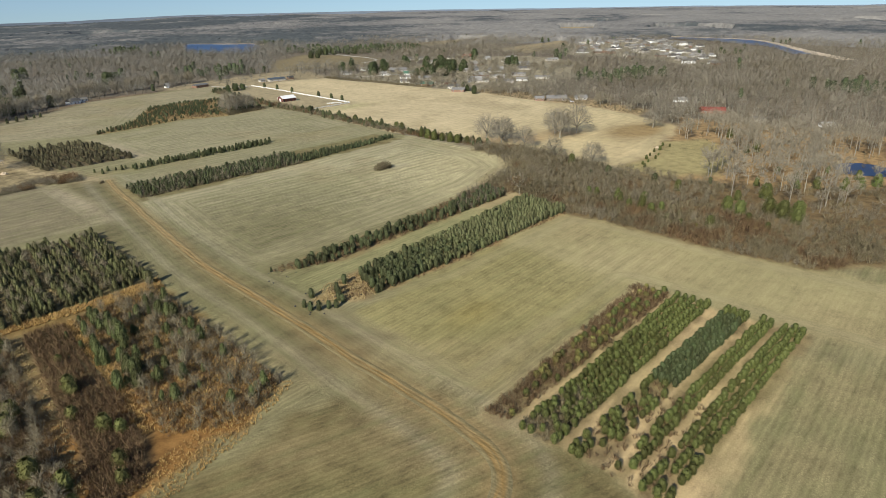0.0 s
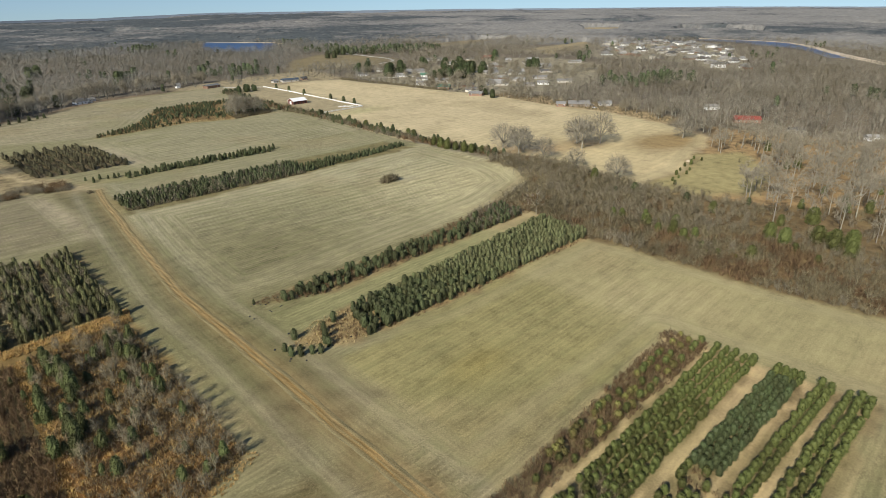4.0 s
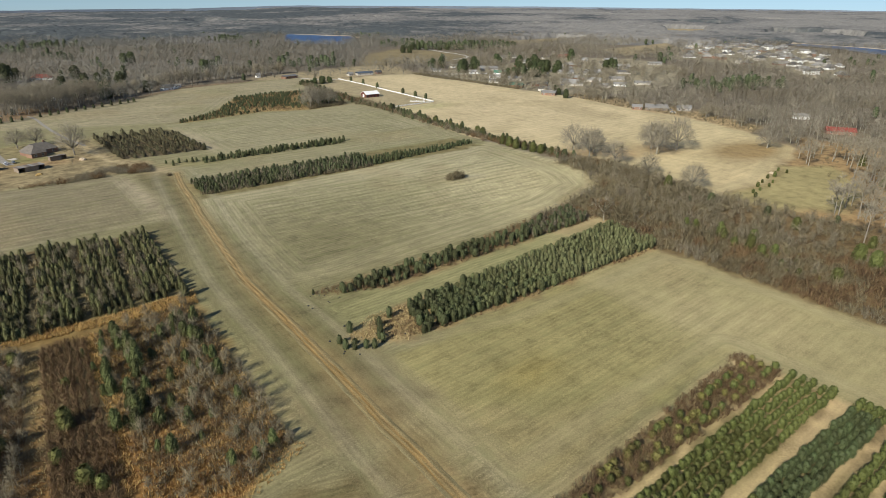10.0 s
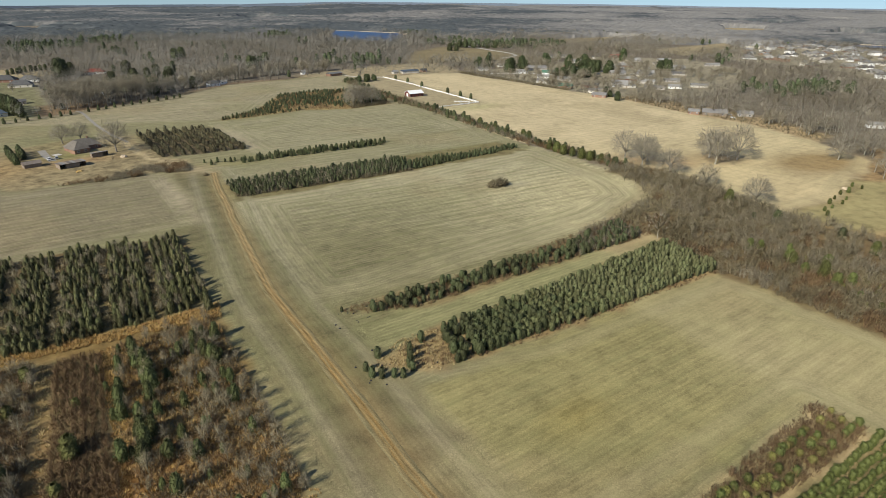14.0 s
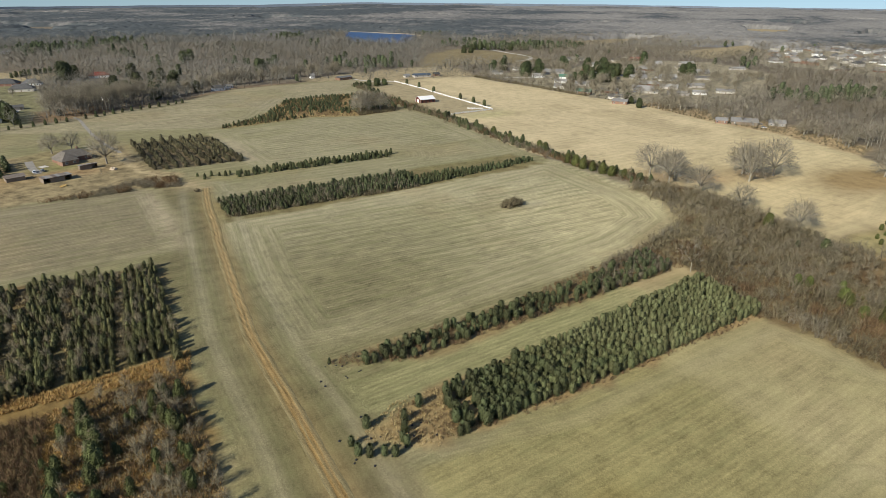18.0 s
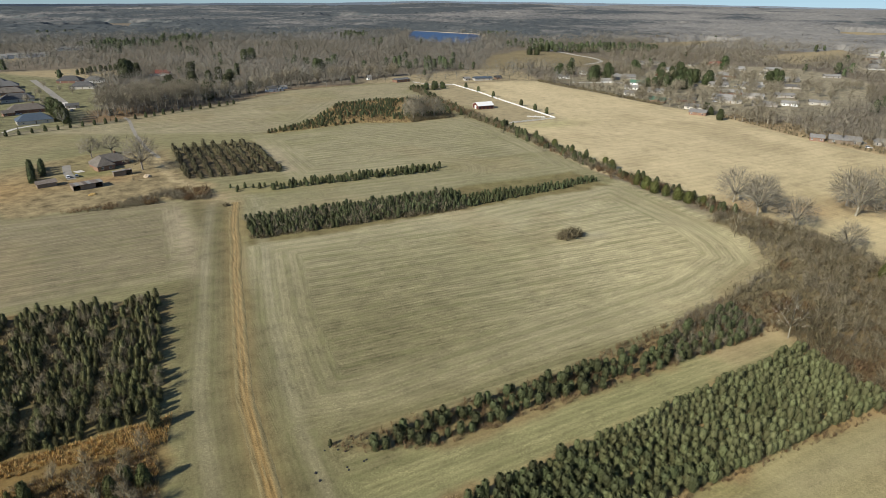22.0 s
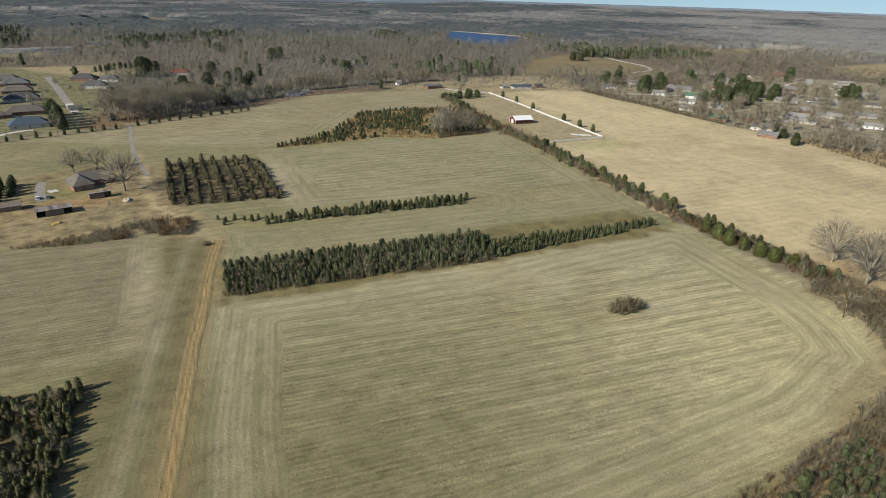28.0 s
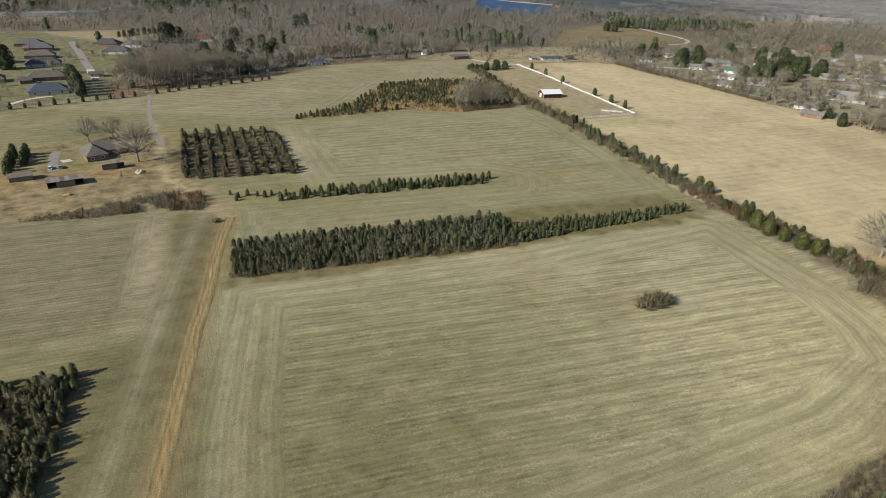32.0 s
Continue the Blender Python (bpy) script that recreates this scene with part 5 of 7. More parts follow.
for sel, shapes_, mat_, f, lab in ((kind_ > 0.56, TALL_SHRUBS, M_STEM, 0.66, "grey upright saplings in a thicket"), ((kind_ <= 0.56) & (kind_ > 0.40), ROUND_SHRUBS, M_BRUSH, 0.8, "dense brown leafless thicket beside the fields"), (kind_ <= 0.40, SHRUBS, M_REDBRUSH, 0.95, "low red-brown thicket beside the fields")):
    joined("brush", shapes_, th[sel] * (1, 1, f, 1), mat_, lab, "brush")
block(SAPLING, S_SAP, M_TWIG, [p for p in rows_in([(276, 188), (308, 204), (338, 250), (348, 215), (335, 170), (340, 100), (300, 90), (270, 140)], 5.5, 5.5, 2.0) if edge_dist(np.array([p[0]]), np.array([p[1]]), FIELDS[0], True)[0] > 9], 0.8, 1.3, "leafless grey sapling in the thicket", "thicket saplings", 40)
for x, y, s in ((282, 131, 0.9), (287, 119, 1.0), (278, 128, 1.0), (278, 116, 1.1), (279, 146, 0.9), (284, 144, 0.7), (272, 81, 0.9), (275, 110, 0.8), (276, 122, 0.7), (280, 107, 0.8), (301, 83, 1.2), (298, 76, 1.2), (308, 66, 1.3), (304, 59, 1.5), (310, 54, 1.4), (300, 52, 1.2), (332, 74, 1.4), (318, 114, 1.0), (310, 62, 0.9), (284, 60, 0.6), (266, 92, 0.5), (320, 84, 0.9), (290, 70, 0.7), (270, 100, 0.5), (292, 136, 0.6)):
    THICKET_PINE.plant(x, y, s * 0.52, "bright green bushy pine in a leafless thicket", "tree", "thicket evergreens")
joined("brush", [crown_of(s_) for s_ in L_PINE], scatter([(266, 140), (290, 146), (296, 100), (276, 76), (264, 90)], 4.2, 0.4, 0.35, 0.6), M_YELLOW, "yellow-green briars low in a thicket", "brush")
for x, y, s in ((322, 157, 1.5), (325, 130, 1.35), (318, 166, 0.8), (341, 105, 1.0)):
    ROUND_CEDAR.plant(x, y, s * 0.95, "dark upright cedar at the thicket's edge", "tree", "edge cedars")

# hedgerow along the tan field
HEDGE = [(338, 262), (340, 300), (337, 345), (343, 412), (349, 475), (351, 540), (356, 600), (372, 690)]
hq = dense(HEDGE, 1.0)
hs = np.concatenate([hq + rng.normal(size=hq.shape) * (3.0, 1.0) for _ in range(4)])
tone = fbm(hs[:, 0], hs[:, 1], 26, 14) + rng.normal(size=len(hs)) * 0.05
for sel, mat_, lab in ((tone > 0.55, M_BRUSH, "brown leafless hedgerow along the tan field"), ((tone <= 0.55) & (tone > 0.42), M_STEM, "grey leafless hedgerow along the tan field"), (tone <= 0.42, M_REDBRUSH, "red-brown leafless hedgerow along the tan field")):
    joined("brush", SHRUBS, np.column_stack([hs, rng.uniform(0.7, 1.9, len(hs)), rng.uniform(0.75, 1.05, len(hs))])[sel], mat_, lab, "brush")
for k in range(0, len(hq), 3):
    if vnoise(k * 1.0, 3.0, 16, 2) > 0.12:
        x, y = hq[k] + rng.normal(size=2) * (2.4, 1)
        if rng.random() < 0.3 + 0.7 * ramp(vnoise(k * 1.0, 50.0, 22, 4), 0.35, 0.6):
            HEDGE_CEDAR.plant(x, y, float(rng.uniform(0.7, 1.1) * (1.0 + 0.6 * rng.random() ** 3)), "dark green cedar in a leafless hedgerow", "tree", "hedge cedars")
        elif rng.random() < 0.8:
            SAPLING.plant(x, y, float(rng.uniform(0.7, 1.15)), "leafless grey sapling in a hedgerow", "tree", "hedge saplings")
        x, y = hq[k] + rng.normal(size=2) * (3, 1.5)
        if rng.random() < 0.6:
            HEDGE_CEDAR.plant(x, y, float(rng.uniform(0.45, 0.95)), "dark green cedar in a leafless hedgerow", "tree", "hedge cedars")
for x, y, r in ((333, 318, 1.3), (332, 310, 1.5), (331, 303, 1.4), (333, 297, 1.2), (333, 289, 1.4), (334, 283, 1.3), (338, 277, 1.1), (344, 356, 1.2), (342, 348, 1.3), (339, 370, 1.0), (344, 388, 1.0), (346, 409, 1.2)):
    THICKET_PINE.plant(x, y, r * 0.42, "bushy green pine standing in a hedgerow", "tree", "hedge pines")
# weedy hedge below the yard, lone bush in the field
yh = scatter([(50, 401), (75, 398), (98, 399), (119, 394), (121, 411), (106, 417), (83, 411), (66, 406)], 1.25, 0.9, 0.55, 1.25)
yh = yh[vnoise(yh[:, 0], yh[:, 1], 7, 27) > 0.24]
yh[:, 2] *= 0.8 + 0.45 * ramp(yh[:, 0], 75, 105)
tone = fbm(yh[:, 0], yh[:, 1], 9, 33) + rng.normal(size=len(yh)) * 0.05
joined("brush", SHRUBS, yh[tone > 0.5], M_REDBRUSH, "patchy red-brown leafless weeds below the yard", "brush")
joined("brush", ROUND_SHRUBS, yh[tone <= 0.5] * (1, 1, 0.75, 1), M_STEM, "grey leafless weeds below the yard", "brush")
bush = thing("bush", 250, 272.5, float(height(250.0, 272.5)), 0, "round leafless brown bush alone in a stubble field", "bush")
for dx, dy, s in ((-5, 0.6, 1.5), (-3.2, -0.8, 1.8), (-1.2, 0.8, 2.1), (0.8, -0.6, 2.2), (2.8, 0.6, 2.0), (4.6, -0.5, 1.6), (-0.2, 2.0, 1.8), (2.0, 1.8, 1.7), (5.6, 0.9, 1.2)):
    v, f, nn = thick_shrub(int(150 + dx * 10), 2.6, 1.7, 46, 0.08)
    stem = new("branch_clump", mesh_np("branch_clump", v * s, f, [M_BRUSH], smooth=True, normals=nn))
    stem.parent = bush
    stem.location = (dx, dy, 0)
small = thing("bush", 124, 380, float(height(124.0, 380.0)), 0, "small leafless bush beside the dirt track", "bush")
for dx in (-0.8, 0.7):
    v, f, nn = thick_shrub(int(180 + dx * 10), 2.2, 1.3, 40, 0.08)
    stem = new("branch_clump", mesh_np("branch_clump", v, f, [M_BRUSH], smooth=True, normals=nn))
    stem.parent, stem.location = small, (dx, 0.3 * dx, 0)

# scrub at the far end of the upper field, with its big tree
block(SCRUB_PINE, L_CEDAR, M_JPINE, [p for p in rows_in(SCRUB, 3.6, 3.6, 1.1, 20) if fbm(*p, 18, 2) > 0.36 and p[1] > 540 - (p[0] < 240) * 10], 0.35, 0.85, "young pine in a scrubby thicket", "scrub pines", 90, near=(200, 300), squash=(0.75, 1.0))
joined("brush", SHRUBS, scatter([(292, 526), (330, 530), (336, 545), (300, 550)], 1.4, 0.9, 0.8, 1.4), M_BRUSH, "leafless brush under the broad trees", "brush")
joined("dry_grass", TUFTS, scatter([(177, 533), (219, 536), (253, 541), (289, 526), (291, 531), (254, 548), (215, 545)], 1.3, 0.8, 0.6, 1.1), M_PALE, "pale straw grass along the scrub", "grass")
joined("brush", SHRUBS, scatter(SCRUB, 2.4, 0.7, 0.5, 1.0), M_REDBRUSH, "red-brown weeds in a scrubby thicket", "brush")
for x, y, v in ((298, 534, 0), (308, 538, 1), (318, 536, 2), (304, 546, 3)):
    OAK.plant(x, y, 1.7, "broad leafless grey tree at the field's end", "tree", "big bare trees", variant=v)
for x, y in ((318, 545), (328, 552), (336, 560), (340, 575)):
    SAPLING.plant(x, y, 1.7, "leafless grey tree beside a thicket", "tree", "thicket saplings")

# big trees of the tan field
for x, y, s, v in ((357, 274, 0.95, 0), (350, 255, 0.95, 1), (351, 236, 0.8, 2), (393, 233, 1.05, 1), (416, 232, 1.1, 3), (404, 244, 1.05, 2), (346, 209, 0.62, 3), (340, 177, 0.75, 0), (471, 195, 0.8, 2), (499, 191, 0.7, 1), (364, 262, 0.8, 3)):
    OAK.plant(x, y, s * 1.85, "broad leafless oak in a tan grass field", "tree", "field oaks", variant=v)
THICKET_PINE.plant(330, 186, 0.62, "round bright green pine beside the tan field", "tree")
for x, y in ((358, 152), (382, 158), (393, 160), (414, 163), (414, 158), (377, 152), (366, 152), (386, 154), (372, 156), (400, 159), (352, 148)):
    CHRISTMAS.plant(x, y, float(rng.uniform(0.5, 0.95)), "small green pine at the edge of the tan field", "tree", "edge pines")

# ---- woods ----
CLEAR = [FARMS, TAN, PADDOCK, BROWN, LAKE_A, LAKE_B, POND, BRUSH, GROVE] + FAR_FIELDS


def wooded(x, y):
    """How likely a tree stands at a place, 0 to 1."""
    w = np.ones(np.shape(x))
    for z in CLEAR:
        w = np.where(inside(x, y, z), 0, w)
    w = np.where(inside(x, y, SUBURB_L), 0.03, w)
    w = np.where(inside(x, y, SUBURB_R), 0.2, w)
    w = np.where(inside(x, y, TOWN), 0.45, w)
    north = inside(x, y, [(392, 690), (540, 690), (560, 800), (420, 790), (330, 770)])
    w = np.where(north, 0.3, w)
    meadow = inside(x, y, [(338, 160), (384, 156), (430, 168), (455, 140), (420, 120), (360, 110), (342, 130)])
    return np.where(meadow, 0.04, w)


def cells(x0, x1, y0, y1, step):
    u, v = np.meshgrid(np.arange(x0, x1, step), np.arange(y0, y1, step))
    return u.ravel() + rng.uniform(-0.45, 0.45, u.size) * step, v.ravel() + rng.uniform(-0.45, 0.45, u.size) * step


# the near wood: single trees
x, y = cells(306, 640, -120, 300, 8.0)
near_wood = inside(x, y, [(316, 108), (312, 60), (330, 10), (360, -120), (640, -120), (640, 300), (560, 290), (532, 240), (514, 222), (486, 180), (463, 172), (440, 160), (400, 130), (360, 118)])
keep = near_wood & (rng.random(len(x)) < np.maximum(wooded(x, y) * 0.5, 0.26 * inside(x, y, [(316, 108), (312, 60), (330, 10), (360, -120), (430, -120), (392, 25), (362, 66), (346, 95)]))) & ~inside(x, y, POND)
keep &= (np.hypot(x - 566, y - 182) > 13) & (np.hypot(x - 552, y - 176) > 16) & (np.hypot(x - 424, y - 46) > 24)
spots = np.stack([x[keep], y[keep]], 1)
order = np.argsort(np.hypot(spots[:, 0] - 300, spots[:, 1] - 60))
spots = spots[order]
for px_, py_ in spots[:200]:
    BARE.plant(px_, py_, float(rng.uniform(0.7, 1.2)), "tall leafless grey tree over orange leaf litter", "tree", "wood trees")
rest = spots[200:]
joined("bare_wood", [far_bare(240 + k, 18, 190, 0.36, 0.12) for k in range(5)], np.column_stack([rest, rng.uniform(0.7, 1.1, len(rest)), rng.uniform(0.9, 1.1, len(rest))]), M_WPALE, "leafless grey wood over orange leaf litter", "trees")
joined("wood_trunks", [(t[0] * (1, 1, 0.7), t[1]) for t, _ in S_BARE], np.column_stack([rest, rng.uniform(0.7, 1.1, len(rest)), rng.uniform(0.9, 1.1, len(rest))]), M_BARK, "grey trunks in a leafless wood", "trees")
joined("brush", SHRUBS, scatter([(346, 95), (362, 66), (392, 25), (430, -100), (560, -100), (600, 200), (520, 215), (470, 165), (380, 120)], 5.0, 0.4, 0.6, 1.2), M_BRUSH, "sparse brown understorey in the wood", "brush")
for px_, py_, s in ((372, 46, 1.0), (380, 40, 0.9), (366, 58, 0.9), (360, 66, 0.7), (390, 34, 1.0), (398, 44, 0.8), (376, 70, 0.7), (352, 84, 0.7), (470, 136, 1.0), (435, 108, 1.1), (428, 112, 0.8), (410, 22, 0.9), (385, 82, 0.6), (404, 60, 0.6), (420, 10, 0.9), (370, 20, 0.8)):
    WOOD_PINE.plant(px_, py_, s * 1.6, "bright green pine in a leafless wood", "tree", "wood pines", 0.8)

# the middle distance: joined woods
far_b = [far_bare(200 + k, 16, 165, 0.42, 0.16) for k in range(7)]
farther_b = [far_bare(210 + k, 16, 56, 0.46, 0.36) for k in range(7)]
far_c = [far_conifer(220 + k) for k in range(4)]
x, y = cells(-700, 2300, -200, 2300, 10.0)
d, az = np.hypot(x - 60, y - 60), np.degrees(np.arctan2(x - 60, y - 60))
ok = ~((x > 318) & (x < 425) & (y > 190) & (y < 690)) & (d < 1650) & (az > -24) & (az < 93) & ~((x > 338) & (x < 640) & (y < 300) & (y > -120))
x, y, d = x[ok], y[ok], d[ok]
w = wooded(x, y)
ok = (rng.random(len(x)) < w * np.where(d < 900, 1.0, 0.85)) & ~((x > 55) & (x < 190) & (y > 560) & (y < 610))
x, y, d = x[ok], y[ok], d[ok]
ever = fbm(x, y, 120, 7) + 0.25 * (rng.random(len(x)) - 0.5)
stand = inside(x, y, [(755, 985), (775, 1040), (930, 1010), (970, 940), (890, 935)])
az = np.degrees(np.arctan2(x - 60, y - 60))
is_c = (ever > 0.76 + 0.05 * ramp(az, 30, 50)) | (rng.random(len(x)) < 0.004) | (stand & (rng.random(len(x)) < 0.9)) | ((d > 1200) & (az < 38) & (ever > 0.68))
shore = np.minimum(edge_dist(x, y, LAKE_A, True), edge_dist(x, y, LAKE_B, True))
size = rng.uniform(0.6, 1.15, len(x)) * (0.78 + 0.22 * ramp(shore, 60, 320) * (x > 900) + 0.2 * (x < 900))
for b, shapes_ in ((~is_c & (d < 800), far_b), (~is_c & (d >= 800), farther_b)):
    tone = fbm(x, y, 70, 31) + rng.normal(size=len(x)) * 0.1 + 0.13 * ramp(np.degrees(np.arctan2(x - 60, y - 60)), 44, 60)
    side = np.degrees(np.arctan2(x - 60, y - 60)) + rng.normal(size=len(x)) * 4 < 38
    for k, (sel, lab) in enumerate(((tone > 0.6, "pale grey leafless woods in the distance"), ((tone <= 0.6) & (tone > 0.42), "grey leafless woods in the distance"), (tone <= 0.42, "brown-grey leafless woods in the distance"))):
        for cool in (0, 1):
            q = b & sel & (side == bool(cool))
            joined("far_woods", shapes_, np.column_stack([x[q], y[q], size[q], rng.uniform(0.8, 1.2, q.sum())]), WOODS[cool][k], lab, "trees")
joined("far_pines", far_c, np.column_stack([x[is_c], y[is_c], size[is_c] * 0.95, rng.uniform(0.85, 1.15, is_c.sum())]), M_FARPINE, "dark green pines among leafless woods", "trees")

# the far canopy: one rough sheet out to the horizon
rad = [1380.0]
while rad[-1] < 4780:
    rad.append(rad[-1] + 7.0 * (rad[-1] / 1500) ** 1.5)
rad = np.array(rad)
angs = np.radians(np.arange(-26, 95, 0.17))
A, Rr = np.meshgrid(angs, rad)
cx, cy = (60 + Rr * np.sin(A)).ravel(), (60 + Rr * np.cos(A)).ravel()
jit = 3.0 * (Rr.ravel() / 1500)
cx, cy = cx + rng.normal(size=cx.size) * jit * 0.5, cy + rng.normal(size=cx.size) * jit * 0.5
w = np.clip(wooded(cx, cy), 0.0, 1.0)
w = w * (0.05 + 0.95 * ramp(np.minimum(edge_dist(cx, cy, LAKE_A, True), edge_dist(cx, cy, LAKE_B, True)), 0, 150))
w = w * (1 - ramp(fbm(cx, cy, 420, 9), 0.69, 0.73)) * (0.15 + 0.85 * ramp(np.hypot(cx - 60, cy - 60), 1390, 1600))
cz = height(cx, cy) - 3 + w * (15 + rng.uniform(-1, 1, cx.size) * 1.8 + (fbm(cx, cy, 300, 4) - 0.5) * 12 + (vnoise(cx, cy, 45, 5) - 0.5) * 5)
na, nr = len(angs), len(rad)
i = np.arange(na * nr).reshape(nr, na)
f = np.stack([i[:-1, :-1], i[1:, :-1], i[1:, 1:], i[:-1, 1:]], -1).reshape(-1, 4)
m, nt, bs = nodes_of("canopy", 0.95, 0.05)
n2, n3 = noise_tex(nt, 0.04, 6, rough=0.75), noise_tex(nt, 0.012, 4)
col = mixed(nt, spread(nt, n2, 0.32, 0.68), (0.1, 0.099, 0.096), (0.25, 0.24, 0.222))
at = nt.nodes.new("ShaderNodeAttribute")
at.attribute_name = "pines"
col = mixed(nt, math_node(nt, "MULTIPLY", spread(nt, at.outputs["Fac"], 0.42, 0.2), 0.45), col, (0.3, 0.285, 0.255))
# dark bands of pine and painted cloud shadow, their blue cast painted haze
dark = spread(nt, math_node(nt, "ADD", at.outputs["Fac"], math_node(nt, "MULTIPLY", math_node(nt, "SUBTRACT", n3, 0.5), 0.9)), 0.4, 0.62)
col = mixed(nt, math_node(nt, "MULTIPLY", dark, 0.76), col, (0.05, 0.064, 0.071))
nt.links.new(col, bs.inputs["Base Color"])
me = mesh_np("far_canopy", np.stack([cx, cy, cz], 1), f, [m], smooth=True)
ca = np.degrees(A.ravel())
# darker to the left, paler far off: cloud shadow and haze in colour
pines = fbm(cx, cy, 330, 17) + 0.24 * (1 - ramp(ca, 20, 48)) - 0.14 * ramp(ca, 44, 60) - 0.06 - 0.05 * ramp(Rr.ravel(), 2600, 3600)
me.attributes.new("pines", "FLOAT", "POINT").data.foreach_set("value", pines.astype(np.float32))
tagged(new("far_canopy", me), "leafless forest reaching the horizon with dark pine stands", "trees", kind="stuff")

# the dark stand beside the fields' far end, the wood behind the left field
lw = rows_in([(66, 640), (110, 650), (178, 682), (182, 705), (150, 720), (80, 705)], 7.4, 7.4, 2.2)
block(BARE, [(None, f_) for f_ in far_b], WOODS[1][1], lw, 0.95, 1.25, "leafless grey tree in a small wood behind the field", "small wood trees", 70, near=(120, 500))

# tall trees along the wood's front behind the upper fields
front = dense([(190, 712), (235, 752), (300, 778), (352, 790), (400, 786)], 1.0)
for k in range(0, len(front), 6):
    x, y = front[k] + rng.normal(size=2) * 5
    YARD_TREE.plant(x, y, float(rng.uniform(0.95, 1.5)), "tall leafless tree at the front of a wood", "tree", "wood front trees", float(rng.uniform(1.0, 1.3)))

# big pines standing out of the leafless woods
for x, y, s in ((105, 912, 2.6), (112, 906, 2.4), (169, 882, 2.6), (191, 772, 2.2), (197, 778, 2.4), (317, 864, 2.6), (324, 870, 2.4), (274, 1048, 2.6), (262, 1040, 2.4), (193, 834, 2.3), (179, 811, 2.2), (201, 806, 2.3), (79, 653, 0.9)):
    EVERGREEN.plant(x, y, s * 0.58, "tall dark green pine above leafless woods", "tree", "tall pines", 0.95)
for x, y in ((771, 987), (782, 975), (799, 955), (812, 948), (830, 945), (850, 950), (874, 942), (705, 946), (715, 940), (760, 992)):
    EVERGREEN.plant(x, y, float(rng.uniform(1.1, 1.5)), "tall dark pine in a stand behind the brown field", "tree", "stand pines", 0.85)

# the line of hills at the horizon, its blue haze painted in the colour
az = np.radians(np.arange(-40, 110, 0.25))
far = np.full(len(az), 4850.0)
top = np.interp(np.degrees(az), (-60, 2, 18, 26, 46, 58, 72, 130), (-30, -30, -20, 3, 5, 10, 14, 14)) + 4 + 22 * fbm(az * 1000, far * 0, 300, 21) ** 1.5 + 3 * vnoise(az * 1000, far * 0, 14, 22)
hx, hy = 60 + far * np.sin(az), 60 + far * np.cos(az)
hv = np.concatenate([np.stack([hx, hy, np.full(len(az), -110.0)], 1), np.stack([hx, hy, top], 1)])
n = len(az)
hf = np.array([(i, i + n, i + n + 1, i + 1) for i in range(n - 1)])
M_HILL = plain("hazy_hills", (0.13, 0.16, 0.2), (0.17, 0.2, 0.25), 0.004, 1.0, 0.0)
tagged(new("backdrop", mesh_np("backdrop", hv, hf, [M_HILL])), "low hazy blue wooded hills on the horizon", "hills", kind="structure")

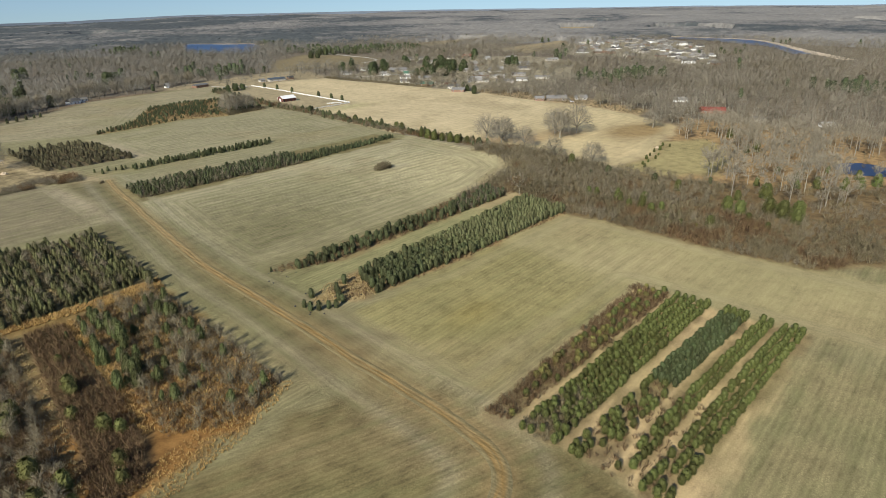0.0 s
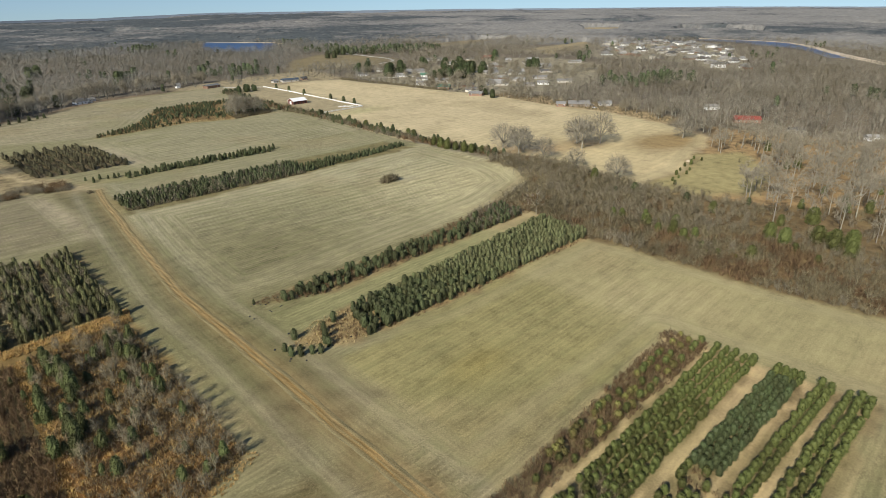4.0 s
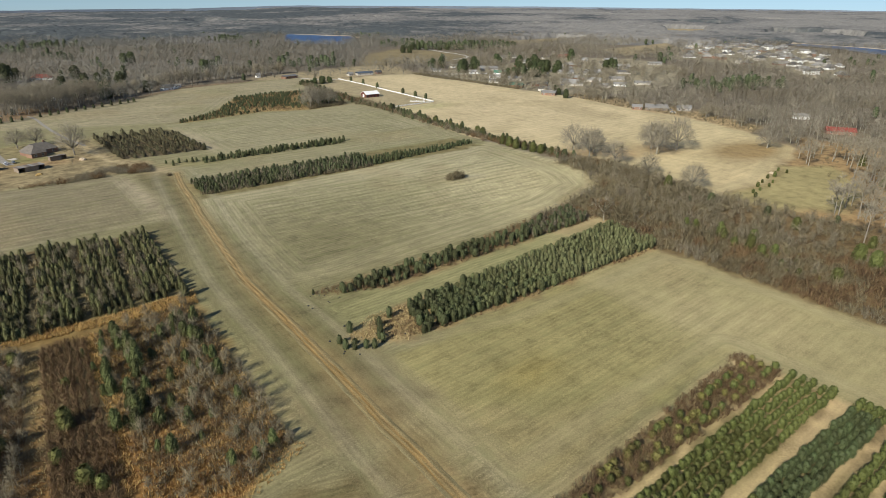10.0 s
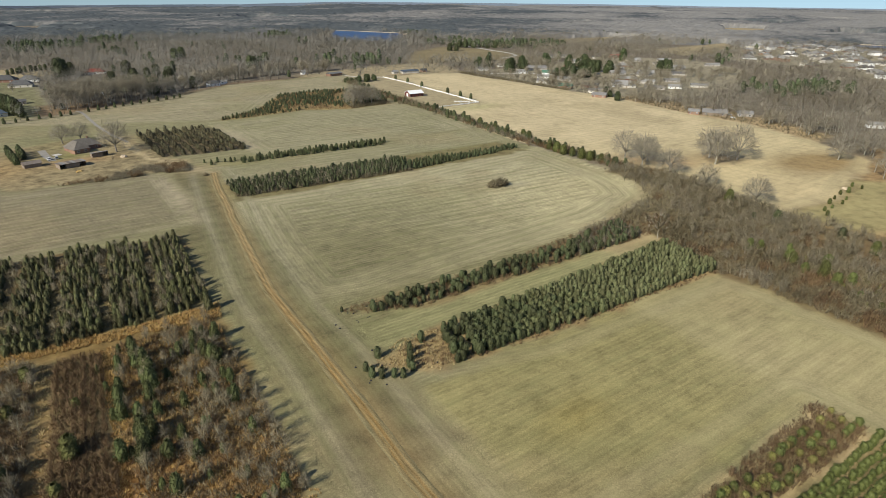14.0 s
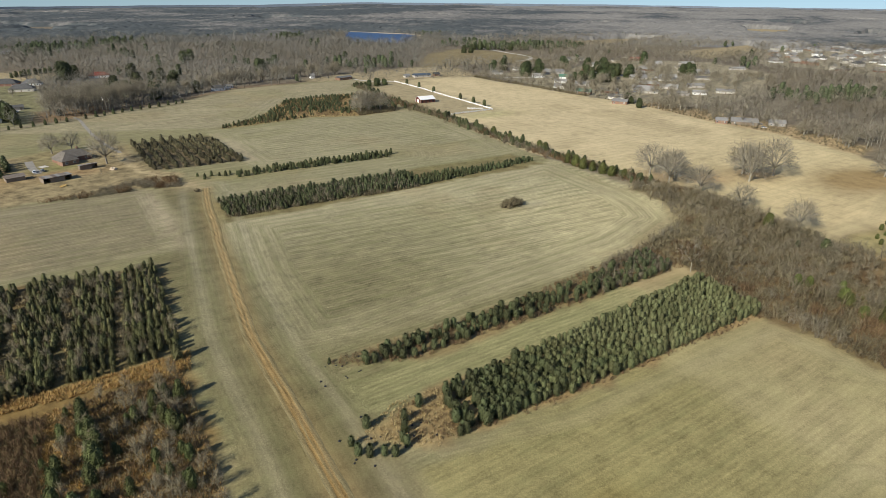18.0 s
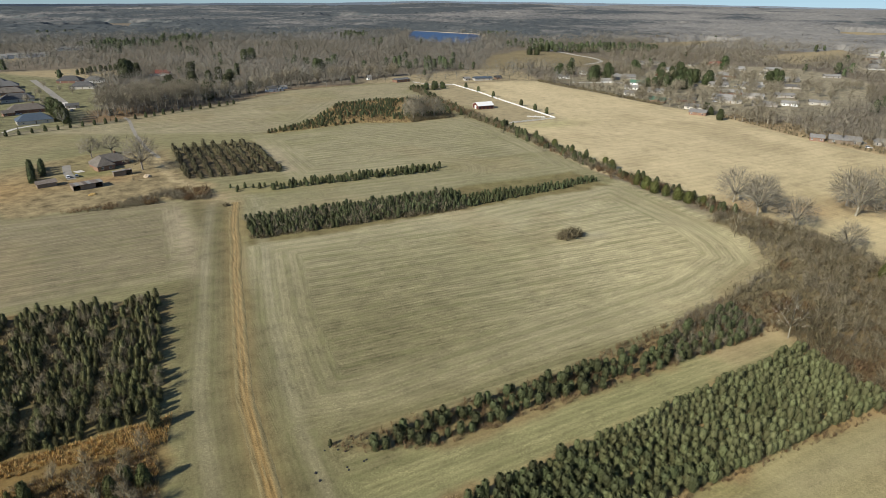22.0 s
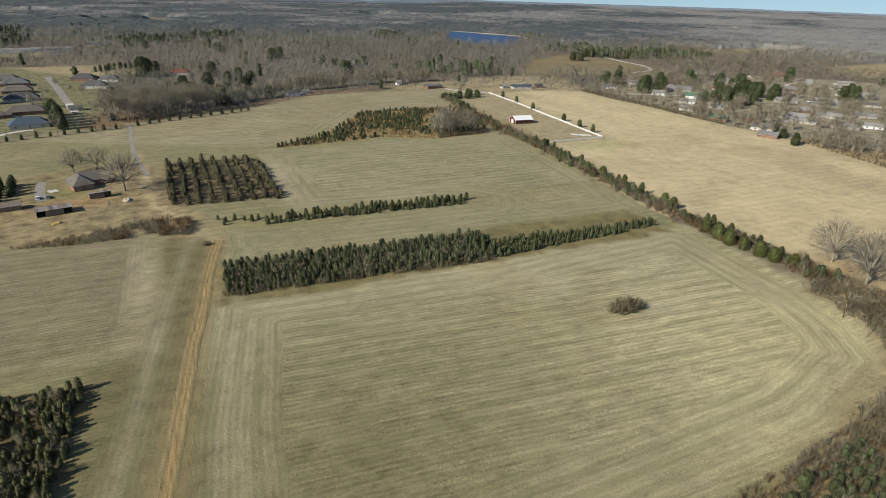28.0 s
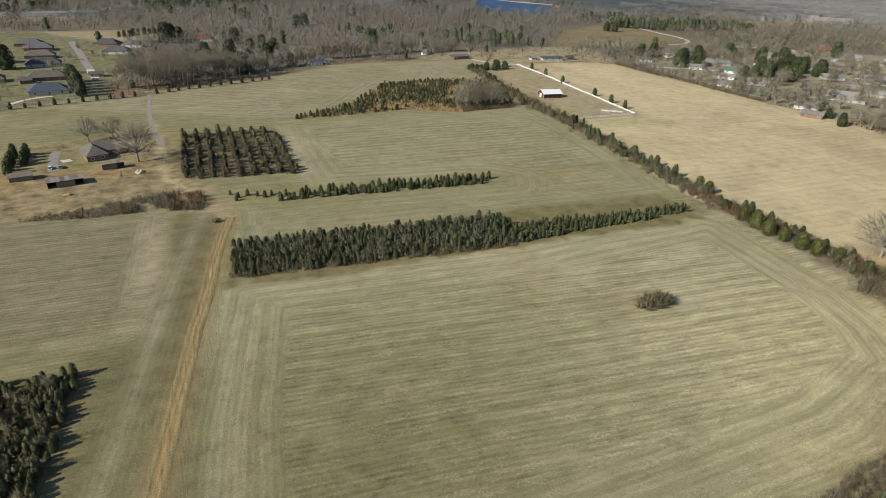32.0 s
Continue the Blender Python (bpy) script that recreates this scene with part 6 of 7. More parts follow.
# ---- buildings ----
def house(x, y, rz, w, d, h, wall, roof, label, pitch=0.5, hip=True, z=None, windows=3, chimney=False, porch=False, group="houses", name="house", detail=True):
    """A house of width w and depth d with a hipped or gabled roof."""
    o = thing(name, x, y, float(height(float(x), float(y))) - 0.1 if z is None else z, rz, label, "house", group)
    e, rise = 0.45, d / 2 * pitch
    bm = bmesh.new()
    if hip:
        box(bm, -w / 2, w / 2, -d / 2, d / 2, 0, h)
    else:
        poly(bm, [(-w / 2, -d / 2, 0), (-w / 2, d / 2, 0), (-w / 2, d / 2, h), (-w / 2, 0, h + rise), (-w / 2, -d / 2, h), (w / 2, -d / 2, 0), (w / 2, d / 2, 0), (w / 2, d / 2, h), (w / 2, 0, h + rise), (w / 2, -d / 2, h)],
             [(0, 4, 3, 2, 1), (5, 6, 7, 8, 9), (0, 5, 9, 4), (1, 2, 7, 6), (4, 9, 8, 3), (3, 8, 7, 2), (0, 1, 6, 5)])
    part("wall", bm, wall, o)
    bm = bmesh.new()
    r = w / 2 - (d / 2 * 0.9 if hip else -e)
    a, b, lo, t = w / 2 + e, d / 2 + e, h - e * pitch + 0.04, 0.18
    pts = [(-a, -b, lo), (a, -b, lo), (a, b, lo), (-a, b, lo), (-r, 0, h + rise + 0.06), (r, 0, h + rise + 0.06)]
    pts += [(p, q, s + t) for p, q, s in pts]
    poly(bm, pts, [(6, 7, 11, 10), (7, 8, 11), (8, 9, 10, 11), (9, 6, 10), (0, 4, 5, 1), (1, 5, 2), (2, 5, 4, 3), (3, 4, 0), (0, 1, 7, 6), (1, 2, 8, 7), (2, 3, 9, 8), (3, 0, 6, 9)])
    part("roof", bm, roof, o)
    if detail:
        for side in (-1, 1):
            for k in range(windows):
                u = -w / 2 + w * (k + 0.5) / windows + (0.25 if k % 2 else -0.2)
                if side < 0 and k == windows // 2:
                    dr = part("door", boxed(u - 0.5, u + 0.5, -d / 2 - 0.05, -d / 2 + 0.02, 0.1, 2.15), M_WOOD, o)
                    continue
                y0 = side * (d / 2 + 0.02)
                wi = part("window", boxed(u - 0.65, u + 0.65, y0 - 0.04, y0 + 0.04, 0.9, 2.2), M_WHITE, o)
                pn = part("pane", boxed(u - 0.55, u + 0.55, y0 - 0.06, y0 + 0.06, 1.0, 2.1), M_GLASS, wi)
    if chimney:
        part("chimney", boxed(w * 0.18, w * 0.18 + 1.1, -0.5, 0.5, h, h + rise + 1.3), M_BRICK, o)
    if porch:
        part("porch", boxed(-w * 0.2, w * 0.2, -d / 2 - 2.2, -d / 2, h - 0.35, h - 0.2), M_WHITE, o)
        for u in (-0.19, 0, 0.19):
            part("post", boxed(w * u - 0.08, w * u + 0.08, -d / 2 - 2.1, -d / 2 - 1.94, 0, h - 0.35), M_WHITE, o)
    return o


# the farmhouse and its yard
fh = house(75, 487.5, 22, 19, 10, 3.0, M_BRICK, M_BROWNSHINGLE, "brown-roofed brick farmhouse with a wide front wing and chimney", 0.75, True, chimney=True, group="farm buildings")
part("front_wall", boxed(-11, -1.5, -11, -4.4, 0, 3.0), M_BRICK, fh)
bm = poly(bmesh.new(), [(-11.5, -11.5, 2.75), (-1, -11.5, 2.75), (-1, 0.5, 2.75), (-11.5, 0.5, 2.75), (-6.2, -6.5, 6.9), (-6.2, -1.5, 6.9), (-11.5, -11.5, 2.95), (-1, -11.5, 2.95), (-1, 0.5, 2.95), (-11.5, 0.5, 2.95), (-6.2, -6.5, 7.1), (-6.2, -1.5, 7.1)],
          [(6, 7, 10), (7, 8, 11, 10), (8, 9, 11), (9, 6, 10, 11), (0, 4, 1), (1, 4, 5, 2), (2, 5, 3), (3, 5, 4, 0), (0, 1, 7, 6), (1, 2, 8, 7), (2, 3, 9, 8), (3, 0, 6, 9)])
part("front_roof", bm, M_BROWNSHINGLE, fh)
for u in (-8.6, -4.0):
    wi = part("window", boxed(u - 0.8, u + 0.8, -11.06, -10.97, 0.9, 2.3), M_WHITE, fh)
    part("pane", boxed(u - 0.65, u + 0.65, -11.09, -10.95, 1.05, 2.15), M_GLASS, wi)


def open_shed(x, y, rz, w, d, label, bays=4, boarded=()):
    """A pole shed, open in front, with a low tin roof."""
    o = thing("shed", x, y, float(height(float(x), float(y))), rz, label, "shed", "farm buildings")
    part("back_wall", boxed(-w / 2, w / 2, d / 2 - 0.12, d / 2, 0, 2.5), M_WOOD, o)
    for s in (-1, 1):
        part("side_wall", boxed(s * w / 2 - 0.06, s * w / 2 + 0.06, -d / 2, d / 2 - 0.12, 0, 2.6), M_WOOD, o)
    for k in range(1, bays):
        u = -w / 2 + w * k / bays
        part("post", boxed(u - 0.1, u + 0.1, -d / 2, -d / 2 + 0.2, 0, 2.8), M_WOOD, o)
        part("partition", boxed(u - 0.04, u + 0.04, -d / 2 + 0.2, d / 2 - 0.12, 0, 2.4), M_WOOD, o)
    for k in boarded:
        u = -w / 2 + w * k / bays
        part("front_panel", boxed(u + 0.12, u + w / bays - 0.12, -d / 2 + 0.02, -d / 2 + 0.1, 0, 2.5), M_WOOD, o)
    for k in range(bays * 2):
        u0 = -w / 2 - 0.4 + (w + 0.8) * k / (bays * 2)
        u1 = u0 + (w + 0.8) / (bays * 2) - 0.03
        j = 0.03 * (k % 2)
        bm = poly(bmesh.new(), [(u0, -d / 2 - 0.6, 2.85 + j), (u1, -d / 2 - 0.6, 2.85 + j), (u1, d / 2 + 0.4, 2.55 + j), (u0, d / 2 + 0.4, 2.55 + j), (u0, -d / 2 - 0.6, 2.93 + j), (u1, -d / 2 - 0.6, 2.93 + j), (u1, d / 2 + 0.4, 2.63 + j), (u0, d / 2 + 0.4, 2.63 + j)],
             [(4, 5, 6, 7), (3, 2, 1, 0), (0, 1, 5, 4), (1, 2, 6, 5), (2, 3, 7, 6), (3, 0, 4, 7)])
        part("roof_sheet", bm, M_RUST if (k * 5 + bays) % 3 else M_TIN, o, "weathered tin roof sheet")
    return o


open_shed(63.5, 442, 14, 14, 7, "open-fronted pole shed with a patched tin roof", 4, (1, 2))
tagged(house(44.5, 453.5, 14, 9, 5, 2.3, M_WOOD, M_RUST, "x", 0.45, False, windows=1, name="shed"), "small weathered shed with a rusty tin roof", "shed", "farm buildings")
open_shed(81, 461, 14, 9.5, 3.2, "low lumber rack with a rusty tin cover", 3, (0, 1))


def car(x, y, rz, paint, label):
    o = thing("car", x, y, float(height(float(x), float(y))) + 0.03, rz, label, "car", "parked cars")
    bm = poly(bmesh.new(), [(-2.3, s * 0.88, z) for s in (-1, 1) for z in (0.35, 0.85)] + [(2.3, s * 0.86, z) for s in (-1, 1) for z in (0.35, 0.72)] + [(1.0, s * 0.9, 0.95) for s in (-1, 1)],
              [(0, 1, 8, 5, 4), (2, 6, 7, 9, 3), (0, 2, 3, 1), (4, 5, 7, 6), (1, 3, 9, 8), (8, 9, 7, 5), (0, 4, 6, 2)])
    bmesh.ops.bevel(bm, geom=bm.edges[:], offset=0.07, segments=2, affect="EDGES")
    part("body", bm, paint, o)
    part("cabin", poly(bmesh.new(), [(-2.1, -0.75, 0.88), (-2.1, 0.75, 0.88), (0.95, 0.75, 0.93), (0.95, -0.75, 0.93), (-1.7, -0.6, 1.5), (-1.7, 0.6, 1.5), (0.1, 0.6, 1.5), (0.1, -0.6, 1.5)],
         [(0, 1, 5, 4), (1, 2, 6, 5), (2, 3, 7, 6), (3, 0, 4, 7), (0, 3, 2, 1), (4, 5, 6, 7)]), M_GLASS, o)
    part("roof", boxed(-1.72, 0.12, -0.62, 0.62, 1.49, 1.54, 0.02), paint, o)
    for u in (-1.45, 1.4):
        for s in (-1, 1):
            bm = bmesh.new()
            bmesh.ops.create_cone(bm, cap_ends=True, segments=14, radius1=0.33, radius2=0.33, depth=0.22, matrix=pose(u, s * 0.8, 0.33, 90))
            wh = part("wheel", bm, M_TYRE, o)
            bm = bmesh.new()
            bmesh.ops.create_cone(bm, cap_ends=True, segments=12, radius1=0.2, radius2=0.2, depth=0.24, matrix=pose(u, s * 0.8, 0.33, 90))
            part("rim", bm, M_TIN, wh)
    return o


car(54, 466.5, 95, M_CARW, "white car parked on the farm drive")
car(58.2, 467, 97, M_CARG, "silver car parked on the farm drive")
ribbon("pavement", [(56, 462), (54.5, 470), (53, 480), (52, 496)], [(-2.2, -0.03), (-1.1, 0.02), (1.1, 0.02), (2.2, -0.03)], M_GRAVEL, "grey gravel drive beside the farmhouse", "drive", 0.07)
ribbon("pavement", [(57, 477), (61, 479)], [(-2.4, 0), (2.4, 0)], M_CONCRETE, "pale concrete pad by the farmhouse", "drive", 0.1)
ribbon("road", [(102.5, 492), (97, 524), (94, 556), (92, 590), (91, 625), (88, 640)], [(-1.2, -0.05), (0, 0.0), (1.2, -0.05)], M_GRAVEL, "narrow grey lane across the grass", "road", 0.07)
for x, y, q, v in ((91.8, 468, 1.85, 1), (65.5, 510, 1.3, 0), (77, 514, 1.15, 3)):
    OAK.plant(x, y, q, "spreading leafless oak beside the farmhouse", "tree", "yard oaks", variant=v)
for x, y in ((34.2, 493), (34.9, 488), (35.4, 483), (35.9, 478), (36.4, 473), (36.9, 468), (37.3, 463), (40.2, 492), (40.8, 487), (41.2, 481.5), (41.6, 476)):
    CEDAR.plant(x + rng.normal() * 0.3, y, float(rng.uniform(1.2, 1.45)), "dark dense cedar in a windbreak by the drive", "tree", "windbreak cedars")
joined("brush", SHRUBS, scatter([(86, 480), (96, 482), (95, 490), (84, 489)], 2.0, 0.7, 0.5, 0.9), M_BRUSH, "leafless shrubs beside the farmhouse", "brush")
SAPLING.plant(86, 443, 0.7, "small leafless tree in the farmyard", "tree")


def mound(x, y, s, material, label, name, category):
    o = thing(name, x, y, float(height(float(x), float(y))) - 0.05, float(rng.uniform(0, 90)), label, category)
    bm = bmesh.new()
    bmesh.ops.create_icosphere(bm, subdivisions=3, radius=1)
    for v in bm.verts:
        n = noise.noise(v.co * 2.3 + Vector((x, y, 0)))
        v.co = Vector((v.co.x * s * (1.3 + n * 0.4), v.co.y * s * (0.9 + n * 0.4), max(0, v.co.z) * s * (0.6 + n * 0.4)))
    part("heap", bm, material, o)
    return o


mound(66, 427, 1.6, M_STRAW, "pale straw heap in the farmyard", "straw_heap", "heap")
mound(93, 451, 2.0, M_SAND, "pale earth heap in the farmyard", "earth_heap", "heap")

# red barn with a white roof, rail fence, pear trees
barn = thing("barn", 378, 556, float(height(378.0, 556.0)), -4, "red barn with a white metal roof", "barn", "farm buildings")
w, d, h, rise = 15.5, 10.5, 3.4, 2.2
part("wall", poly(bmesh.new(), [(-w / 2, -d / 2, 0), (-w / 2, d / 2, 0), (-w / 2, d / 2, h), (-w / 2, 0, h + rise), (-w / 2, -d / 2, h), (w / 2, -d / 2, 0), (w / 2, d / 2, 0), (w / 2, d / 2, h), (w / 2, 0, h + rise), (w / 2, -d / 2, h)],
     [(0, 4, 3, 2, 1), (5, 6, 7, 8, 9), (0, 5, 9, 4), (1, 2, 7, 6), (4, 9, 8, 3), (3, 8, 7, 2), (0, 1, 6, 5)]), M_RED, barn)
for s in (-1, 1):
    for k in range(12):
        u0, u1 = -w / 2 - 0.5 + (w + 1) * k / 12, -w / 2 - 0.5 + (w + 1) * (k + 1) / 12 - 0.04
        z0, z1 = h - 0.25, h + rise + 0.1
        bm = poly(bmesh.new(), [(u0, s * (d / 2 + 0.7), z0), (u1, s * (d / 2 + 0.7), z0), (u1, 0, z1), (u0, 0, z1), (u0, s * (d / 2 + 0.7), z0 + 0.1), (u1, s * (d / 2 + 0.7), z0 + 0.1), (u1, 0, z1 + 0.1), (u0, 0, z1 + 0.1)],
                  [(4, 5, 6, 7), (3, 2, 1, 0), (0, 1, 5, 4), (1, 2, 6, 5), (3, 0, 4, 7)])
        part("roof_panel", bm, M_WHITE, barn)
part("door", boxed(-w / 2 - 0.08, -w / 2 - 0.02, -1.7, 1.7, 0, 3.0), M_WHITE, barn, "white sliding door")
for k in range(4):
    u = -w / 2 + w * (k + 0.5) / 4
    part("stall_door", boxed(u - 0.7, u + 0.7, -d / 2 - 0.07, -d / 2 - 0.01, 0, 2.3), M_DARK, barn)
for s in (-1, 1):
    part("trim", boxed(-w / 2 - 0.06, -w / 2 + 0.02, s * d / 2 - 0.1, s * d / 2 + 0.1, 0, h - 0.3), M_WHITE, barn)


def rail_fence(line, label, material=M_WHITE, high=1.35, gap=2.6, rails=(0.35, 0.75, 1.15), thick=0.05, plank=0.2, group="fences"):
    q = dense(line, gap)
    o = thing("fence", float(q[0][0]), float(q[0][1]), 0, 0, label, "fence", group)
    post = mesh_np("post", *_box_arrays(0.14, 0.14, high), [material])
    for x, y in q:
        p = new("post", post)
        p.parent, p.location = o, (x - q[0][0], y - q[0][1], float(height(float(x), float(y))) - 0.05)
    step = 10
    for k in range(0, len(q) - 1, step):
        a, b = q[k], q[min(k + step, len(q) - 1)]
        for z in rails:
            dx, dy = b - a
            ln = math.hypot(dx, dy)
            me = mesh_np("rail", *_box_arrays(ln, thick, plank), [material])
            p = new("rail", me)
            p.parent = o
            c = (a + b) / 2
            p.matrix_basis = pose(c[0] - q[0][0], c[1] - q[0][1], float(height(float(c[0]), float(c[1]))) + z, 0, 0, math.degrees(math.atan2(dy, dx)))
    return o


def _box_arrays(x, y, z):
    v = [(sx * x / 2, sy * y / 2, sz * z) for sx in (-1, 1) for sy in (-1, 1) for sz in (0, 1)]
    return np.array(v), np.array([(0, 1, 3, 2), (4, 6, 7, 5), (0, 4, 5, 1), (2, 3, 7, 6), (0, 2, 6, 4), (1, 5, 7, 3)])


rail_fence([(423, 696), (421, 640), (417, 590), (413, 545), (409.5, 491)], "long white board fence beside the tan field", plank=0.28)
rail_fence([(409.5, 491), (390, 490), (362, 488.5)], "white board fence across the paddock's end", plank=0.24)
rail_fence([(393, 500), (399, 504)], "short white jump rail in the paddock", gap=1.6)
rail_fence([(391, 505), (403, 497)], "short white jump rail in the paddock", gap=1.6)
for x, y in ((424, 668), (422, 638), (419, 604), (416, 551), (414.5, 527), (413, 508)):
    HOLLY.plant(x, y, 1.55, "round dark evergreen tree along a white fence", "tree", "fence trees", 1.15)
for x, y, q in ((373, 672, 0.6), (380, 676, 0.75), (387, 672, 0.7), (393, 680, 0.8), (400, 676, 0.7), (384, 684, 0.6), (405, 688, 0.6), (396, 690, 0.7)):
    BIG_EVERGREEN.plant(x, y, q, "dense dark evergreen in a clump by the lane", "tree", "lane evergreens", 0.85)

ribbon("road", [(391, 735), (402, 712), (421, 700), (427, 694)], [(-2, -0.03), (0, 0.02), (2, -0.03)], M_CONCRETE, "pale drive to the paddock", "road", 0.08)
house(380, 742, 10, 18, 9, 3.0, M_BRICK, M_SHINGLE, "low brick house with a grey roof at the field's end", 0.3, False)
house(474, 716, -8, 22, 9, 2.8, M_SIDING, M_BLUEROOF, "long house with a blue-grey metal roof", 0.35, False)
house(496, 716, -8, 7, 7, 2.6, M_BRICK, M_SHINGLE, "small brick outbuilding with a dark roof", 0.5, False)
house(456, 722, 0, 7, 6, 2.6, M_SIDING, M_TIN, "small pale garage beside a long house", 0.5, False, windows=2)
house(229, 729, 8, 12, 8, 3.2, M_WHITE, M_SHINGLE, "white cottage under bare trees", 0.6, False)
house(243, 740, 8, 7, 5, 2.6, M_WHITE, M_TIN, "small white shed under bare trees", 0.5, False, windows=2)
house(352, 772, 0, 5, 5, 3.2, M_WHITE, M_TIN, "tall white shed at the wood's edge", 0.9, False, windows=2)
rail_fence([(512, 700), (470, 698), (430, 702)], "brown plank fence behind the tan field", M_WOOD, 1.2, 4.0, (0.5, 0.9), plank=0.15)

# pines at the front of the far wood
for x, y, q in ((134, 748, 1.5), (141, 727, 1.3), (156, 757, 1.6), (161, 700, 1.4), (166, 708, 1.2), (181, 716, 1.3), (150, 735, 1.2), (172, 725, 1.1), (206, 722, 1.0), (128, 735, 1.2)):
    EVERGREEN.plant(x, y, q * 0.95, "tall dark pine at the front of a bare wood", "tree", "wood front pines", 1.15)

# houses of the two suburbs
for x, y, rz, w, d, roof, wall, lab in (
        (26, 646, 12, 24, 14, M_BLUEROOF, M_SIDING, "pale ranch house with a blue-grey hipped roof"), (17, 699, 8, 27, 13, M_BROWNSHINGLE, M_BRICK, "brick house with a wide brown hipped roof"),
        (5, 762, 8, 26, 14, M_SHINGLE, M_SIDING, "pale house with a grey hipped roof"), (-5, 808, 5, 24, 13, M_BROWNSHINGLE, M_BRICK, "brick house with a brown hipped roof"),
        (-14, 856, 5, 24, 14, M_SHINGLE, M_BRICK, "brick house with a grey hipped roof"), (-27, 886, 0, 24, 14, M_SHINGLE, M_BRICK, "brick house with a dark hipped roof"),
        (44, 879, -20, 24, 14, M_SHINGLE, M_BRICK, "large brick house with a dark hipped roof"), (57, 824, -12, 22, 13, M_SHINGLE, M_SIDING, "pale house with a grey hipped roof"),
        (67, 868, -10, 18, 12, M_SHINGLE, M_WHITE, "white house with a grey hipped roof"), (-20, 696, 8, 20, 13, M_BROWNSHINGLE, M_BRICK, "brick house with a dark hipped roof"),
        (-58, 765, 8, 22, 13, M_SHINGLE, M_SIDING, "pale house with a grey hipped roof"), (-62, 850, 8, 22, 13, M_SHINGLE, M_BRICK, "brick house with a grey hipped roof"),
        (137, 905, -15, 22, 11, M_REDROOF, M_WHITE, "white house with an orange-red roof")):
    house(x, y, rz, w, d, 3.0, wall, roof, lab, 0.6, True, chimney=w > 25, group="suburb houses")
house(5, 686, 20, 8, 6, 2.6, M_BRICK, M_BROWNSHINGLE, "small brick outbuilding with a brown roof", 0.6, False, windows=2, group="suburb houses")
house(50, 706, 5, 10, 7, 2.6, M_SIDING, M_SHINGLE, "low pale garage at the end of a street", 0.4, False, windows=2, group="suburb houses")
house(122.7, 721, 10, 9, 3, 2.6, M_WHITE, M_WHITE, "white trailer standing in a bare wood", 0.12, False, windows=2, name="trailer")
ribbon("road", [(6, 912), (12.5, 881), (22, 838), (30, 797), (37, 762), (42, 738)], [(-3.2, 0), (0, 0.05), (3.2, 0)], M_GRAVEL, "pale grey suburban street with wide lawns", "road", 0.1, 0.05)
ribbon("pavement", [(42, 738), (46, 715), (50, 697)], [(-3.0, 0), (3.0, 0)], M_CONCRETE, "pale concrete drive at the end of a street", "drive", 0.12)
ribbon("pavement", [(9, 614), (14, 624), (22, 631), (30, 634)], [(-1.8, 0), (1.8, 0)], M_CONCRETE, "pale concrete drive of a ranch house", "drive", 0.1)
for x, y, rz in ((50, 690, 80), (46, 718, 100), (12, 686, 30), (62, 858, 20)):
    car(x, y, rz, M_CARW, "white car parked beside a house")
for x, y, q in ((36, 683, 1.2), (38.5, 672, 1.25), (41, 661, 1.3), (43.5, 651, 1.3), (46, 641, 1.25), (48, 631, 1.1)):
    EVERGREEN.plant(x, y, q * 0.88, "tall dark conifer in a close row between houses", "tree", "tall conifers", 1.1)
for x, y, q in ((-19.7, 750, 1.75), (-35, 782, 1.6), (98.5, 887, 2.0), (103, 893, 1.8)):
    EVERGREEN.plant(x, y, q, "broad dark evergreen tree behind houses", "tree", "yard evergreens", 0.95)
for k in range(9):
    HOLLY.plant(48 + 5.2 * k + rng.normal(), 944 + 4.6 * k + rng.normal(), float(rng.uniform(1.7, 2.3)), "round dark evergreen in a row behind a far field", "tree", "far row evergreens")
line = dense([(-20, 596), (10, 600), (46, 611), (79, 622), (104, 634), (140, 651), (181, 669)], 1.0)
for k in range(0, len(line), 8):
    if abs(line[k][0] - 91) > 4:
        CEDAR.plant(line[k][0], line[k][1], float(rng.uniform(0.7, 1.05)), "small round cedar in a line along the field", "tree", "boundary cedars")
for x, y in ((28, 722), (31, 728), (20, 790), (36, 812), (-8, 676), (14, 742), (48, 790), (20, 850), (-40, 830), (30, 712)):
    YARD_TREE.plant(x, y, float(rng.uniform(0.5, 0.8)), "small leafless yard tree between houses", "tree", "yard trees")
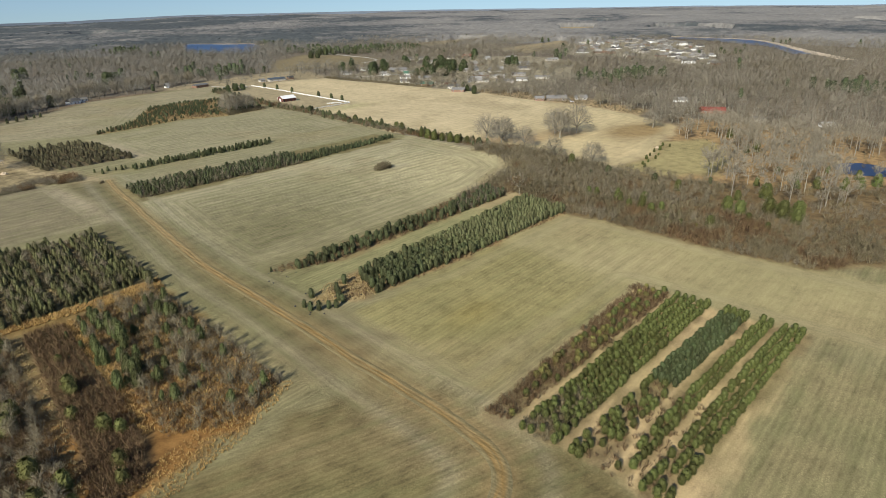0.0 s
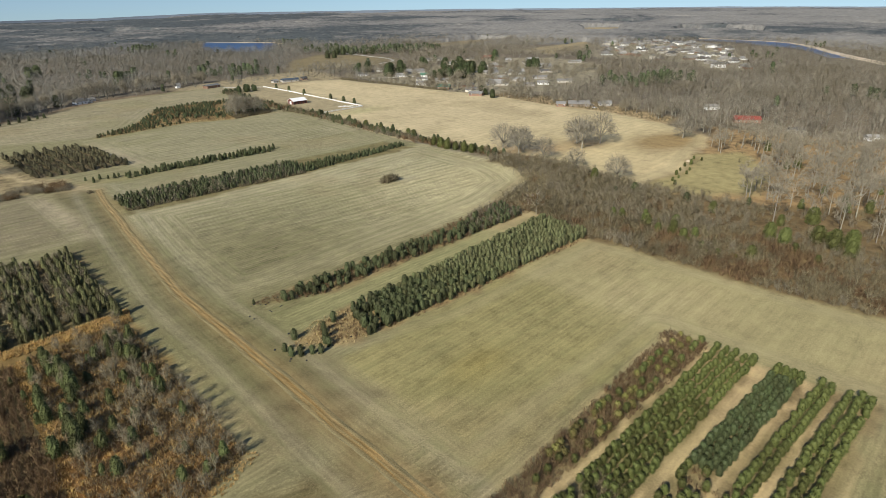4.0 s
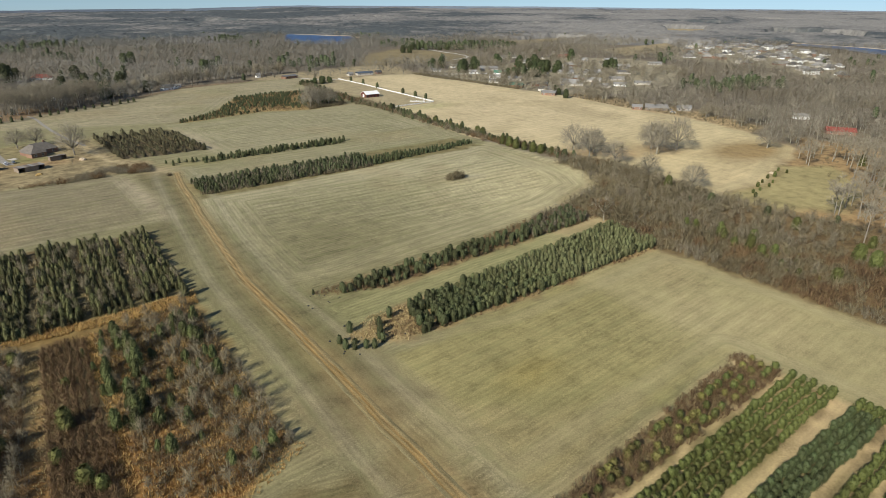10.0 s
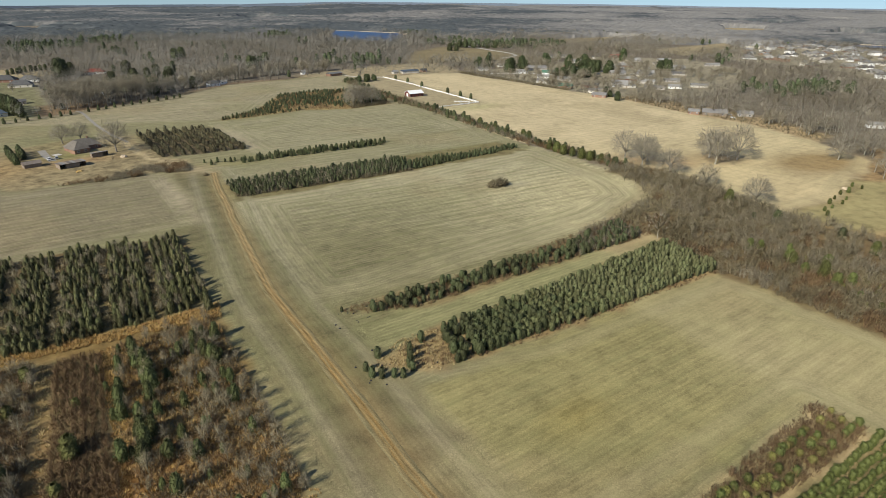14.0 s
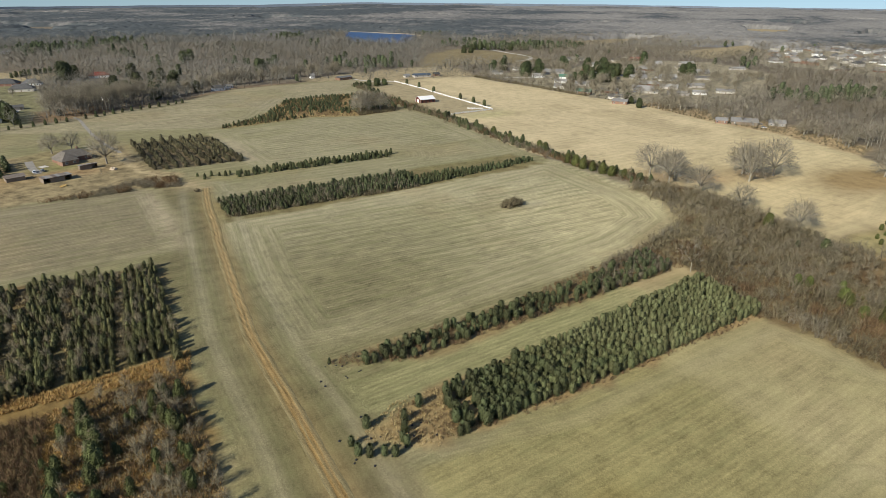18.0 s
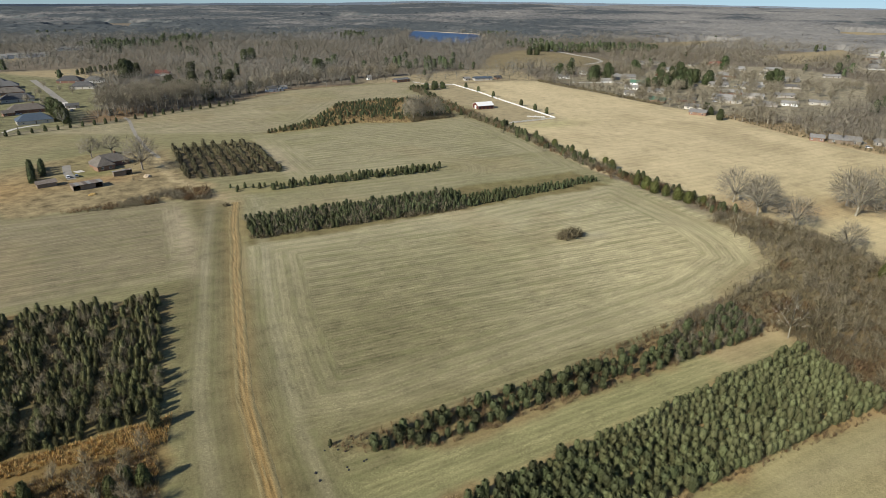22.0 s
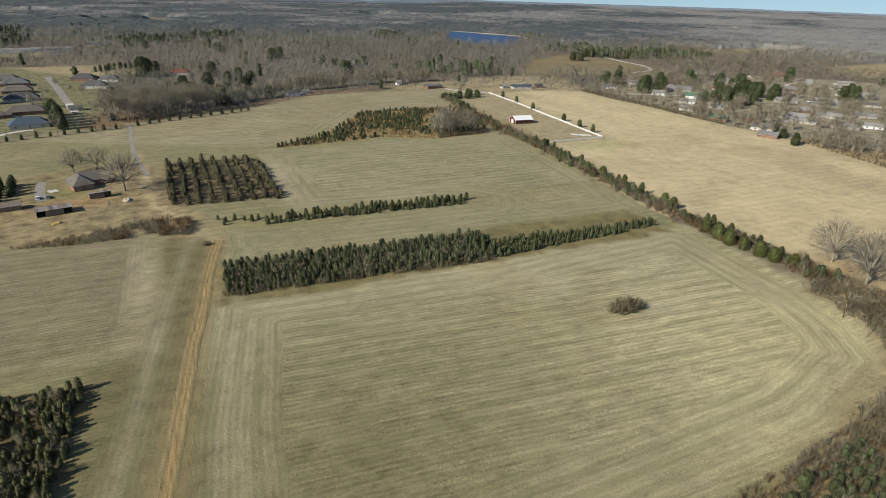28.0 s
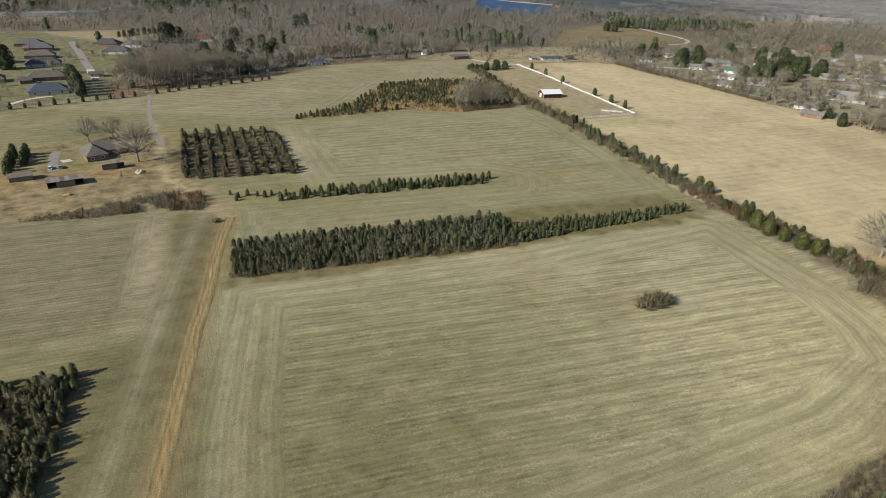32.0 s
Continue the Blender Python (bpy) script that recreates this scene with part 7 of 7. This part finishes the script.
for x, y, rz, w, d, roof, wall, lab in (
        (536, 452, -62, 14, 8, M_TOWNROOF, M_BRICK, "brick cottage behind a low hedge"), (556, 470, -62, 22, 9, M_TOWNROOF, M_SIDING, "long low pale house with a grey roof"),
        (552, 516, -62, 16, 9, M_GREENROOF, M_BRICK, "house with a green metal roof"), (580, 505, -55, 18, 9, M_TOWNROOF, M_BRICK, "low brick ranch house"),
        (628, 500, -55, 22, 9, M_TOWNROOF, M_SIDING, "long pale ranch house"), (662, 492, -55, 20, 9, M_TOWNROOF, M_SIDING, "long pale ranch house"), (664, 520, -30, 20, 10, M_TOWNROOF, M_BRICK, "low brick ranch house"),
        (700, 566, -30, 20, 10, M_TOWNROOF, M_SIDING, "pale ranch house with a brown roof"), (735, 548, -40, 20, 10, M_TOWNROOF, M_SIDING, "pale ranch house with a grey roof"), (622, 612, -50, 18, 10, M_GREENROOF, M_WHITE, "white house with a green roof"),
        (690, 640, -30, 16, 12, M_DULLROOF, M_WHITE, "tall white house with a red gabled roof"), (640, 660, -20, 34, 10, M_TIN, M_SIDING, "long shed with a pale tin roof"), (600, 640, -30, 14, 9, M_TOWNROOF, M_WHITE, "small white house among evergreens"),
        (575, 690, -20, 12, 8, M_TIN, M_WHITE, "white barn with a tin roof"), (596, 560, -55, 16, 9, M_TOWNROOF, M_SIDING, "pale low house under trees"), (546, 330, -55, 20, 10, M_TOWNROOF, M_WOOD, "dark-roofed house at the tan field's edge"),
        (536, 344, -55, 9, 7, M_TOWNROOF, M_BRICK, "brick garage at the tan field's edge"), (563, 312, -55, 12, 8, M_TIN, M_SIDING, "pale shed at the tan field's edge"), (566, 182, -58, 20, 9, M_REDROOF, M_BRICK, "long low house with a bright red roof"),
        (610, 228, -50, 12, 7, M_TOWNROOF, M_WHITE, "white house in the woods"), (552, 90, -50, 10, 6, M_TOWNROOF, M_WHITE, "white cottage in the woods"), (545, 139, -50, 10, 6, M_TOWNROOF, M_SIDING, "white cottage in the woods"),
        (780, 620, -30, 22, 11, M_TOWNROOF, M_BRICK, "brick house with a grey roof"), (820, 560, -30, 20, 11, M_TOWNROOF, M_SIDING, "pale house with a grey roof"), (850, 660, -20, 22, 11, M_TOWNROOF, M_SIDING, "pale house with a grey roof"),
        (760, 690, -20, 20, 10, M_TOWNROOF, M_WHITE, "white house with a grey roof"), (880, 720, -10, 24, 10, M_DULLROOF, M_BRICK, "long house with a faded red roof")):
    house(x, y, rz, w, d, 2.8, wall, roof, lab, 0.5, False, group="village houses", chimney=(w == 18))
for x, y, rz, w, lab in ((616, 483, -50, 20, "long low pale house with a grey roof"), (632, 457, -55, 22, "long pale house with a wide roof"), (656, 448, -50, 14, "small pale garage beside a house"), (699, 483, -40, 18, "pale ranch house with a wide drive"),
                         (720, 537, -40, 24, "wide pale ranch house behind a clipped hedge"), (809, 575, -30, 20, "pale ranch house on an open lot"), (645, 676, -20, 16, "pale house among evergreens"), (628, 712, -15, 14, "white house by the lane"), (795, 768, -15, 30, "long pale low building"), (842, 724, -25, 16, "white house with a steep roof"), (740, 600, -35, 18, "pale house among yard trees"),
                         (765, 520, -40, 20, "pale ranch house with a grey roof"), (850, 610, -30, 20, "pale house with a wide roof"), (590, 590, -50, 14, "small pale house under trees"), (690, 440, -50, 18, "pale house at the wood's edge"), (900, 640, -20, 22, "pale house with a grey roof"), (905, 560, -30, 20, "pale house with a brown roof"), (560, 560, -60, 12, "small pale shed behind the hedge")):
    house(x, y, rz, w, 9.0, 2.6, M_WHITE if w == 14 else M_SIDING, M_TOWNROOF, lab, 0.4, False, group="village houses")
for x, y in ((538, 462), (566, 488), (575, 520), (606, 492), (640, 512), (652, 470), (690, 500), (712, 552), (728, 560), (680, 580), (610, 628), (655, 640), (700, 656), (750, 612), (790, 586), (830, 575), (545, 312), (556, 322), (238, 727), (222, 724)):
    car(x, y, float(rng.uniform(0, 360)), M_CARW if rng.random() < 0.6 else M_CARG, "pale car parked beside a house")
for x, y, s in ((640, 570, 2.0), (648, 562, 1.9), (655, 590, 2.3), (664, 580, 2.2), (672, 600, 2.3), (690, 608, 2.4), (700, 600, 2.2), (636, 585, 1.7), (590, 655, 2.4), (598, 660, 2.5), (606, 668, 2.3), (612, 652, 2.1), (720, 640, 2.3), (728, 650, 2.5), (624, 590, 1.6), (556, 462, 1.1), (545, 447, 1.0), (780, 560, 2.0), (790, 552, 2.1), (800, 566, 2.2), (708, 660, 2.4)):
    BIG_EVERGREEN.plant(x, y, s * 0.62, "big dark evergreen among village houses", "tree", "village evergreens", 1.0)
    BIG_EVERGREEN.plant(x + rng.normal() * 5, y + rng.normal() * 5, s * float(rng.uniform(0.4, 0.6)), "big dark evergreen among village houses", "tree", "village evergreens", 1.0)
for k in range(165):
    x, y = 552 + 300 * rng.random(), 440 + 280 * rng.random()
    if inside(np.array([x]), np.array([y]), SUBURB_R)[0]:
        YARD_TREE.plant(x, y, float(rng.uniform(0.75, 1.25)), "leafless grey tree in a village yard", "tree", "village trees")
for x, y, s in ((636, 681, 2.4), (697, 577, 2.3), (693, 602, 2.2), (665, 621, 2.0), (606, 717, 2.2), (695, 695, 2.4), (842, 674, 2.6), (593, 721, 2.0), (532, 426, 1.3), (644, 688, 2.2), (704, 584, 2.2)):
    BIG_EVERGREEN.plant(x, y, s * 0.62, "big dark evergreen among village houses", "tree", "village evergreens", 1.0)
    BIG_EVERGREEN.plant(x + rng.normal() * 5, y + rng.normal() * 5, s * float(rng.uniform(0.4, 0.6)), "big dark evergreen among village houses", "tree", "village evergreens", 1.0)
# trees and brush between the tan field and the village
for k in range(60):
    x, y = 520 + 55 * rng.random(), 232 + 200 * rng.random()
    if x > 540 + 8 * rng.random() - (y < 290) * (290 - y) * 0.35 and math.hypot(x - 550, y - 328) > 22:
        YARD_TREE.plant(x, y, float(rng.uniform(0.8, 1.3)), "leafless grey tree beside the tan field", "tree", "field edge trees")
joined("brush", SHRUBS, scatter([(516, 226), (534, 290), (536, 360), (546, 440), (580, 440), (572, 300), (545, 232)], 3.2, 0.6, 0.6, 1.2), M_BRUSH, "brown undergrowth between the field and the houses", "brush")
mound(406, 163, 1.6, M_SAND, "pale heap at the tan field's edge", "earth_heap", "heap")
edge = dense([(540, 300), (536, 360), (546, 440), (542, 500), (538, 585), (532, 683)], 1.0)
es = np.concatenate([edge + rng.normal(size=edge.shape) * 1.3 for _ in range(2)])
es = es[es[:, 1] > 500]
joined("brush", SHRUBS, np.column_stack([es, rng.uniform(0.8, 1.5, len(es)), rng.uniform(0.9, 1.1, len(es))]), M_BRUSH, "dark leafless hedge along the tan field", "brush")
for k in range(0, 190, 4):
    HOLLY.plant(edge[k][0] + 1, edge[k][1], 0.33, "small clipped shrub in a long row", "shrub", "field shrubs", 0.9)
for k in range(150, len(edge), 9):
    YARD_TREE.plant(edge[k][0] + 4 + rng.normal(), edge[k][1], float(rng.uniform(0.6, 1.0)), "leafless grey tree in the field's hedge", "tree", "hedge trees")
ribbon("road", [(700, 800), (743, 816), (770, 860), (791, 993), (830, 1060)], [(-3, 0), (0, 0.1), (3, 0)], M_CONCRETE, "pale winding country lane", "road", 0.2)
ribbon("road", [(560, 660), (640, 620), (720, 600), (780, 640), (900, 690)], [(-3, 0), (0, 0.05), (3, 0)], M_CONCRETE, "pale village street", "road", 0.12)

# the town by the reservoir
for k in range(230):
    x, y = 920 + 570 * rng.random(), 315 + 440 * rng.random()
    if inside(np.array([x]), np.array([y]), TOWN)[0]:
        house(x, y, float(rng.choice([-40, 50, -10, 20])), float(rng.uniform(10, 22)), float(rng.uniform(7.5, 12)), float(rng.choice([2.7, 3.0, 5.2])), (M_BRICK, M_SIDING, M_WHITE)[k % 3], (M_TOWNROOF, M_TOWNROOF, M_SHINGLE, M_TOWNROOF, M_TIN)[k % 5], "distant house with a grey hipped roof" if k % 3 else "distant brick house with a grey hipped roof", 0.65, k % 4 > 0, group="town houses", detail=False)
ribbon("sandbank", [(1640, 660), (1622, 618), (1600, 476), (1526, 393), (1311, 271), (1172, 188), (1150, 176)], [(-9, -0.3), (-3, 0.6), (6, 1.5), (12, 0.3)], M_SAND, "pale sandy bank of the reservoir", "bank", 0.6, 2.0, step=10.0)
ribbon("sandbank", [(800, 1600), (856, 1508), (900, 1425), (874, 1366)], [(-5, -0.3), (0, 0.6), (6, 1.5), (9, 0.3)], M_SAND, "pale sandy bank of the lake", "bank", 0.6, 1.0, step=10.0)
for x, y, w in ((-65, 1175, 40), (-20, 1190, 50), (30, 1300, 40), (-120, 1160, 36)):
    house(x, y, 10, w, 16, 5, M_WHITE, M_TIN, "long pale warehouse in the distance", 0.2, False, group="warehouses", detail=False)
